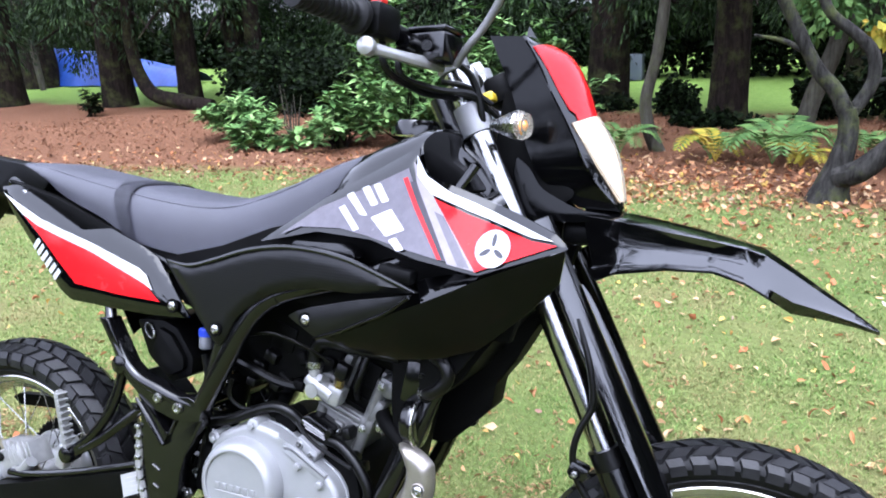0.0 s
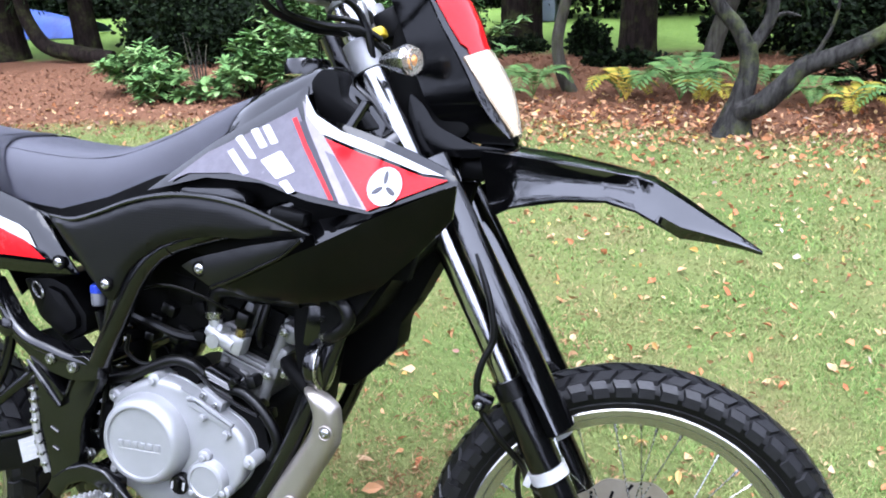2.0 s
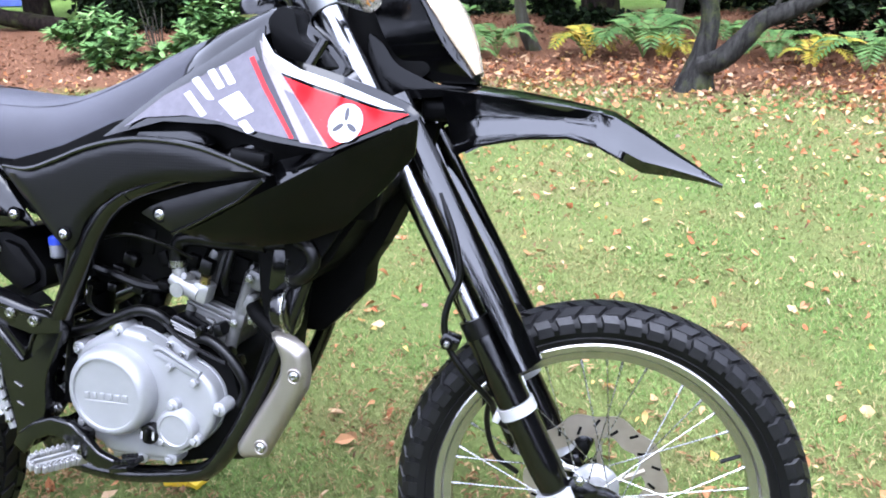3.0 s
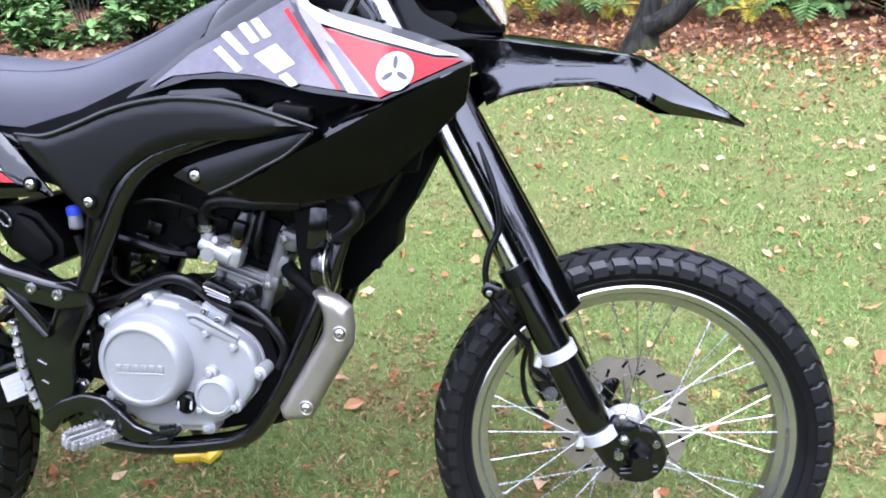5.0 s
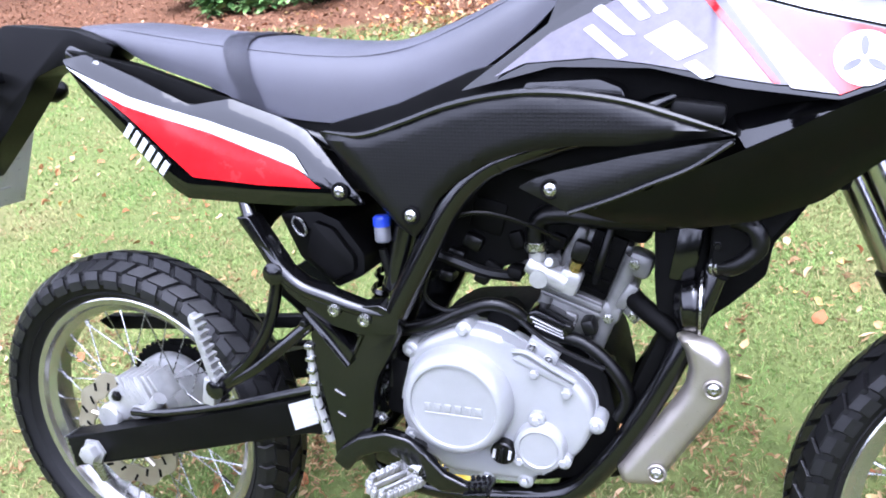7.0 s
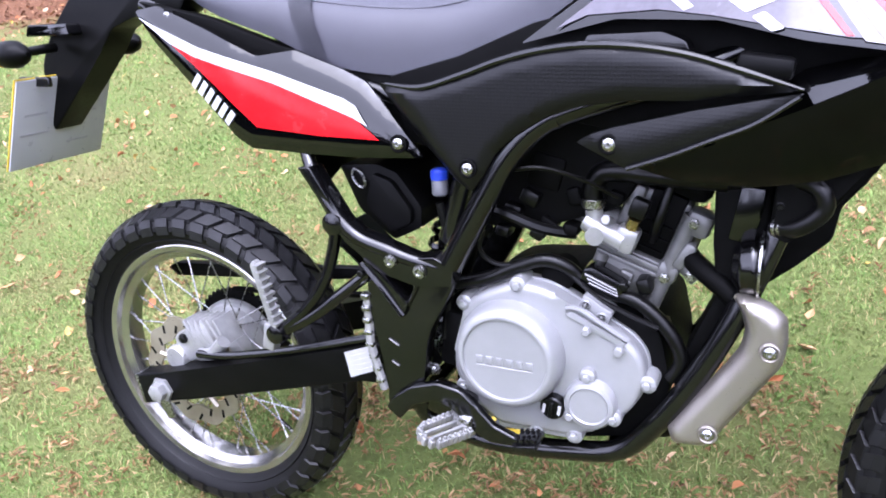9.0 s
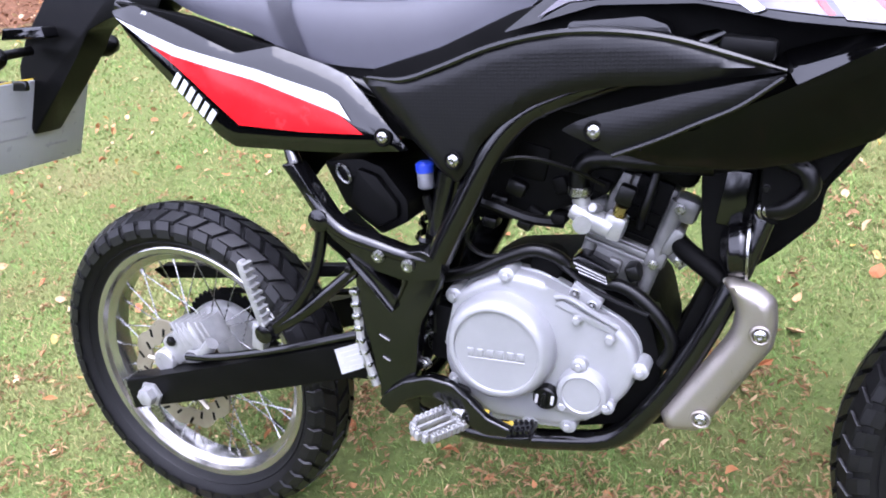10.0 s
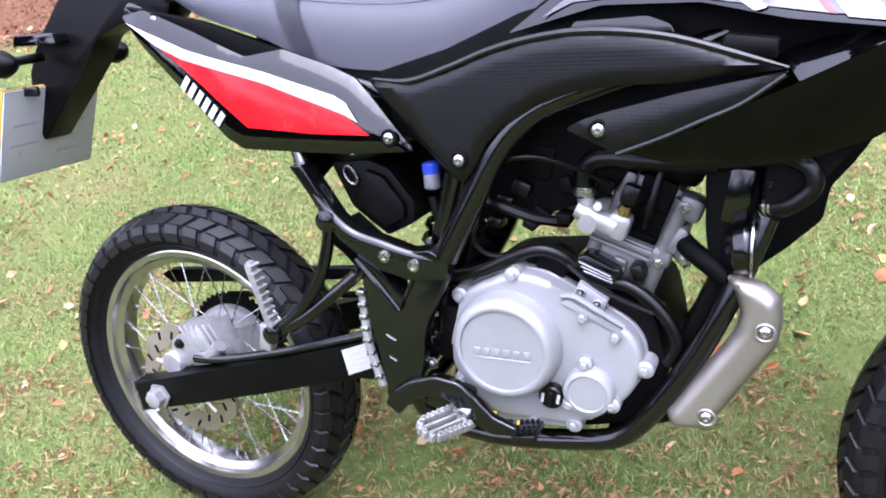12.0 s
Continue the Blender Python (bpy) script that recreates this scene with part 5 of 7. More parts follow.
# -- handlebar and controls --
def handlebar():
    bar = new("handlebar")
    bar.parent = bike
    bar.location = (-0.066, 0, -0.002)
    tagged(bar, "tapered handlebar with ribbed rubber grips")
    c = Vector((1.025, 0, 1.205))
    pts = [(0.915, -0.42, 1.235), (0.945, -0.28, 1.238), (0.985, -0.17, 1.228), (1.015, -0.09, 1.205), (c.x, -0.05, c.z), (c.x, 0.05, c.z), (1.015, 0.09, 1.205), (0.985, 0.17, 1.228), (0.945, 0.28, 1.238), (0.915, 0.42, 1.235)]
    part("tube", tube(pts, 0.0135, 14), MATTE, bar)
    for sgn in (-1, 1):
        a, b = Vector((0.912, sgn * 0.43, 1.2345)), Vector((0.942, sgn * 0.30, 1.2375))
        ribs = [0.0185 if k % 4 < 3 else 0.0162 for k in range(36)] + [0.0185, 0.026, 0.027, 0.027, 0.026]
        bm = tube([tuple(a.lerp(b, k / 40)) for k in range(41)], ribs, 18, 81)
        part("grip", bm, RUBBER, bar, "ribbed black rubber grip")
        bm = box((0.045, 0.06, 0.05), pose(0.957, sgn * 0.262, 1.238, 0, 0, sgn * 12), 0.010)
        sw = part("switch_housing", bm, MATTE, bar)
        if sgn < 0:
            part("switch", box((0.02, 0.016, 0.012), pose(0.957, -0.262, 1.267, 0, 0, -12), 0.003), REDPLASTIC, sw, "red engine stop switch")
        bm = tube([(1.020, sgn * 0.16, 1.196), (1.010, sgn * 0.22, 1.192), (0.990, sgn * 0.28, 1.190), (0.972, sgn * 0.325, 1.190)], [0.007, 0.0078, 0.0066, 0.0072], 12, flat=1.5)
        lathe([(0.004, -0.012), (0.012, -0.008), (0.0135, 0), (0.012, 0.008), (0.004, 0.012)], (0.971, sgn * 0.328, 1.190), 12, bm)
        part("lever", bm, ALLOY, bar, "bare alloy lever with a ball end")
    bm = box((0.062, 0.055, 0.045), pose(1.022, -0.19, 1.216, 0, 0, -15), 0.006)
    box((0.066, 0.059, 0.008), pose(1.022, -0.19, 1.241, 0, 0, -15), 0.003, bm)
    tube([(0.985, -0.235, 1.216), (1.01, -0.165, 1.214)], 0.013, 12, bm=bm)
    part("master_cylinder", bm, SATIN, bar, "black brake fluid reservoir")
    part("sight_glass", lathe([(0.008, -0.236), (0.008, -0.2285), (0.004, -0.2365)], (1.020, 0.008, 1.214), 12), HOSE, bar)
    # clamps
    for y in (-0.04, 0.04):
        part("riser", box((0.04, 0.028, 0.055), pose(1.03, y, 1.19, 0, -15, 0), 0.008), ALLOY, bar)
    # mirror stem, only its foot stands in view
    part("mirror_stem", tube([(1.055, -0.19, 1.192), (1.072, -0.2, 1.215), (1.095, -0.2, 1.245), (1.12, -0.205, 1.29), (1.13, -0.23, 1.42), (1.13, -0.25, 1.52)], 0.006, 10), DULLCAST, bar, "grey metal mirror stem")
    bm = lathe([(0.003, -0.012), (0.05, -0.010), (0.058, 0), (0.055, 0.006), (0.003, 0.008)], (0, 0, 0), 28, axis="x")
    bmesh.ops.scale(bm, vec=(1, 1.3, 1), verts=bm.verts)
    bmesh.ops.transform(bm, matrix=pose(1.13, -0.27, 1.56, 0, 0, 10), verts=bm.verts)
    part("mirror_head", bm, MATTE, bar)
    # small black visor tip of the far mirror
    part("screen_tip", prism([(1.095, 1.265), (1.105, 1.315), (1.125, 1.285), (1.115, 1.262)], 0.07, 0.082, 0.003, 0.004), GLOSS, bar)
    # cables
    for pts, r in (
        ([(0.975, -0.22, 1.21), (0.978, -0.22, 1.175), (1.02, -0.17, 1.160), (1.07, -0.12, 1.158), (1.085, -0.08, 1.11), (1.07, -0.04, 0.98)], 0.0055),
        ([(0.96, -0.25, 1.215), (0.965, -0.25, 1.18), (1.0, -0.18, 1.155), (1.04, -0.09, 1.15), (1.04, -0.04, 1.0)], 0.0055),
        ([(1.02, -0.17, 1.215), (1.06, -0.13, 1.19), (1.08, -0.11, 1.12), (1.07, -0.07, 1.02)], 0.006),
        ([(0.96, 0.25, 1.215), (0.97, 0.22, 1.14), (1.05, 0.1, 1.12), (1.06, 0.04, 1.0)], 0.0055),
        ([(1.02, -0.14, 1.165), (1.06, -0.12, 1.158), (1.10, -0.08, 1.13)], 0.0045),
        ([(1.02, -0.15, 1.175), (1.055, -0.13, 1.172), (1.09, -0.1, 1.15)], 0.0045),
    ):
        part("cable", tube(pts, r, 8), HOSE, bar)


handlebar()

# brake hose down the right leg
part("brake_hose", tube([on_fork(0.50, -0.118, 0.040), on_fork(0.42, -0.124, 0.030), on_fork(0.367, -0.124, 0.010), on_fork(0.344, -0.124, -0.018), on_fork(0.315, -0.124, -0.041), on_fork(0.275, -0.12, -0.052), on_fork(0.222, -0.115, -0.046), on_fork(0.165, -0.085, -0.038), on_fork(0.10, 0.0, -0.06), on_fork(0.05, 0.05, -0.05)], 0.0055, 10), HOSE, bike)
bm = box((0.03, 0.03, 0.022), Matrix.Translation(on_fork(0.285, -0.115, -0.045)) @ pose(0, 0, 0, 0, 23, 0), 0.004)
bracket = part("hose_bracket", bm, SATIN, bike)
p = on_fork(0.285, 0, -0.05)
screw(p[0], -0.132, p[2], bracket, 0.006)
# front caliper on the far leg
bm = box((0.045, 0.04, 0.075), Matrix.Translation(on_fork(0.04, 0.085, -0.060)) @ pose(0, 0, 0, 0, -23, 0), 0.012)
box((0.035, 0.03, 0.05), Matrix.Translation(on_fork(0.02, 0.08, -0.045)) @ pose(0, 0, 0, 0, -23, 0), 0.008, bm)
cal = part("front_caliper", bm, SATIN, bike, "black front brake caliper")
for d in (0.018, 0.062):
    p = on_fork(d, 0.062, -0.060)
    part("piston_cap", lathe([(0.004, -0.004), (0.013, -0.003), (0.014, 0.004)], p, 16), DULLCAST, cal)
part("brake_hose", tube([on_fork(0.17, -0.07, -0.035), on_fork(0.11, -0.02, -0.075), on_fork(0.03, 0.03, -0.098), on_fork(-0.02, 0.06, -0.085)], 0.005, 10), HOSE, bike)
for sgn in (-1, 1):
    lug = box((0.036, 0.03, 0.05), Matrix.Translation(on_fork(-0.060, sgn * 0.095, 0.012)) @ pose(0, 0, 0, 0, -26, 0), 0.010)
    ob = part("axle_lug", lug, SATIN, bike)
    p = on_fork(-0.060, sgn * 0.112, 0.012)
    bm = lathe([(0.004, -0.003), (0.0075, -0.003), (0.0085, 0.003)], (p[0], p[1], p[2]), 14)
    part("pinch_bolt", bm if sgn < 0 else bm, STEEL, ob)

for ob in list(bike.children):
    if ob.name.split(".")[0] in STEERED:
        ob.matrix_basis = STEER @ ob.matrix_basis

# -- seat, tank and side panels --
def seat():
    """Long padded seat: cross-sections from tail to tank."""
    # x, top z, side z, half width at the top, half width at the skirt
    low = spline([(0.112, 1.005), (0.185, 0.966), (0.31, 0.925), (0.393, 0.891), (0.486, 0.876), (0.56, 0.876), (0.63, 0.897), (0.70, 0.935), (0.765, 0.982), (0.825, 1.045)], 46)
    top = spline([(0.045, 1.020), (0.11, 1.020), (0.22, 1.006), (0.36, 0.990), (0.50, 0.976), (0.58, 0.977), (0.64, 0.993), (0.70, 1.015), (0.77, 1.047), (0.83, 1.068)], 46)
    wide = spline([(0, 0.085), (0.2, 0.105), (0.5, 0.115), (0.75, 0.095), (1, 0.06)], 46)
    bm = bmesh.new()
    rows = []
    n = 22
    for (xl, zl), (xt, zt), (_, w) in zip(low, top, wide):
        row = []
        for j in range(n + 1):
            a = math.pi * j / n
            c, s = math.cos(a), math.sin(a)
            v = abs(s) ** 0.62
            y = -math.copysign(abs(c) ** 0.55, c) * w
            row.append(bm.verts.new((xl + (xt - xl) * v, y, zl + (zt - zl) * v)))
        rows.append(row)
    for a, b in zip(rows, rows[1:]):
        for j in range(n):
            bm.faces.new((a[j], a[j + 1], b[j + 1], b[j]))
        bm.faces.new((a[0], b[0], b[n], a[n]))
    bm.faces.new(rows[0])
    bm.faces.new(rows[-1][::-1])
    ob = part("seat", bm, VINYL, bike, "long padded black vinyl seat", 50)
    # seam welts along both shoulders
    for j in (6, n - 6):
        pts = [tuple(rows_co) for rows_co in [(lx + (tx - lx) * v, y, lz + (tz - lz) * v) for (lx, lz), (tx, tz), (_, w) in zip(low[2:-2:4], top[2:-2:4], wide[2:-2:4]) for v, y in [(abs(math.sin(math.pi * j / n)) ** 0.62, -math.copysign(abs(math.cos(math.pi * j / n)) ** 0.55, math.cos(math.pi * j / n)) * w)]]]
        part("piping", tube(pts, 0.0011, 6), VINYL, ob)
    # grab strap across the seat
    k0 = 15
    b = bmesh.new()
    strips = []
    for k in (k0, k0 + 1, k0 + 2):
        (xl, zl), (xt, zt), (_, w) = low[k], top[k], wide[k]
        strips.append([b.verts.new((xl + (xt - xl) * v, y, zl + (zt - zl) * v)) for v, y in [(1.03 * abs(math.sin(math.pi * j / n)) ** 0.62, -math.copysign(abs(math.cos(math.pi * j / n)) ** 0.55, math.cos(math.pi * j / n)) * (w + 0.004)) for j in range(n + 1)]])
    for a, c in zip(strips, strips[1:]):
        for j in range(n):
            b.faces.new((a[j], a[j + 1], c[j + 1], c[j]))
    bmesh.ops.solidify(b, geom=b.faces[:], thickness=0.003)
    part("strap", b, VINYL, ob, "vinyl grab strap")


seat()


def shroud_face(x, z):
    crest = max(0.905, 0.866 + (x - 1.0) * 0.40)
    y = -0.205 + 0.55 * max(0.0, z - crest)
    if x < 0.98:
        y += 0.20 * (0.98 - x)
    return y


def lower_face(x, z):
    crest = 0.852 + (x - 1.0) * 0.478
    return -0.205 + 0.50 * max(0.0, crest - z) + (0.24 * (0.98 - x) if x < 0.98 else 0.0)


def tail_face(x, z):
    crest = 0.965 - 0.36 * (x - 0.08)
    d = z - crest
    return -0.150 + 0.20 * (d + math.sqrt(d * d + 0.0006)) + 0.06 * max(0.0, 0.25 - x)


def cover_face(x, z):
    # the rear edge is turned inwards along a crease
    back = 0.80 * (0.530 - x) + 0.61 * (0.862 - z)
    return -0.152 - 0.10 * max(0.0, min(x, 1.0) - 0.55) + 0.45 * max(0.0, back)


def fold_face(x, z):
    """The upward facet between the side cover's tip and the tank."""
    return -0.205 + 0.9 * max(0.0, z - (0.850 + (x - 1.0) * 0.478))


UPPER = [(0.690, 0.915), (0.800, 0.992), (0.880, 1.037), (0.955, 1.080), (0.962, 1.042), (1.040, 1.020), (1.140, 0.990), (1.200, 0.968), (1.220, 0.952), (1.094, 0.905), (1.00, 0.918), (0.915, 0.938), (0.805, 0.941)]
LOWER = [(0.826, 0.783), (0.890, 0.807), (0.956, 0.833), (1.002, 0.853), (1.045, 0.873), (1.094, 0.898), (1.215, 0.950), (1.203, 0.90), (1.155, 0.852), (1.09, 0.795), (1.03, 0.772), (0.954, 0.762), (0.88, 0.766)]
FOLD = [(0.985, 0.878), (1.002, 0.889), (1.042, 0.899), (1.098, 0.907), (1.092, 0.897), (1.050, 0.876), (1.012, 0.858), (1.005, 0.868)]
TAIL = [(0.074, 0.972), (0.115, 0.978), (0.200, 0.945), (0.296, 0.904), (0.355, 0.911), (0.430, 0.885), (0.468, 0.868), (0.500, 0.835), (0.556, 0.772), (0.46, 0.768), (0.37, 0.770), (0.277, 0.774), (0.250, 0.790), (0.190, 0.850), (0.112, 0.925)]
COVER = [(0.490, 0.868), (0.560, 0.864), (0.620, 0.880), (0.675, 0.899), (0.725, 0.910), (0.775, 0.916), (0.838, 0.914), (0.890, 0.906), (1.006, 0.871), (0.935, 0.862), (0.895, 0.857), (0.830, 0.856), (0.775, 0.848), (0.730, 0.834), (0.690, 0.810), (0.662, 0.785), (0.645, 0.755), (0.627, 0.734), (0.605, 0.745), (0.545, 0.80)]
WEDGE = [(0.764, 0.804), (0.784, 0.815), (0.810, 0.824), (0.900, 0.848), (1.004, 0.870), (0.960, 0.838), (0.880, 0.800), (0.826, 0.778), (0.798, 0.790)]


def wedge_face(x, z):
    return -0.166 - 0.22 * (x - 0.78)


def panels(sgn):
    def mould(name, outline, face, mat, label, thick=0.004, dome=0.004, lift=0.0, parent=bike, radius=0.006, step=0.009, reach=0.02):
        return part(name, shell(outline, face, thick, step, dome, reach, radius, sgn, lift), mat, parent, label, 35)

    def film(outline, face, mat, parent, label, dome=0.004, lift=0.0018, name="decal", radius=0.0, reach=0.02):
        # films lie on the panel's domed face, away from its rim
        return part(name, shell(outline, face, 0.0006, 0.009, 0, reach, radius, sgn, dome + lift), mat, parent, label, 35)

    up = mould("tank_shroud", UPPER, shroud_face, GLOSS, "gloss black tank shroud with red, grey and white films")
    film([(1.000, 1.006), (1.063, 0.985), (1.166, 0.958), (1.204, 0.955), (1.092, 0.910)], shroud_face, RED, up, "red film")
    film([(0.735, 0.931), (0.800, 0.978), (0.882, 1.014), (0.948, 1.046), (0.960, 1.030), (1.041, 0.920), (0.984, 0.930), (0.910, 0.943), (0.852, 0.950), (0.772, 0.946)], shroud_face, GREYFILM, up, "grey film")
    film([(0.958, 1.026), (0.968, 1.028), (1.048, 0.920), (1.034, 0.921)], shroud_face, DARKFILM, up, "dark grey stripe", lift=0.0024)
    film([(0.944, 1.030), (0.951, 1.033), (1.040, 0.922), (1.034, 0.922)], shroud_face, RED, up, "thin red stripe", lift=0.0030)
    film([(0.955, 1.056), (0.985, 1.034), (1.004, 1.006), (1.092, 0.911), (1.050, 0.917), (0.970, 1.024)], shroud_face, PALEFILM, up, "pale grey band", lift=0.0020)
    film([(1.011, 0.986), (1.028, 0.980), (1.084, 0.914), (1.066, 0.916)], shroud_face, GREYFILM, up, "grey stripe", lift=0.0026)
    film([(0.958, 1.066), (0.985, 1.036), (1.029, 1.014), (1.069, 1.002), (1.198, 0.960), (1.166, 0.962), (1.063, 0.990), (1.000, 1.010), (0.968, 1.036)], shroud_face, WHITE, up, "white edge film", lift=0.0032)
    # round emblem and lettering stand-ins: plain shapes
    ring = [(1.112 + 0.026 * math.cos(a), 0.943 + 0.025 * math.sin(a)) for a in (2 * math.pi * k / 28 for k in range(28))]
    em = film(ring, shroud_face, WHITE, up, "round white emblem", lift=0.0032, name="emblem")
    for k in range(3):
        a = radians(120 * k + 90)
        c = (1.112 + 0.012 * math.cos(a), 0.943 + 0.0115 * math.sin(a))
        film([(c[0] + 0.009 * math.cos(a) * math.cos(b) - 0.0035 * math.sin(a) * math.sin(b), c[1] + 0.009 * math.sin(a) * math.cos(b) + 0.0035 * math.cos(a) * math.sin(b)) for b in (2 * math.pi * j / 12 for j in range(12))], shroud_face, DARKMARK, em, "", lift=0.0040, name="emblem_mark")
    for q in ([(0.846, 1.000), (0.857, 1.006), (0.898, 0.972), (0.884, 0.972)], [(0.872, 1.012), (0.884, 1.017), (0.912, 0.990), (0.900, 0.986)], [(0.892, 1.018), (0.904, 1.022), (0.930, 0.996), (0.918, 0.992)], [(0.905, 0.970), (0.938, 0.985), (0.972, 0.957), (0.942, 0.945)], [(0.948, 0.941), (0.960, 0.946), (0.980, 0.930), (0.968, 0.927)]):
        film(q, shroud_face, WHITE, up, "pale lettering block", lift=0.0030, name="lettering_bar", radius=0.003)
    film([(0.838, 0.980), (0.848, 0.985), (0.890, 0.952), (0.880, 0.948)], shroud_face, PALEMARK, up, "grey lettering bar", lift=0.0030, name="lettering_bar")
    mould("lower_shroud", LOWER, lower_face, SCUFFED, "gloss black radiator shroud", lift=0.001)
    mould("shroud_facet", FOLD, fold_face, GLOSS, "", dome=0.001, radius=0.002, step=0.006)
    cov = mould("side_cover", COVER, cover_face, WOVEN, "matte black side cover with a woven relief", dome=0.007, reach=0.012, radius=0.006)
    line = [(0.505, 0.868), (0.560, 0.865), (0.620, 0.881), (0.675, 0.899), (0.725, 0.910), (0.775, 0.9155), (0.838, 0.9135), (0.890, 0.9055), (0.950, 0.888), (1.002, 0.8715)]
    part("edge_bead", tube([(x, -sgn * (cover_face(x, z) - 0.0035), z) for x, z in line], [0.002] + [0.0042] * 8 + [0.002], 8), SATIN, cov)
    wedge = mould("frame_cover", WEDGE, wedge_face, WOVEN, "matte black wedge cover", dome=0.004, radius=0.004)
    line = [(1.000, 0.867), (0.960, 0.838), (0.920, 0.819), (0.880, 0.800), (0.828, 0.779)]
    part("edge_bead", tube([(x, -sgn * (wedge_face(x, z) - 0.003), z) for x, z in line], 0.0032, 8), SATIN, wedge)
    tail = mould("tail_panel", TAIL, tail_face, GLOSS, "gloss black tail panel with red and white films")
    film([(0.150, 0.922), (0.192, 0.908), (0.33, 0.868), (0.455, 0.823), (0.493, 0.794), (0.40, 0.797), (0.294, 0.806), (0.225, 0.865), (0.190, 0.893)], tail_face, RED, tail, "red film")
    film([(0.088, 0.962), (0.13, 0.945), (0.20, 0.918), (0.33, 0.883), (0.440, 0.848), (0.458, 0.838), (0.476, 0.812), (0.455, 0.823), (0.33, 0.868), (0.192, 0.905), (0.145, 0.925)], tail_face, WHITE, tail, "white stripe film", lift=0.0026)
    # a row of plain bars where lettering stands
    for k in range(6):
        u = k / 5
        x, z = 0.190 + 0.056 * u, 0.866 - 0.052 * u
        film([(x - 0.0095, z + 0.000), (x + 0.006, z + 0.0165), (x + 0.0125, z + 0.0095), (x - 0.003, z - 0.007)], tail_face, WHITE, tail, "white lettering bar" if k == 0 else "", lift=0.0026, name="lettering_bar")
    if sgn < 0:
        screw(0.628, -0.171, 0.766, cov, 0.0078)
        screw(0.523, -0.156, 0.791, tail, 0.0078)
        screw(0.806, -0.176, 0.805, wedge, 0.0078)
        screw(0.135, -0.131, 0.962, tail, 0.007)


panels(-1)
panels(1)

# tank between the shrouds, and its cap
bm = bmesh.new()
rows = []
for (x, z), (_, w), (_, zl) in zip(spline([(0.75, 1.01), (0.83, 1.065), (0.90, 1.095), (0.965, 1.112), (1.02, 1.075), (1.06, 1.02)], 20), spline([(0, 0.06), (0.3, 0.095), (0.6, 0.10), (1, 0.05)], 20), spline([(0, 0.90), (0.5, 0.88), (1, 0.90)], 20)):
    rows.append([bm.verts.new((x, -math.copysign(abs(math.cos(a)) ** 0.5, math.cos(a)) * w, zl + (z - zl) * abs(math.sin(a)) ** 0.4)) for a in (math.pi * j / 18 for j in range(19))])
for a, b in zip(rows, rows[1:]):
    for j in range(18):
        bm.faces.new((a[j], a[j + 1], b[j + 1], b[j]))
    bm.faces.new((a[0], b[0], b[18], a[18]))
bm.faces.new(rows[0])
bm.faces.new(rows[-1][::-1])
tank = part("fuel_tank", bm, GLOSS, bike, "gloss black fuel tank top", 50)
part("filler_cap", lathe([(0.01, 1.125), (0.034, 1.125), (0.038, 1.118), (0.038, 1.10)], (0.90, 0, 0), 28, axis="z"), SATIN, tank)
# black inner cowls beside the steering head
for sgn in (-1, 1):
    part("inner_cowl", prism([(0.955, 1.085), (0.975, 1.105), (1.0, 1.10), (1.005, 1.06), (1.03, 1.045), (1.05, 1.015), (1.0, 1.02), (0.965, 1.04)], sgn * 0.10, sgn * 0.05, 0.008, 0.01), MATTE, bike)
    part("tank_bracket", tube([(1.02, sgn * 0.115, 1.01), (1.045, sgn * 0.10, 1.055)], 0.008, 10), SATIN, bike)
    # small rubber blocks in the slot under the tank
    part("slot_block", box((0.055, 0.03, 0.022), pose(0.965, sgn * 0.182, 0.893, 0, 8, 0), 0.006), MATTE, bike)
    part("slot_lid", prism([(0.775, 0.916), (0.78, 0.926), (0.86, 0.928), (0.885, 0.918), (0.89, 0.907), (0.84, 0.913)], sgn * 0.176, sgn * 0.14, 0.004, 0.004), SATIN, bike)
    # added dark filler closes the slot between tank and side cover, for its shade
    part("slot_filler", prism([(0.50, 0.875), (0.60, 0.90), (0.70, 0.938), (0.80, 0.96), (1.02, 0.93), (1.16, 0.93), (1.12, 0.80), (0.86, 0.80), (0.70, 0.83), (0.62, 0.76), (0.52, 0.79)], sgn * 0.125, sgn * 0.10, 0.004), INNER, bike)
    # added dark filler between seat and tail panel, for the shade inside
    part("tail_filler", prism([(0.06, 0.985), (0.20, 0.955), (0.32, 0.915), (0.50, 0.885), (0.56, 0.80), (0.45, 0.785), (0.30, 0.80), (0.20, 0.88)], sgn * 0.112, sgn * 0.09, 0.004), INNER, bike)

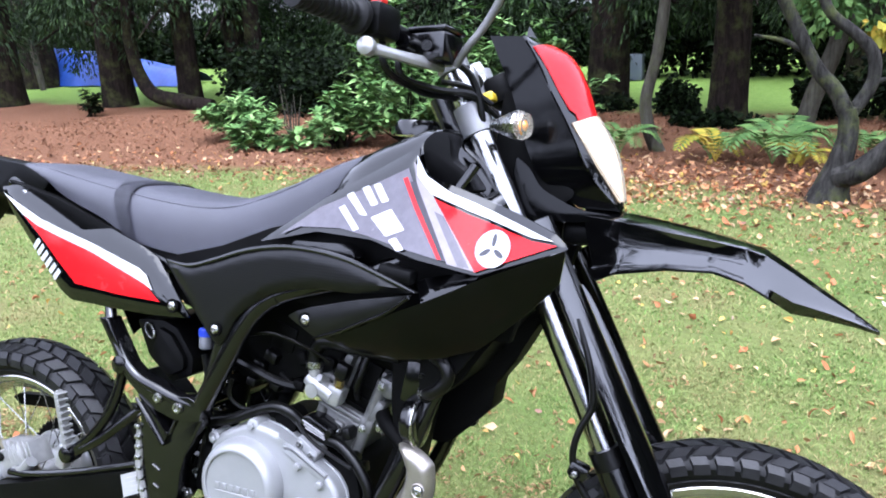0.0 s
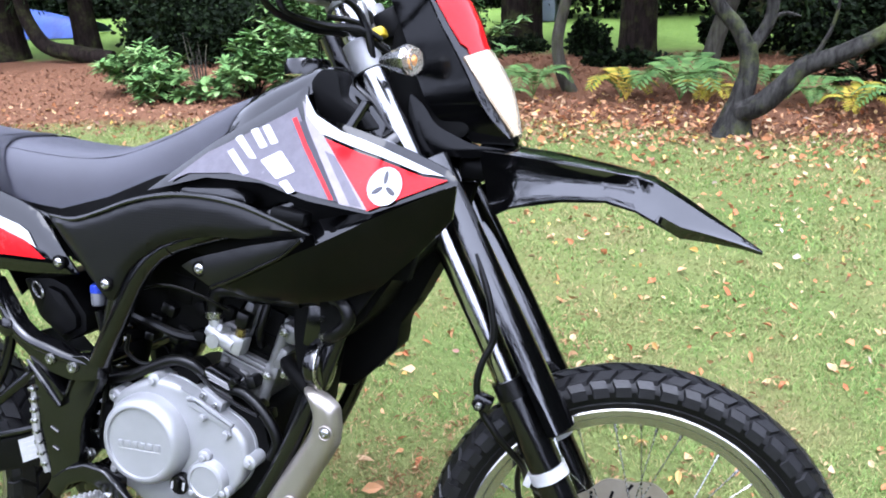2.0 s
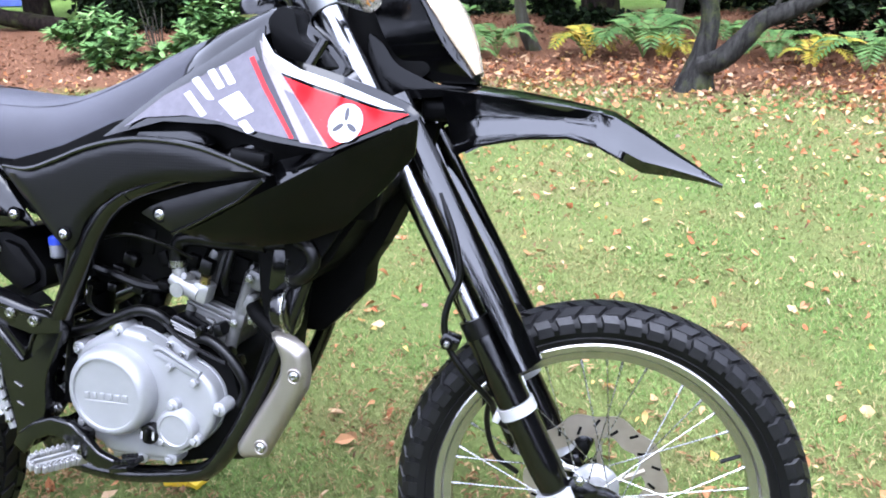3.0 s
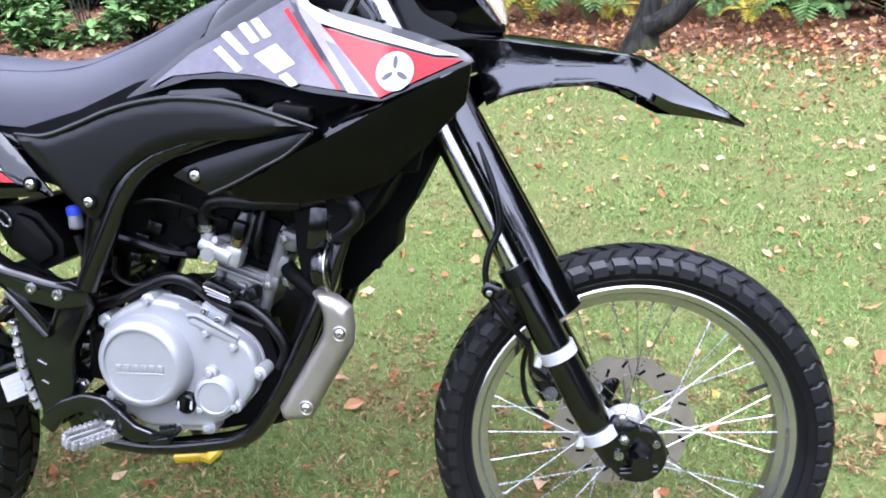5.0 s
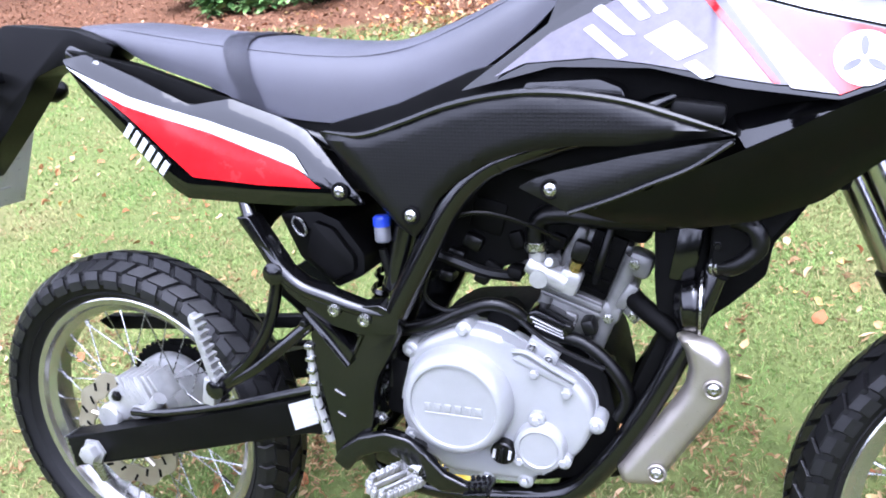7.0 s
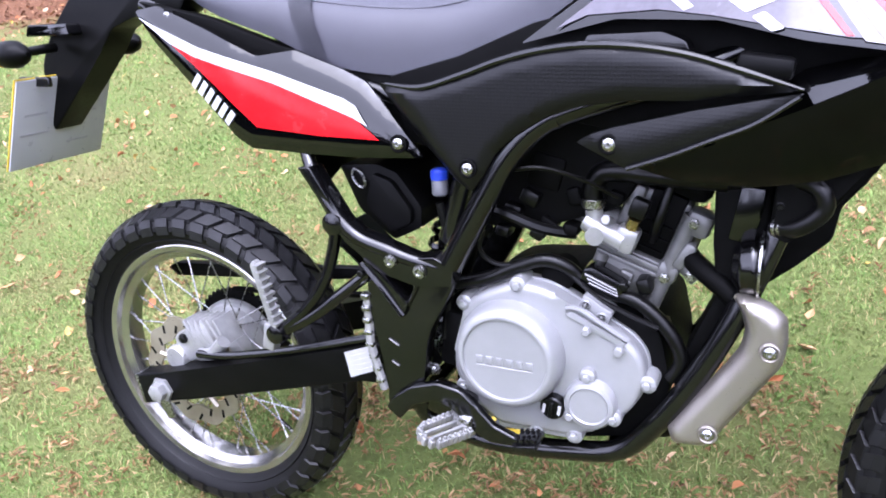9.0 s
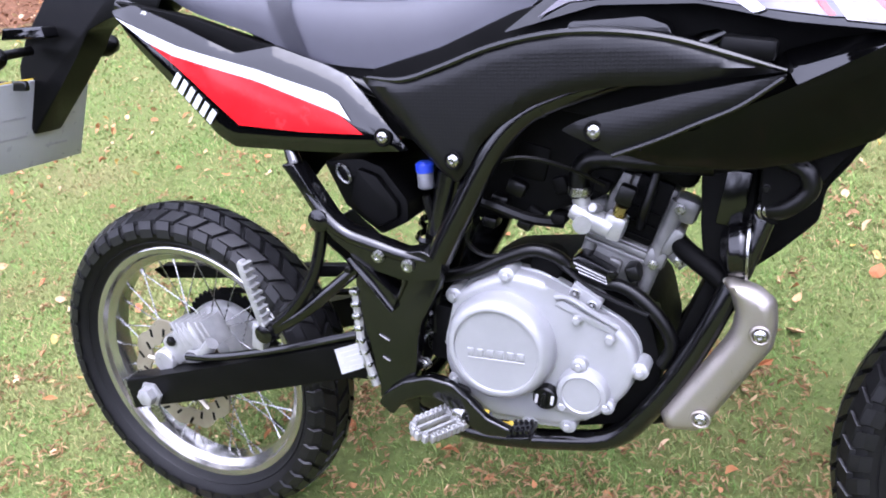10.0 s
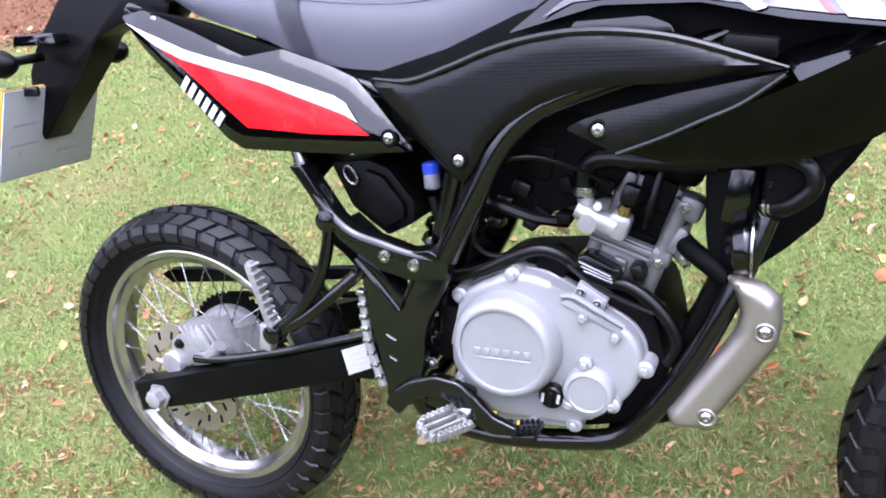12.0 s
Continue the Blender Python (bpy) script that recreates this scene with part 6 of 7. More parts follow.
# -- frame --
def frame_side(sgn):
    y = sgn
    part("frame_spar", tube([(1.07, y * 0.035, 1.00), (0.98, y * 0.09, 0.93), (0.88, y * 0.125, 0.876), (0.800, y * 0.143, 0.853), (0.752, y * 0.149, 0.838), (0.721, y * 0.150, 0.823), (0.694, y * 0.150, 0.801), (0.670, y * 0.150, 0.771), (0.647, y * 0.150, 0.731), (0.620, y * 0.150, 0.683), (0.590, y * 0.150, 0.628)], [0.022, 0.020, 0.018, 0.0165, 0.016, 0.016, 0.016, 0.0165, 0.017, 0.0175, 0.018], 14), SATIN, bike, "satin black steel frame tube")
    part("spar_collar", tube([(0.739, y * 0.150, 0.8325), (0.735, y * 0.150, 0.8305)], 0.0172, 14), SATIN, bike)
    part("subframe_tube", tube([(0.352, y * 0.130, 0.788), (0.363, y * 0.138, 0.770), (0.376, y * 0.148, 0.748)], [0.009, 0.010, 0.011], 12), SATIN, bike)
    part("seat_rail", tube([(0.05, y * 0.09, 0.98), (0.25, y * 0.10, 0.905), (0.45, y * 0.11, 0.86), (0.66, y * 0.13, 0.80)], 0.012, 10), SATIN, bike)
    # pressed beam, and the pivot plate with its three-cornered window
    bm = bmesh.new()
    prism([(0.363, 0.753), (0.383, 0.754), (0.410, 0.710), (0.431, 0.678), (0.451, 0.663), (0.494, 0.648), (0.538, 0.635), (0.570, 0.640), (0.599, 0.626), (0.594, 0.600), (0.542, 0.594), (0.489, 0.607), (0.464, 0.625), (0.432, 0.648), (0.414, 0.673), (0.391, 0.713)], y * 0.165, y * 0.132, 0.0065, 0.004, bm, 3)
    prism([(0.542, 0.598), (0.597, 0.606), (0.580, 0.568), (0.558, 0.531), (0.549, 0.500), (0.546, 0.466), (0.536, 0.430), (0.522, 0.394), (0.480, 0.380), (0.481, 0.420), (0.476, 0.471), (0.468, 0.512), (0.461, 0.535), (0.459, 0.590), (0.470, 0.600), (0.515, 0.545), (0.526, 0.566)], y * 0.160, y * 0.134, 0.005, 0.008, bm, 3)
    prism([(0.460, 0.629), (0.491, 0.609), (0.528, 0.568), (0.516, 0.543)], y * 0.168, y * 0.136, 0.004, 0.003, bm)
    plate = part("pivot_plate", bm, SATIN, bike, "satin black frame pivot plate")
    part("beam_edge", tube([(0.372, y * 0.150, 0.752), (0.403, y * 0.156, 0.705), (0.427, y * 0.158, 0.674), (0.450, y * 0.158, 0.656), (0.494, y * 0.158, 0.642), (0.538, y * 0.158, 0.630), (0.592, y * 0.155, 0.622)], [0.010, 0.010, 0.0105, 0.011, 0.011, 0.010, 0.009], 14), SATIN, plate)
    part("window_lip", tube([(0.458, y * 0.169, 0.622), (0.487, y * 0.170, 0.590), (0.519, y * 0.169, 0.549)], [0.003, 0.0045, 0.004], 8), SATIN, plate)
    part("window_lip", tube([(0.526, y * 0.1605, 0.565), (0.541, y * 0.162, 0.594)], 0.003, 8), SATIN, plate)
    part("down_tube", tube([(1.06, y * 0.03, 0.95), (1.02, y * 0.06, 0.80), (0.985, y * 0.09, 0.68), (0.955, y * 0.105, 0.595), (0.915, y * 0.11, 0.505), (0.868, y * 0.11, 0.424), (0.815, y * 0.105, 0.362), (0.74, y * 0.10, 0.340), (0.60, y * 0.10, 0.330), (0.52, y * 0.11, 0.36), (0.50, y * 0.12, 0.42)], 0.0155, 12), SATIN, bike, "satin black cradle tube")
    # passenger foot-rest bracket
    if sgn < 0:
        b = new("passenger_footrest")
        b.parent = bike
        part("strut", tube([(0.412, -0.150, 0.672), (0.400, -0.155, 0.62), (0.385, -0.16, 0.580), (0.350, -0.165, 0.533), (0.300, -0.168, 0.492)], 0.0095, 10), SATIN, b)
        part("strut", tube([(0.458, -0.150, 0.600), (0.41, -0.158, 0.562), (0.364, -0.163, 0.526), (0.300, -0.168, 0.490)], 0.0095, 10), SATIN, b)
        part("knuckle", lathe([(0.006, -0.185), (0.015, -0.182), (0.017, -0.172), (0.015, -0.155), (0.005, -0.15)], (0.298, 0, 0.490), 18), SATIN, b)
        part("knuckle", lathe([(0.006, -0.172), (0.016, -0.168), (0.019, -0.158), (0.016, -0.140), (0.005, -0.138)], (0.414, 0, 0.674), 18), SATIN, b)
        bm = prism([(0.264, 0.600), (0.270, 0.608), (0.277, 0.604), (0.302, 0.505), (0.289, 0.499)], -0.178, -0.164, 0.003, 0.006)
        for k in range(9):
            u = k / 8
            part("peg_rib", box((0.007, 0.022, 0.005), pose(0.279 + 0.022 * u, -0.172, 0.600 - 0.093 * u, 0, 12, 0), 0.0), ALLOY, b)
        part("foot_peg", bm, ALLOY, b, "folded alloy passenger peg")
        part("peg_joint", box((0.022, 0.02, 0.045), pose(0.283, -0.168, 0.482, 0, 12, 0), 0.004), ALLOY, b)
    for x, z in ((0.505, 0.629), (0.549, 0.618)):
        bm = lathe([(0.0098, -0.164), (0.0098, -0.168), (0.0085, -0.171), (0.005, -0.1715), (0.0045, -0.169), (0.0005, -0.169)], (x, 0, z), 18)
        part("bolt", bm if sgn < 0 else flip(bm), STEEL, plate)
    bm = hex_bolt(bmesh.new(), 0.452, -0.160, 0.603, 0.0055, 0.006)
    part("bolt", bm if sgn < 0 else flip(bm), HOSE, plate)
    for pts in ([(0.49, 0.505), (0.505, 0.497)], [(0.492, 0.47), (0.503, 0.464)]):
        part("weld_bead", tube([(pts[0][0], y * 0.161, pts[0][1]), (pts[1][0], y * 0.161, pts[1][1])], 0.0022, 6), SATIN, plate)


frame_side(-1)
frame_side(1)
for x, z in ((0.54, 0.60), (0.52, 0.40), (0.80, 0.345), (0.35, 0.86)):
    part("cross_tube", tube([(x, -0.10, z), (x, 0.10, z)], 0.012, 10), SATIN, bike)

# -- swingarm and rear brake --
def swingarm():
    arm = new("swingarm")
    arm.parent = bike
    tagged(arm, "black box-section swingarm")
    for sgn in (-1, 1):
        bm = prism([(-0.063, 0.337), (-0.052, 0.280), (0.10, 0.322), (0.43, 0.416), (0.52, 0.42), (0.55, 0.455), (0.52, 0.492), (0.455, 0.484), (0.20, 0.408), (0.02, 0.358)], sgn * 0.145, sgn * 0.105, 0.004, 0.006)
        part("arm", bm, MATTE, arm)
        part("end_cap", prism([(-0.066, 0.338), (-0.054, 0.279), (-0.049, 0.281), (-0.060, 0.339)], sgn * 0.146, sgn * 0.104, 0.001), STEEL, arm)
    part("pivot", tube([(0.515, -0.15, 0.455), (0.515, 0.15, 0.455)], 0.018, 16), STEEL, arm)
    part("bridge", box((0.06, 0.23, 0.05), pose(0.42, 0, 0.445, 0, -16, 0), 0.01), SATIN, arm)
    part("axle_nut", lathe([(0.024, -0.146), (0.024, -0.151), (0.017, -0.152), (0.017, -0.166), (0.012, -0.168)], (0.0, 0, 0.321), 6), ALLOY, arm, "large alloy axle nut")
    bm = prism([(-0.012, 0.318), (0.012, 0.300), (0.020, 0.268), (0.005, 0.262), (-0.006, 0.285)], -0.150, -0.145, 0.001, 0.003)
    part("chain_adjuster", bm, STEEL, arm)
    part("sticker", prism([(0.399, 0.461), (0.452, 0.482), (0.460, 0.443), (0.407, 0.420)], -0.1463, -0.1452, 0), WHITEPLASTIC, arm, "white label sticker")
    for k in range(4):
        part("print_bar", prism([(0.408 + 0.002 * k, 0.457 - 0.008 * k), (0.440 + 0.002 * k, 0.4695 - 0.008 * k), (0.4405 + 0.002 * k, 0.468 - 0.008 * k), (0.4085 + 0.002 * k, 0.4555 - 0.008 * k)], -0.1468, -0.1464, 0), PALEMARK, arm)
    # brake rod along the arm
    part("brake_rod", tube([(0.075, -0.12, 0.392), (0.13, -0.13, 0.402), (0.285, -0.135, 0.440), (0.44, -0.135, 0.487)], 0.0075, 10), SATIN, arm)
    # caliper on the disc
    bm = box((0.09, 0.05, 0.060), pose(0.055, -0.085, 0.405, 0, -30, 0), 0.012)
    lathe([(0.02, -0.118), (0.023, -0.114), (0.024, -0.07)], (0.012, 0, 0.370), 24, bm)
    cal = part("rear_caliper", bm, ALLOY, arm, "cast alloy rear brake caliper")
    for k in range(6):
        part("fin", box((0.006, 0.046, 0.050), pose(0.05 + 0.014 * k, -0.088, 0.425 + 0.002 * k, 0, -30, 0), 0.0015), ALLOY, arm)
    bolt(0.035, -0.112, 0.412, arm, 0.008, 0.005, HOSE)
    bolt(0.085, -0.110, 0.392, arm, 0.009, 0.006, HOSE)
    part("arm_link", tube([(0.07, -0.11, 0.385), (0.11, -0.12, 0.40), (0.135, -0.12, 0.425)], 0.012, 10), ALLOY, arm)
    # chain guard and chain on the far side
    part("chain_guard", prism([(-0.165, 0.462), (-0.14, 0.474), (0.10, 0.492), (0.36, 0.515), (0.36, 0.495), (0.10, 0.468), (-0.14, 0.446)], 0.09, 0.07, 0.004, 0.004), MATTE, arm)
    for dz in (0.0, 1.0):
        part("chain", tube([(0.0, 0.08, 0.429 - 0.224 * dz), (0.3, 0.08, 0.455 - 0.09 * dz), (0.56, 0.08, 0.485 - 0.06 * dz)], 0.006, 6, flat=1.6), INNER, arm)


swingarm()
part("shock_absorber", tube([(0.47, 0, 0.44), (0.52, 0, 0.56), (0.57, 0, 0.78)], [0.025, 0.032, 0.028], 14), INNER, bike)
bm = bmesh.new()
for k in range(9):
    u = k / 8
    lathe([(0.036, -0.006), (0.040, 0), (0.036, 0.006)], (0.485 + 0.06 * u, 0, 0.48 + 0.2 * u), 16, bm, "z", True)
part("shock_spring", bm, SATIN, bike)
# rear inner mudguard in front of the tyre
bm = sheet([(0.33, -0.06, 0.62), (0.40, -0.06, 0.55), (0.41, -0.06, 0.45), (0.40, -0.06, 0.38)], [(0.33, 0.06, 0.62), (0.40, 0.06, 0.55), (0.41, 0.06, 0.45), (0.40, 0.06, 0.38)], thick=(0.004, 0, 0))
part("inner_mudguard", bm, MATTE, bike)
bm = sheet([(0.34, -0.06, 0.70), (0.27, -0.06, 0.81), (0.15, -0.05, 0.91), (-0.02, -0.03, 0.965)], [(0.34, 0.06, 0.70), (0.27, 0.06, 0.81), (0.15, 0.05, 0.91), (-0.02, 0.03, 0.965)], bulge=(0, 0, 0.02), thick=(0, 0, 0.004))
part("rear_mudguard", bm, MATTE, bike)

# ribbed silver heel guard strip behind the plate
bm = tube([(0.455, -0.155, 0.572), (0.456, -0.158, 0.53), (0.458, -0.16, 0.49), (0.466, -0.16, 0.455), (0.474, -0.158, 0.42)], 0.0065, 8)
heel = part("heel_guard", bm, ALLOY, bike, "ribbed bare-metal strip beside the plate")
for k in range(8):
    z = 0.568 - 0.019 * k
    part("rib", box((0.014, 0.014, 0.009), pose(0.4555 + max(0, 0.50 - z) * 0.22, -0.159, z, 0, 0, 0), 0.003), STEEL, heel)

# airbox, reservoir, battery box
bm = prism([(0.395, 0.745), (0.457, 0.750), (0.490, 0.738), (0.526, 0.690), (0.524, 0.660), (0.479, 0.638), (0.424, 0.680)], -0.105, 0.105, 0.008, 0.006)
part("airbox", bm, MATTE, bike, "matte black airbox")
bm = prism([(0.455, 0.738), (0.484, 0.728), (0.514, 0.688), (0.513, 0.668), (0.480, 0.652), (0.438, 0.688)], -0.116, -0.10, 0.005, 0.005)
part("airbox_lid", bm, MATTE, bike)
ring = [(0.428 + 0.009 * math.cos(a) + 0.005 * math.sin(a), -0.108, 0.728 - 0.013 * math.sin(a)) for a in (2 * math.pi * k / 12 for k in range(13))]
part("ring_clip", tube(ring, 0.0022, 6), STEEL, bike, "steel wire clip")
CUP = surface("translucent_grey_plastic", (0.06, 0.062, 0.07), (0.09, 0.092, 0.10), 0.35, scale=60, bump_scale=200, bump_strength=0.05)
res = new("brake_fluid_reservoir")
res.parent = bike
part("cup", lathe([(0.008, 0.712), (0.0115, 0.715), (0.0115, 0.735), (0.010, 0.737)], (0.560, -0.112, 0), 18, axis="z"), CUP, res, "translucent reservoir cup")
part("cap", lathe([(0.010, 0.734), (0.0125, 0.736), (0.0125, 0.747), (0.009, 0.750)], (0.560, -0.112, 0), 18, axis="z"), BLUE, res, "blue reservoir cap")
part("hose", tube([(0.558, -0.112, 0.702), (0.565, -0.11, 0.66), (0.57, -0.11, 0.60), (0.56, -0.12, 0.50)], 0.006, 8), HOSE, res)
part("shock_reservoir", tube([(0.57, -0.10, 0.645), (0.595, -0.10, 0.735)], 0.02, 14), SATIN, bike)
part("battery_box", prism([(0.56, 0.84), (0.80, 0.86), (0.86, 0.80), (0.80, 0.70), (0.68, 0.66), (0.60, 0.66)], -0.075, 0.085, 0.01, 0.02), INNER, bike)

# -- rear end: tail, plate, lamps --
tail_unit = new("tail_unit")
tail_unit.parent = bike
bm = prism([(-0.15, 1.03), (0.00, 1.015), (0.08, 0.985), (0.06, 0.962), (-0.04, 0.960), (-0.095, 0.942), (-0.132, 0.902), (-0.188, 0.850), (-0.290, 0.758), (-0.296, 0.800), (-0.285, 0.885), (-0.245, 0.940)], -0.030, 0.030, 0.008, 0.010)
part("plate_carrier", bm, MATTE, tail_unit, "matte black tail and plate carrier")
part("tail_lamp", prism([(-0.275, 0.935), (-0.265, 0.955), (-0.17, 0.955), (-0.165, 0.935)], -0.06, 0.06, 0.004, 0.004), GLOSS, tail_unit)
bm = box((0.004, 0.21, 0.18), pose(-0.290, -0.010, 0.780, 0, 24, 0), 0.001)
pl = part("number_plate", bm, PLATE, tail_unit, "number plate, pale back side")
part("plate_edge", box((0.003, 0.214, 0.184), pose(-0.2932, -0.010, 0.7815, 0, 24, 0), 0.001), YELLOW, pl, "yellow face of the plate")
for k, (dy, dz, wid) in enumerate(((-0.06, 0.02, 0.05), (-0.06, -0.02, 0.06), (0.04, -0.05, 0.05), (0.06, 0.01, 0.035))):
    m = pose(-0.290, -0.010, 0.780, 0, 24, 0) @ pose(0.0026, dy, dz)
    part("print_bar", box((0.0006, wid, 0.004), m, 0), PALEMARK, pl)
part("plate_hanger", prism([(-0.30, 0.850), (-0.30, 0.866), (-0.22, 0.866), (-0.22, 0.848)], -0.075, -0.068, 0.002, 0.006), SATIN, tail_unit)
for sgn in (-1, 1):
    r_ind = new("rear_indicator")
    r_ind.parent = bike
    part("stalk", tube([(-0.225, sgn * 0.045, 0.915), (-0.228, sgn * 0.10, 0.912)], 0.0085, 10), HOSE, r_ind)
    bm = lathe([(0.004, -0.035), (0.018, -0.030), (0.023, -0.012), (0.0235, 0.012), (0.016, 0.030), (0.004, 0.040)], (-0.235, sgn * 0.125, 0.910), 20, axis="x")
    part("housing", bm, MATTE, r_ind, "black rear turn signal housing")
    part("lens", lathe([(0.022, -0.022), (0.018, -0.034), (0.006, -0.040)], (-0.236, sgn * 0.125, 0.910), 20, axis="x"), AMBER, r_ind)
# side stand on the far side
part("side_stand", tube([(0.56, 0.12, 0.38), (0.525, 0.22, 0.22), (0.495, 0.303, 0.100)], [0.014, 0.012, 0.011], 10), SATIN, bike)
part("stand_foot", box((0.05, 0.035, 0.012), pose(0.49, 0.306, 0.098, LEAN, 0, 0), 0.003), SATIN, bike)

# -- engine --
engine = new("engine")
engine.parent = bike
tagged(engine, "silver-painted single-cylinder engine with black cases")
SIDECASE = [(0.574, 0.470), (0.580, 0.500), (0.592, 0.540), (0.597, 0.565), (0.630, 0.585), (0.676, 0.603), (0.715, 0.598), (0.740, 0.586), (0.795, 0.556), (0.830, 0.536), (0.847, 0.512), (0.850, 0.480), (0.836, 0.442), (0.812, 0.416), (0.790, 0.402), (0.756, 0.380), (0.642, 0.378), (0.622, 0.394), (0.598, 0.418), (0.579, 0.444)]
part("crankcase", prism([(0.560, 0.40), (0.57, 0.54), (0.62, 0.575), (0.74, 0.585), (0.86, 0.55), (0.88, 0.46), (0.84, 0.38), (0.76, 0.36), (0.62, 0.36)], -0.095, 0.12, 0.01, 0.02), INNER, engine)
part("side_case", prism(SIDECASE, -0.128, -0.090, 0.010, 0.012, segments=3), SILVER, engine, "silver clutch side case")
part("case_rim", prism([(x * 1.0 + (x - 0.70) * 0.015, z + (z - 0.49) * 0.02) for x, z in SIDECASE], -0.101, -0.086, 0.002, 0.012), SILVER, engine)
# round clutch cover with its raised rim and recessed face
CX, CZ, CR = 0.665, 0.499, 0.0605
cover = part("clutch_cover", lathe([(0.04, -0.110), (CR + 0.018, -0.118), (CR + 0.017, -0.140), (CR + 0.013, -0.152), (CR + 0.008, -0.1585), (CR + 0.003, -0.1605), (CR, -0.160), (CR - 0.001, -0.1565), (0.02, -0.1565), (0.001, -0.1565)], (CX, 0, CZ), 64), SILVER, engine, "round silver clutch cover")
for k in range(6):
    part("lettering_bar", box((0.0095, 0.0022, 0.012), pose(CX - 0.036 + 0.0145 * k, -0.1572, CZ - 0.004, 0, 0, 0), 0.0008), SILVER, cover)
part("lettering_line", box((0.082, 0.0016, 0.0018), pose(CX, -0.157, CZ - 0.0125), 0.0004), WHITEPLASTIC, cover)
pump = part("pump_cover", lathe([(0.02, -0.110), (0.036, -0.112), (0.036, -0.138), (0.033, -0.143), (0.027, -0.145), (0.0255, -0.143), (0.010, -0.143), (0.001, -0.143)], (0.779, 0, 0.443), 40), SILVER, engine, "round silver water pump cover")
for x, z in ((0.775, 0.483), (0.811, 0.427), (0.752, 0.420)):
    tubebm = lathe([(0.011, -0.115), (0.011, -0.138), (0.008, -0.140)], (x, 0, z), 16)
    hex_bolt(tubebm, x, -0.139, z, 0.006, 0.005)
    part("boss", tubebm, SILVER, engine)
for x, z in ((0.675, 0.598), (0.595, 0.562), (0.852, 0.480), (0.590, 0.43), (0.70, 0.379), (0.755, 0.382)):
    tubebm = lathe([(0.013, -0.090), (0.012, -0.126), (0.009, -0.128)], (x, 0, z), 16)
    hex_bolt(tubebm, x, -0.127, z, 0.006, 0.006)
    part("boss", tubebm, SILVER, engine)
cap = part("oil_filler_cap", lathe([(0.012, -0.125), (0.017, -0.127), (0.017, -0.142), (0.015, -0.144), (0.002, -0.144)], (0.728, 0, 0.429), 28), HOSE, engine, "black oil filler cap")
part("cap_grip", box((0.006, 0.008, 0.024), pose(0.728, -0.146, 0.429, 0, 10, 0), 0.002), HOSE, cap)
for dx in (-0.011, 0.011):
    part("cap_mark", box((0.004, 0.001, 0.014), pose(0.728 + dx, -0.1446, 0.429, 0, 10, 0), 0), WHITEPLASTIC, cap)
# flat foot of the case
part("sump_edge", box((0.12, 0.035, 0.012), pose(0.70, -0.105, 0.378, 0, -2, 0), 0.003), SILVER, engine)
# clutch lever and its bracket bar on the case
bm = tube([(0.744, -0.128, 0.575), (0.758, -0.130, 0.577), (0.790, -0.131, 0.561), (0.826, -0.130, 0.541)], 0.0045, 8, flat=1.5)
part("cable_bracket", bm, SILVER, engine)
part("clutch_lever", prism([(0.742, 0.566), (0.752, 0.573), (0.824, 0.537), (0.818, 0.530)], -0.131, -0.122, 0.002, 0.003), SILVER, engine)
bolt(0.772, -0.131, 0.548, engine, 0.006, 0.006, SILVER)
bolt(0.815, -0.131, 0.525, engine, 0.0065, 0.006, SILVER)
# small alloy plate and ribbed black connector above it
part("small_cover", prism([(0.766, 0.596), (0.804, 0.572), (0.793, 0.548), (0.754, 0.570)], -0.122, -0.090, 0.003, 0.004), SILVER, engine)
for x, z in ((0.768, 0.581), (0.790, 0.566), (0.764, 0.568)):
    screw(x, -0.124, z, engine, 0.0045, SILVER)
bm = prism([(0.758, 0.622), (0.770, 0.627), (0.815, 0.606), (0.812, 0.594), (0.802, 0.588), (0.754, 0.606)], -0.104, -0.06, 0.004, 0.004)
for k in range(3):
    tube([(0.762 + 0.003 * k, -0.106, 0.617 - 0.006 * k), (0.804 + 0.001 * k, -0.106, 0.599 - 0.004 * k)], 0.0022, 6, bm=bm)
part("starter_cover", bm, SATIN, engine, "ribbed black cover")
bolt(0.812, -0.100, 0.604, engine, 0.006, 0.005, HOSE)
# cylinder and head, leaning ahead
CYL = pose(0.802, 0, 0.590, 0, 20.3, 0)


def along(dx, y, dz):
    return tuple(CYL @ Vector((dx, y, dz)))


def cyl_box(size, at, bevel=0.006, bm=None):
    return box(size, CYL @ pose(*at), bevel, bm)


def post(dx, z0, z1, r, y=-0.066, bm=None):
    return tube([along(dx, y, z0), along(dx, y, z1)], r, 14, bm=bm)


bm = cyl_box((0.088, 0.11, 0.085), (0.0, -0.008, 0.010), 0.010)
cyl_box((0.100, 0.118, 0.007), (0, -0.008, 0.034), 0.002, bm)
post(0.046, -0.030, 0.034, 0.0105, -0.062, bm)
post(-0.040, -0.020, 0.034, 0.0095, -0.062, bm)
cyl_box((0.020, 0.02, 0.030), (0.0, -0.060, 0.010), 0.006, bm)
part("cylinder", bm, DULLCAST, engine, "dull grey cylinder barrel")
bm = cyl_box((0.088, 0.10, 0.10), (0.0, 0.0, 0.088), 0.012)
cyl_box((0.100, 0.118, 0.010), (0, -0.008, 0.043), 0.003, bm)
post(0.046, 0.040, 0.128, 0.0115, -0.060, bm)
cyl_box((0.028, 0.03, 0.030), (0.046, -0.056, 0.045), 0.008, bm)
cyl_box((0.034, 0.04, 0.034), (0.056, -0.050, 0.120), 0.009, bm)
cyl_box((0.022, 0.03, 0.10), (-0.030, -0.050, 0.090), 0.008, bm)
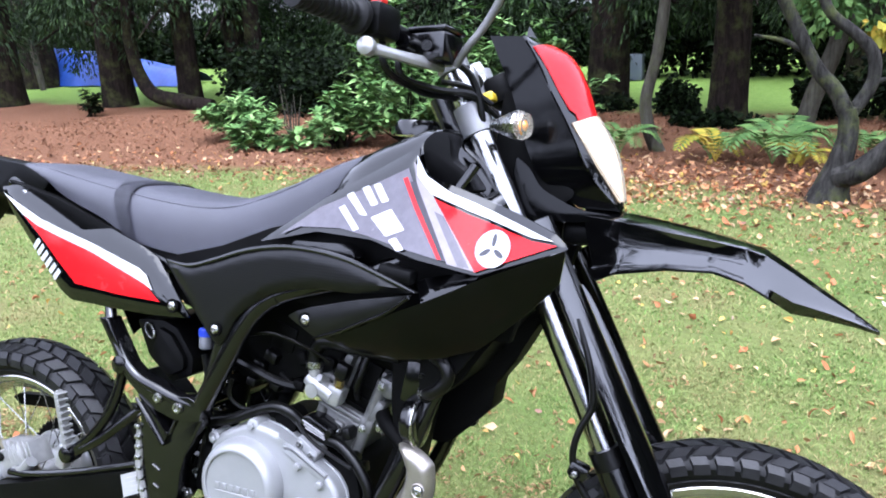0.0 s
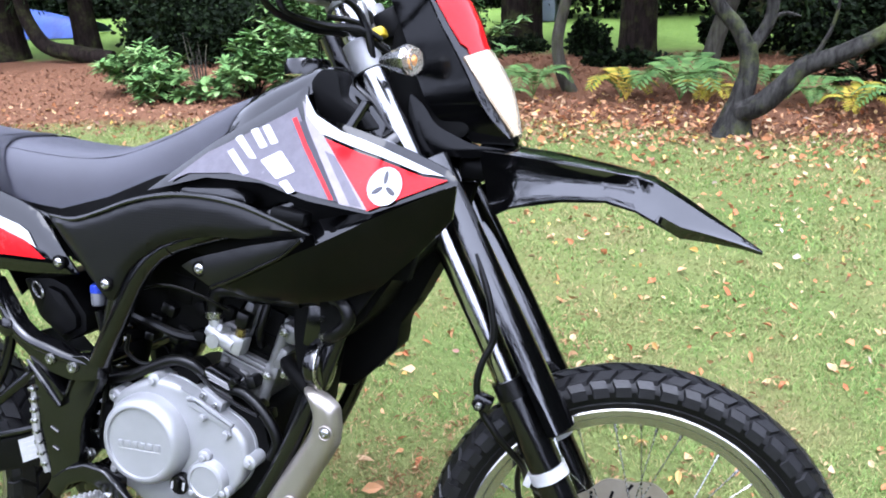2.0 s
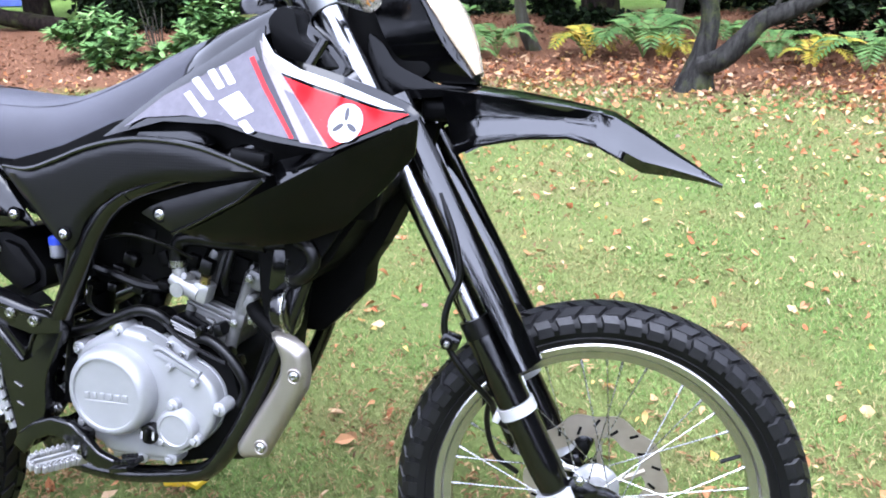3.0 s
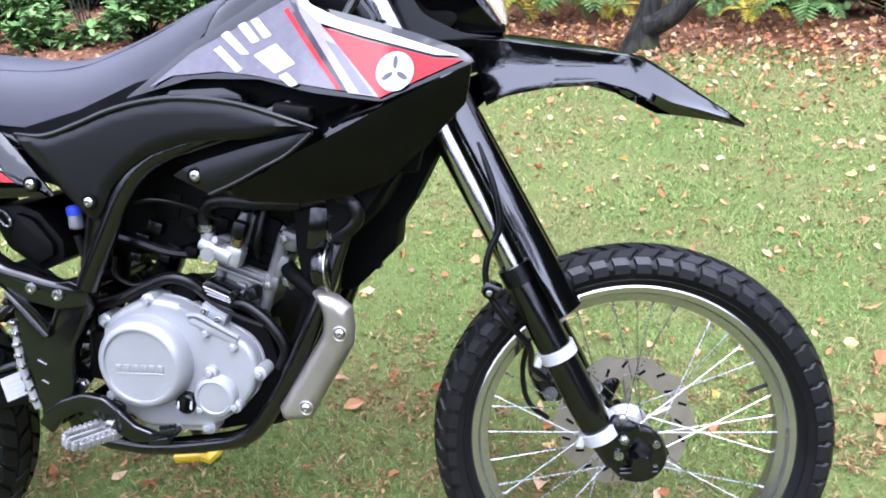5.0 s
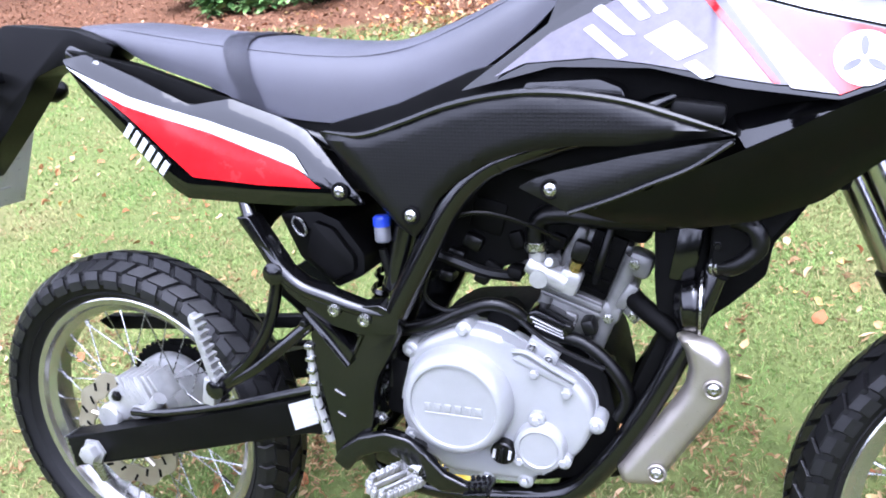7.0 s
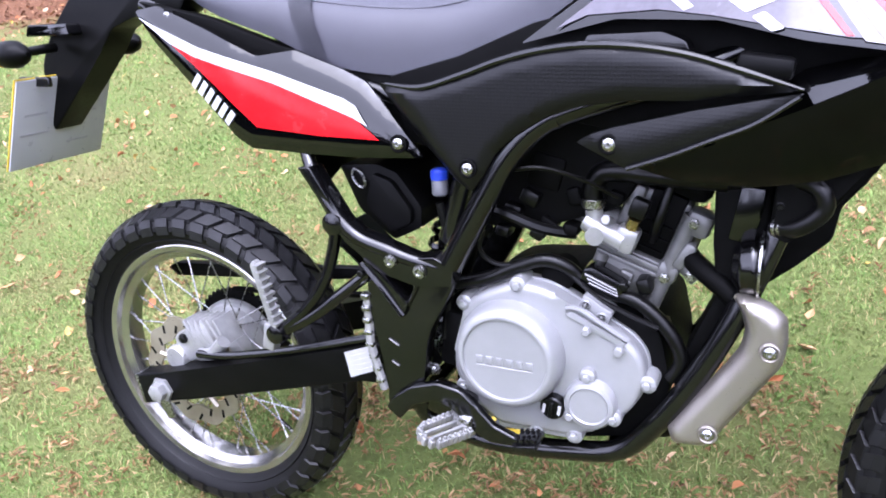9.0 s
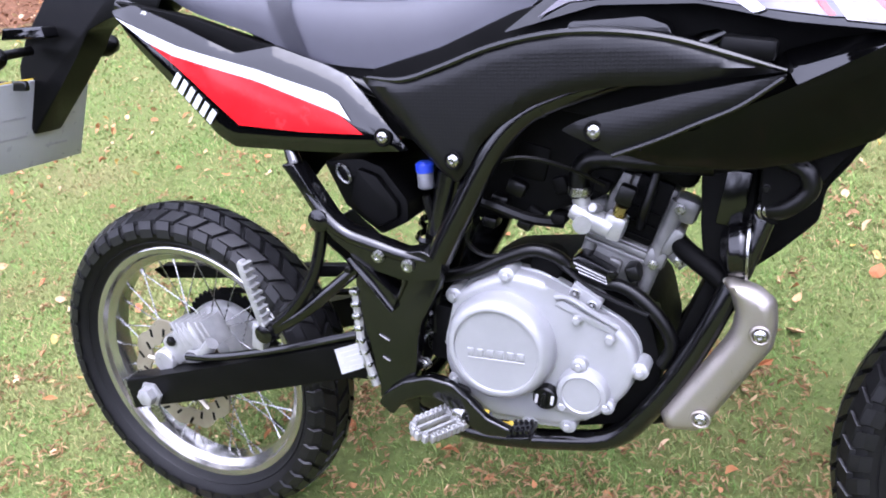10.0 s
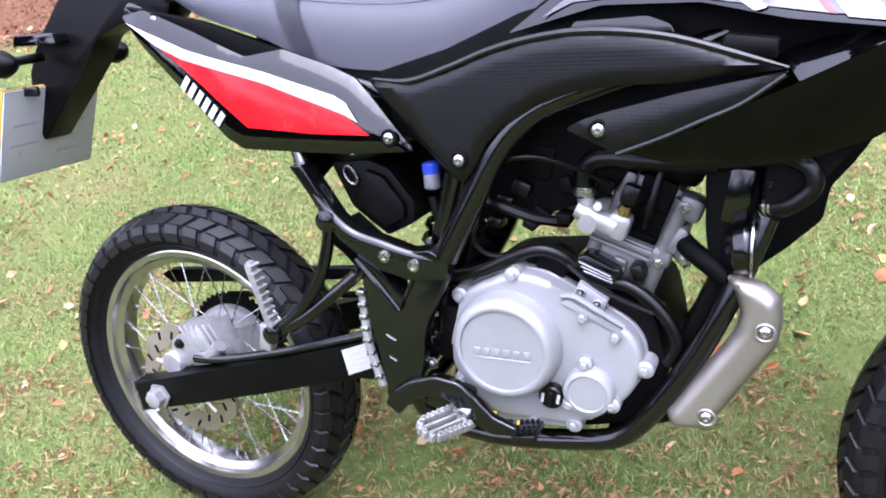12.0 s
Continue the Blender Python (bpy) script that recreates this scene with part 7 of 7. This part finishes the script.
tube([along(0.062, -0.055, 0.062), along(0.085, -0.06, 0.052)], [0.013, 0.012], 14, bm=bm)
part("cylinder_head", bm, DULLCAST, engine, "dull grey cylinder head")
# near-black block in place of the shaded void between the head's posts
part("head_void", cyl_box((0.046, 0.016, 0.092), (0.010, -0.046, 0.096), 0.004), INNER, engine)
for k in range(3):
    part("cooling_fin", cyl_box((0.040, 0.010, 0.003), (0.010, -0.054, 0.062 + 0.018 * k), 0.001), INNER, engine)
part("valve_cover", cyl_box((0.105, 0.11, 0.05), (0.004, 0, 0.165), 0.014), INNER, engine)
part("plug_lead", tube([along(0.012, -0.058, 0.075), along(0.010, -0.075, 0.10), along(0.006, -0.070, 0.16)], [0.006, 0.007, 0.006], 10), HOSE, engine)
for dx, dz in ((0.050, 0.123), (0.046, 0.040), (-0.040, 0.012), (0.004, 0.012), (0.074, 0.057)):
    p = along(dx, 0, dz)
    bolt(p[0], -0.076, p[2], engine, 0.006, 0.005)
# throttle body and coolant housing, bare alloy
thr = new("throttle_body")
thr.parent = bike
tb = tube([(0.722, -0.045, 0.693), (0.750, -0.05, 0.690), (0.79, -0.04, 0.675)], [0.019, 0.019, 0.018], 18)
part("barrel", tb, DULLCAST, thr, "grey alloy throttle body")
bm = tube([(0.757, -0.080, 0.684), (0.772, -0.083, 0.676), (0.806, -0.083, 0.661)], [0.0135, 0.0155, 0.0165], 16)
cyl_box((0.030, 0.032, 0.036), (-0.018, -0.080, 0.072), 0.008, bm)
tube([(0.766, -0.08, 0.703), (0.769, -0.08, 0.676)], 0.0115, 14, bm=bm)
tube([(0.786, -0.098, 0.692), (0.790, -0.08, 0.685)], 0.006, 10, bm=bm)
tube([(0.772, -0.100, 0.668), (0.772, -0.08, 0.668)], 0.0125, 16, bm=bm)
part("thermostat_housing", bm, ALLOY, thr, "bare alloy thermostat housing")
part("sensor", tube([(0.817, -0.086, 0.680), (0.822, -0.09, 0.694)], [0.009, 0.0085], 8), BRASS, thr, "brass temperature sensor")
part("connector", box((0.022, 0.02, 0.026), pose(0.827, -0.09, 0.708, 0, 20, 0), 0.004), HOSE, thr)
part("clamp", lathe([(0.0148, -0.006), (0.0160, -0.005), (0.0160, 0.005), (0.0148, 0.006)], (0.765, -0.078, 0.708), 20, axis="z"), STEEL, thr, "steel hose clamp")
part("coolant_hose", tube([(0.766, -0.078, 0.700), (0.764, -0.078, 0.728), (0.775, -0.078, 0.747), (0.80, -0.08, 0.752), (0.85, -0.085, 0.750), (0.93, -0.085, 0.748)], 0.0135, 14), HOSE, thr, "black rubber coolant hose")
part("intake_boot", tube([(0.66, -0.03, 0.715), (0.69, -0.035, 0.705), (0.72, -0.04, 0.694)], [0.030, 0.025, 0.024], 16), HOSE, thr)
for x, z, sx, sz, a in ((0.735, 0.668, 0.022, 0.016, 10), (0.74, 0.715, 0.018, 0.024, -15), (0.705, 0.675, 0.024, 0.014, 30), (0.795, 0.716, 0.020, 0.018, 20)):
    part("throttle_linkage", box((sx, 0.03, sz), pose(x, -0.07, z, 0, a, 0), 0.004), INNER, thr)
# hoses and harness over the case
part("breather_hose", tube([(0.560, -0.11, 0.580), (0.628, -0.115, 0.600), (0.664, -0.11, 0.617), (0.709, -0.105, 0.631), (0.738, -0.10, 0.622), (0.752, -0.095, 0.608), (0.790, -0.092, 0.590), (0.827, -0.095, 0.584), (0.871, -0.10, 0.550), (0.889, -0.10, 0.511), (0.878, -0.10, 0.480)], 0.0095, 10), HOSE, engine)
part("cable", tube([(0.625, -0.12, 0.67), (0.620, -0.12, 0.64), (0.640, -0.115, 0.622), (0.70, -0.11, 0.632)], 0.0035, 8), HOSE, engine)
part("cable", tube([(0.735, -0.10, 0.62), (0.78, -0.11, 0.588), (0.82, -0.11, 0.57), (0.86, -0.11, 0.555)], 0.0035, 8), HOSE, engine)
part("round_sensor", lathe([(0.02, -0.098), (0.0225, -0.096), (0.0225, -0.06)], (0.722, 0, 0.605), 22), INNER, engine)
for x, z, s in ((0.845, 0.56, 0.02), (0.862, 0.545, 0.018), (0.835, 0.60, 0.022), (0.68, 0.71, 0.026), (0.655, 0.69, 0.024), (0.69, 0.66, 0.02), (0.64, 0.66, 0.02)):
    part("connector", box((s, 0.03, s * 0.8), pose(x, -0.075, z, 0, 30 * (x * 10 % 3), 0), 0.004), HOSE, engine)
part("ignition_coil", box((0.05, 0.04, 0.05), pose(0.70, -0.06, 0.745, 0, 15, 0), 0.008), INNER, bike)
part("rear_hose", tube([(0.60, -0.09, 0.70), (0.65, -0.1, 0.69), (0.70, -0.09, 0.67), (0.74, -0.07, 0.66)], 0.008, 8), HOSE, bike)
part("wire", tube([(0.62, -0.125, 0.74), (0.70, -0.12, 0.76), (0.76, -0.11, 0.745), (0.80, -0.09, 0.72)], 0.003, 6), HOSE, bike)

# -- exhaust --
exhaust = new("exhaust")
exhaust.parent = bike
part("header_pipe", tube([(0.868, -0.02, 0.650), (0.895, -0.07, 0.636), (0.945, -0.095, 0.606), (0.978, -0.10, 0.575), (0.982, -0.10, 0.53), (0.94, -0.10, 0.46), (0.90, -0.095, 0.42), (0.84, -0.05, 0.37), (0.60, 0.02, 0.36)], 0.0135, 14), INNER, exhaust, "blackened header pipe")
SHIELD_LINE = [(0.946, 0.616), (0.962, 0.621), (0.990, 0.611), (1.010, 0.594), (1.013, 0.562), (1.009, 0.532), (0.930, 0.403), (0.886, 0.398), (0.878, 0.422), (0.945, 0.524), (0.960, 0.550), (0.964, 0.575), (0.957, 0.598)]
sh = part("heat_shield", shell(SHIELD_LINE, lambda x, z: -0.118, 0.003, 0.007, 0.018, 0.013, 0.006, -1), SHIELD, exhaust, "brushed bronze-grey exhaust heat shield", 50)
screw(0.994, -0.140, 0.556, sh, 0.008, SHIELD)
screw(0.931, -0.140, 0.431, sh, 0.008, SHIELD)
part("exhaust_flange", box((0.016, 0.05, 0.04), pose(0.882, -0.05, 0.642, 0, 30, 0), 0.006), DULLCAST, exhaust)

# -- radiator, guard, horn --
rad = new("radiator")
rad.parent = bike
bm = prism([(0.98, 0.875), (1.14, 0.875), (1.131, 0.815), (1.117, 0.792), (1.087, 0.737), (1.058, 0.696), (1.052, 0.652), (1.030, 0.632), (1.013, 0.614), (0.974, 0.578), (0.935, 0.580), (0.935, 0.700)], 0.015, 0.080, 0.006, 0.008)
part("core", bm, INNER, rad, "black radiator")
part("guard", prism([(1.05, 0.860), (1.145, 0.855), (1.112, 0.828), (1.080, 0.792), (1.044, 0.744), (1.000, 0.690), (0.985, 0.700), (0.985, 0.780)], -0.135, -0.128, 0.003, 0.008), INNER, rad, "black plastic radiator guard")
part("side_duct", prism([(0.99, 0.87), (1.13, 0.865), (1.105, 0.815), (1.075, 0.775), (1.045, 0.730), (1.00, 0.690), (0.98, 0.70)], -0.110, 0.015, 0.006, 0.008), INNER, rad)
for x, z in ((1.010, 0.620), (0.968, 0.588)):
    part("guard_lug", lathe([(0.010, 0.036), (0.010, 0.048), (0.005, 0.048), (0.005, 0.036)], (x, 0, z), 14, closed=True), HOSE, rad)
horn = part("horn", tube([(0.942, -0.095, 0.648), (0.952, -0.095, 0.648), (0.974, -0.095, 0.650), (0.978, -0.095, 0.650)], [0.020, 0.036, 0.040, 0.034], 28), SATIN, bike, "round black horn")
part("horn_ring", tube([(0.973, -0.095, 0.650), (0.9755, -0.095, 0.650)], 0.0425, 28), STEEL, horn, "thin bright steel rim")
part("bracket", box((0.03, 0.01, 0.07), pose(0.955, -0.09, 0.710, 0, 10, 0), 0.003), SATIN, horn)
part("radiator_hose", tube([(0.93, -0.085, 0.748), (0.985, -0.115, 0.762), (1.028, -0.139, 0.758), (1.034, -0.140, 0.738), (1.010, -0.136, 0.712), (0.985, -0.12, 0.705)], 0.0105, 12), HOSE, rad, "black radiator hose")
part("hose_clamp", tube([(0.988, -0.122, 0.706), (0.996, -0.127, 0.708)], 0.0118, 16), STEEL, rad)
for x, z in ((0.990, 0.735), (1.010, 0.775)):
    part("bolt", hex_bolt(bmesh.new(), x, -0.134, z, 0.004, 0.005), HOSE, rad)
part("side_tank", prism([(0.915, 0.78), (0.918, 0.67), (0.925, 0.60), (0.885, 0.50), (0.92, 0.47), (0.96, 0.57), (0.98, 0.70), (0.98, 0.78)], -0.09, -0.02, 0.008, 0.01), INNER, bike)
part("under_tank", prism([(0.80, 0.86), (1.12, 0.90), (1.14, 0.85), (1.06, 0.77), (0.90, 0.76), (0.82, 0.78)], -0.12, 0.12, 0.01, 0.02), INNER, bike)

# -- rider's foot peg and brake pedal --
peg = new("foot_peg")
peg.parent = bike
bm = bmesh.new()
outline = [(0.0, -0.026), (0.0, 0.026), (-0.075, 0.024), (-0.088, 0.012), (-0.088, -0.012), (-0.075, -0.024)]
for a, b in zip(outline, outline[1:] + outline[:1]):
    n = max(1, int(math.dist(a, b) / 0.0105))
    for k in range(n):
        u = (k + 0.5) / n
        x, y = a[0] + (b[0] - a[0]) * u, a[1] + (b[1] - a[1]) * u
        box((0.010, 0.010, 0.016), Matrix.Translation((x, y, 0)), 0.002, bm)
        box((0.005, 0.005, 0.006), Matrix.Translation((x, y, 0.010)), 0.001, bm)
for y in (-0.008, 0.008):
    box((0.08, 0.006, 0.012), Matrix.Translation((-0.04, y, -0.001)), 0.002, bm)
box((0.03, 0.04, 0.03), Matrix.Translation((0.006, 0, -0.005)), 0.005, bm)
bmesh.ops.transform(bm, matrix=pose(0.603, -0.166, 0.392, 0, 0, 62) @ pose(0, 0, 0, 14, 4, 0) @ Matrix.Scale(0.80, 4), verts=bm.verts)
part("platform", bm, ALLOY, peg, "toothed bare-alloy foot peg")
part("pivot_bolt", tube([(0.603, -0.165, 0.404), (0.622, -0.172, 0.402)], 0.010, 12), STEEL, peg)
part("peg_mount", box((0.07, 0.03, 0.05), pose(0.575, -0.135, 0.405, 0, 15, 0), 0.008), SATIN, peg)
pedal = new("brake_pedal")
pedal.parent = bike
bm = prism([(0.482, 0.398), (0.496, 0.419), (0.527, 0.441), (0.567, 0.454), (0.602, 0.449), (0.628, 0.428), (0.652, 0.403), (0.690, 0.389), (0.690, 0.377), (0.646, 0.374), (0.613, 0.395), (0.588, 0.418), (0.561, 0.423), (0.528, 0.410), (0.504, 0.381)], -0.174, -0.160, 0.004, 0.006, segments=3)
part("arm", bm, SATIN, pedal)
bm = box((0.035, 0.045, 0.010), pose(0.702, -0.168, 0.386, 0, -12, 0), 0.002)
for k in range(4):
    for j in range(2):
        box((0.005, 0.006, 0.007), pose(0.690 + 0.008 * k, -0.183 + 0.025 * j, 0.394 + 0.0015 * k, 0, -12, 0), 0.001, bm)
part("pad", bm, SATIN, pedal, "toothed steel pedal pad")
part("spring", tube([(0.56, -0.14, 0.43), (0.575, -0.14, 0.40), (0.58, -0.14, 0.375)], 0.006, 8), STEEL, pedal)
for x, z in ((0.545, 0.53), (0.535, 0.49), (0.548, 0.455)):
    part("bolt", hex_bolt(bmesh.new(), x, -0.135, z, 0.008, 0.008), STEEL, bike)
part("chain_roller_block", box((0.04, 0.05, 0.09), pose(0.575, -0.10, 0.50, 0, 10, 0), 0.01), INNER, bike)

# yellow block that lies in the grass under the machine
bm = box((0.085, 0.05, 0.022), pose(0.475, 0.315, 0.016, 0, 3, 12), 0.006)
box((0.035, 0.045, 0.016), pose(0.52, 0.31, 0.020, 4, 2, -20), 0.004, bm)
tagged(part("plastic_block", bm, YELLOW), "small yellow plastic block lying in the grass", "block")
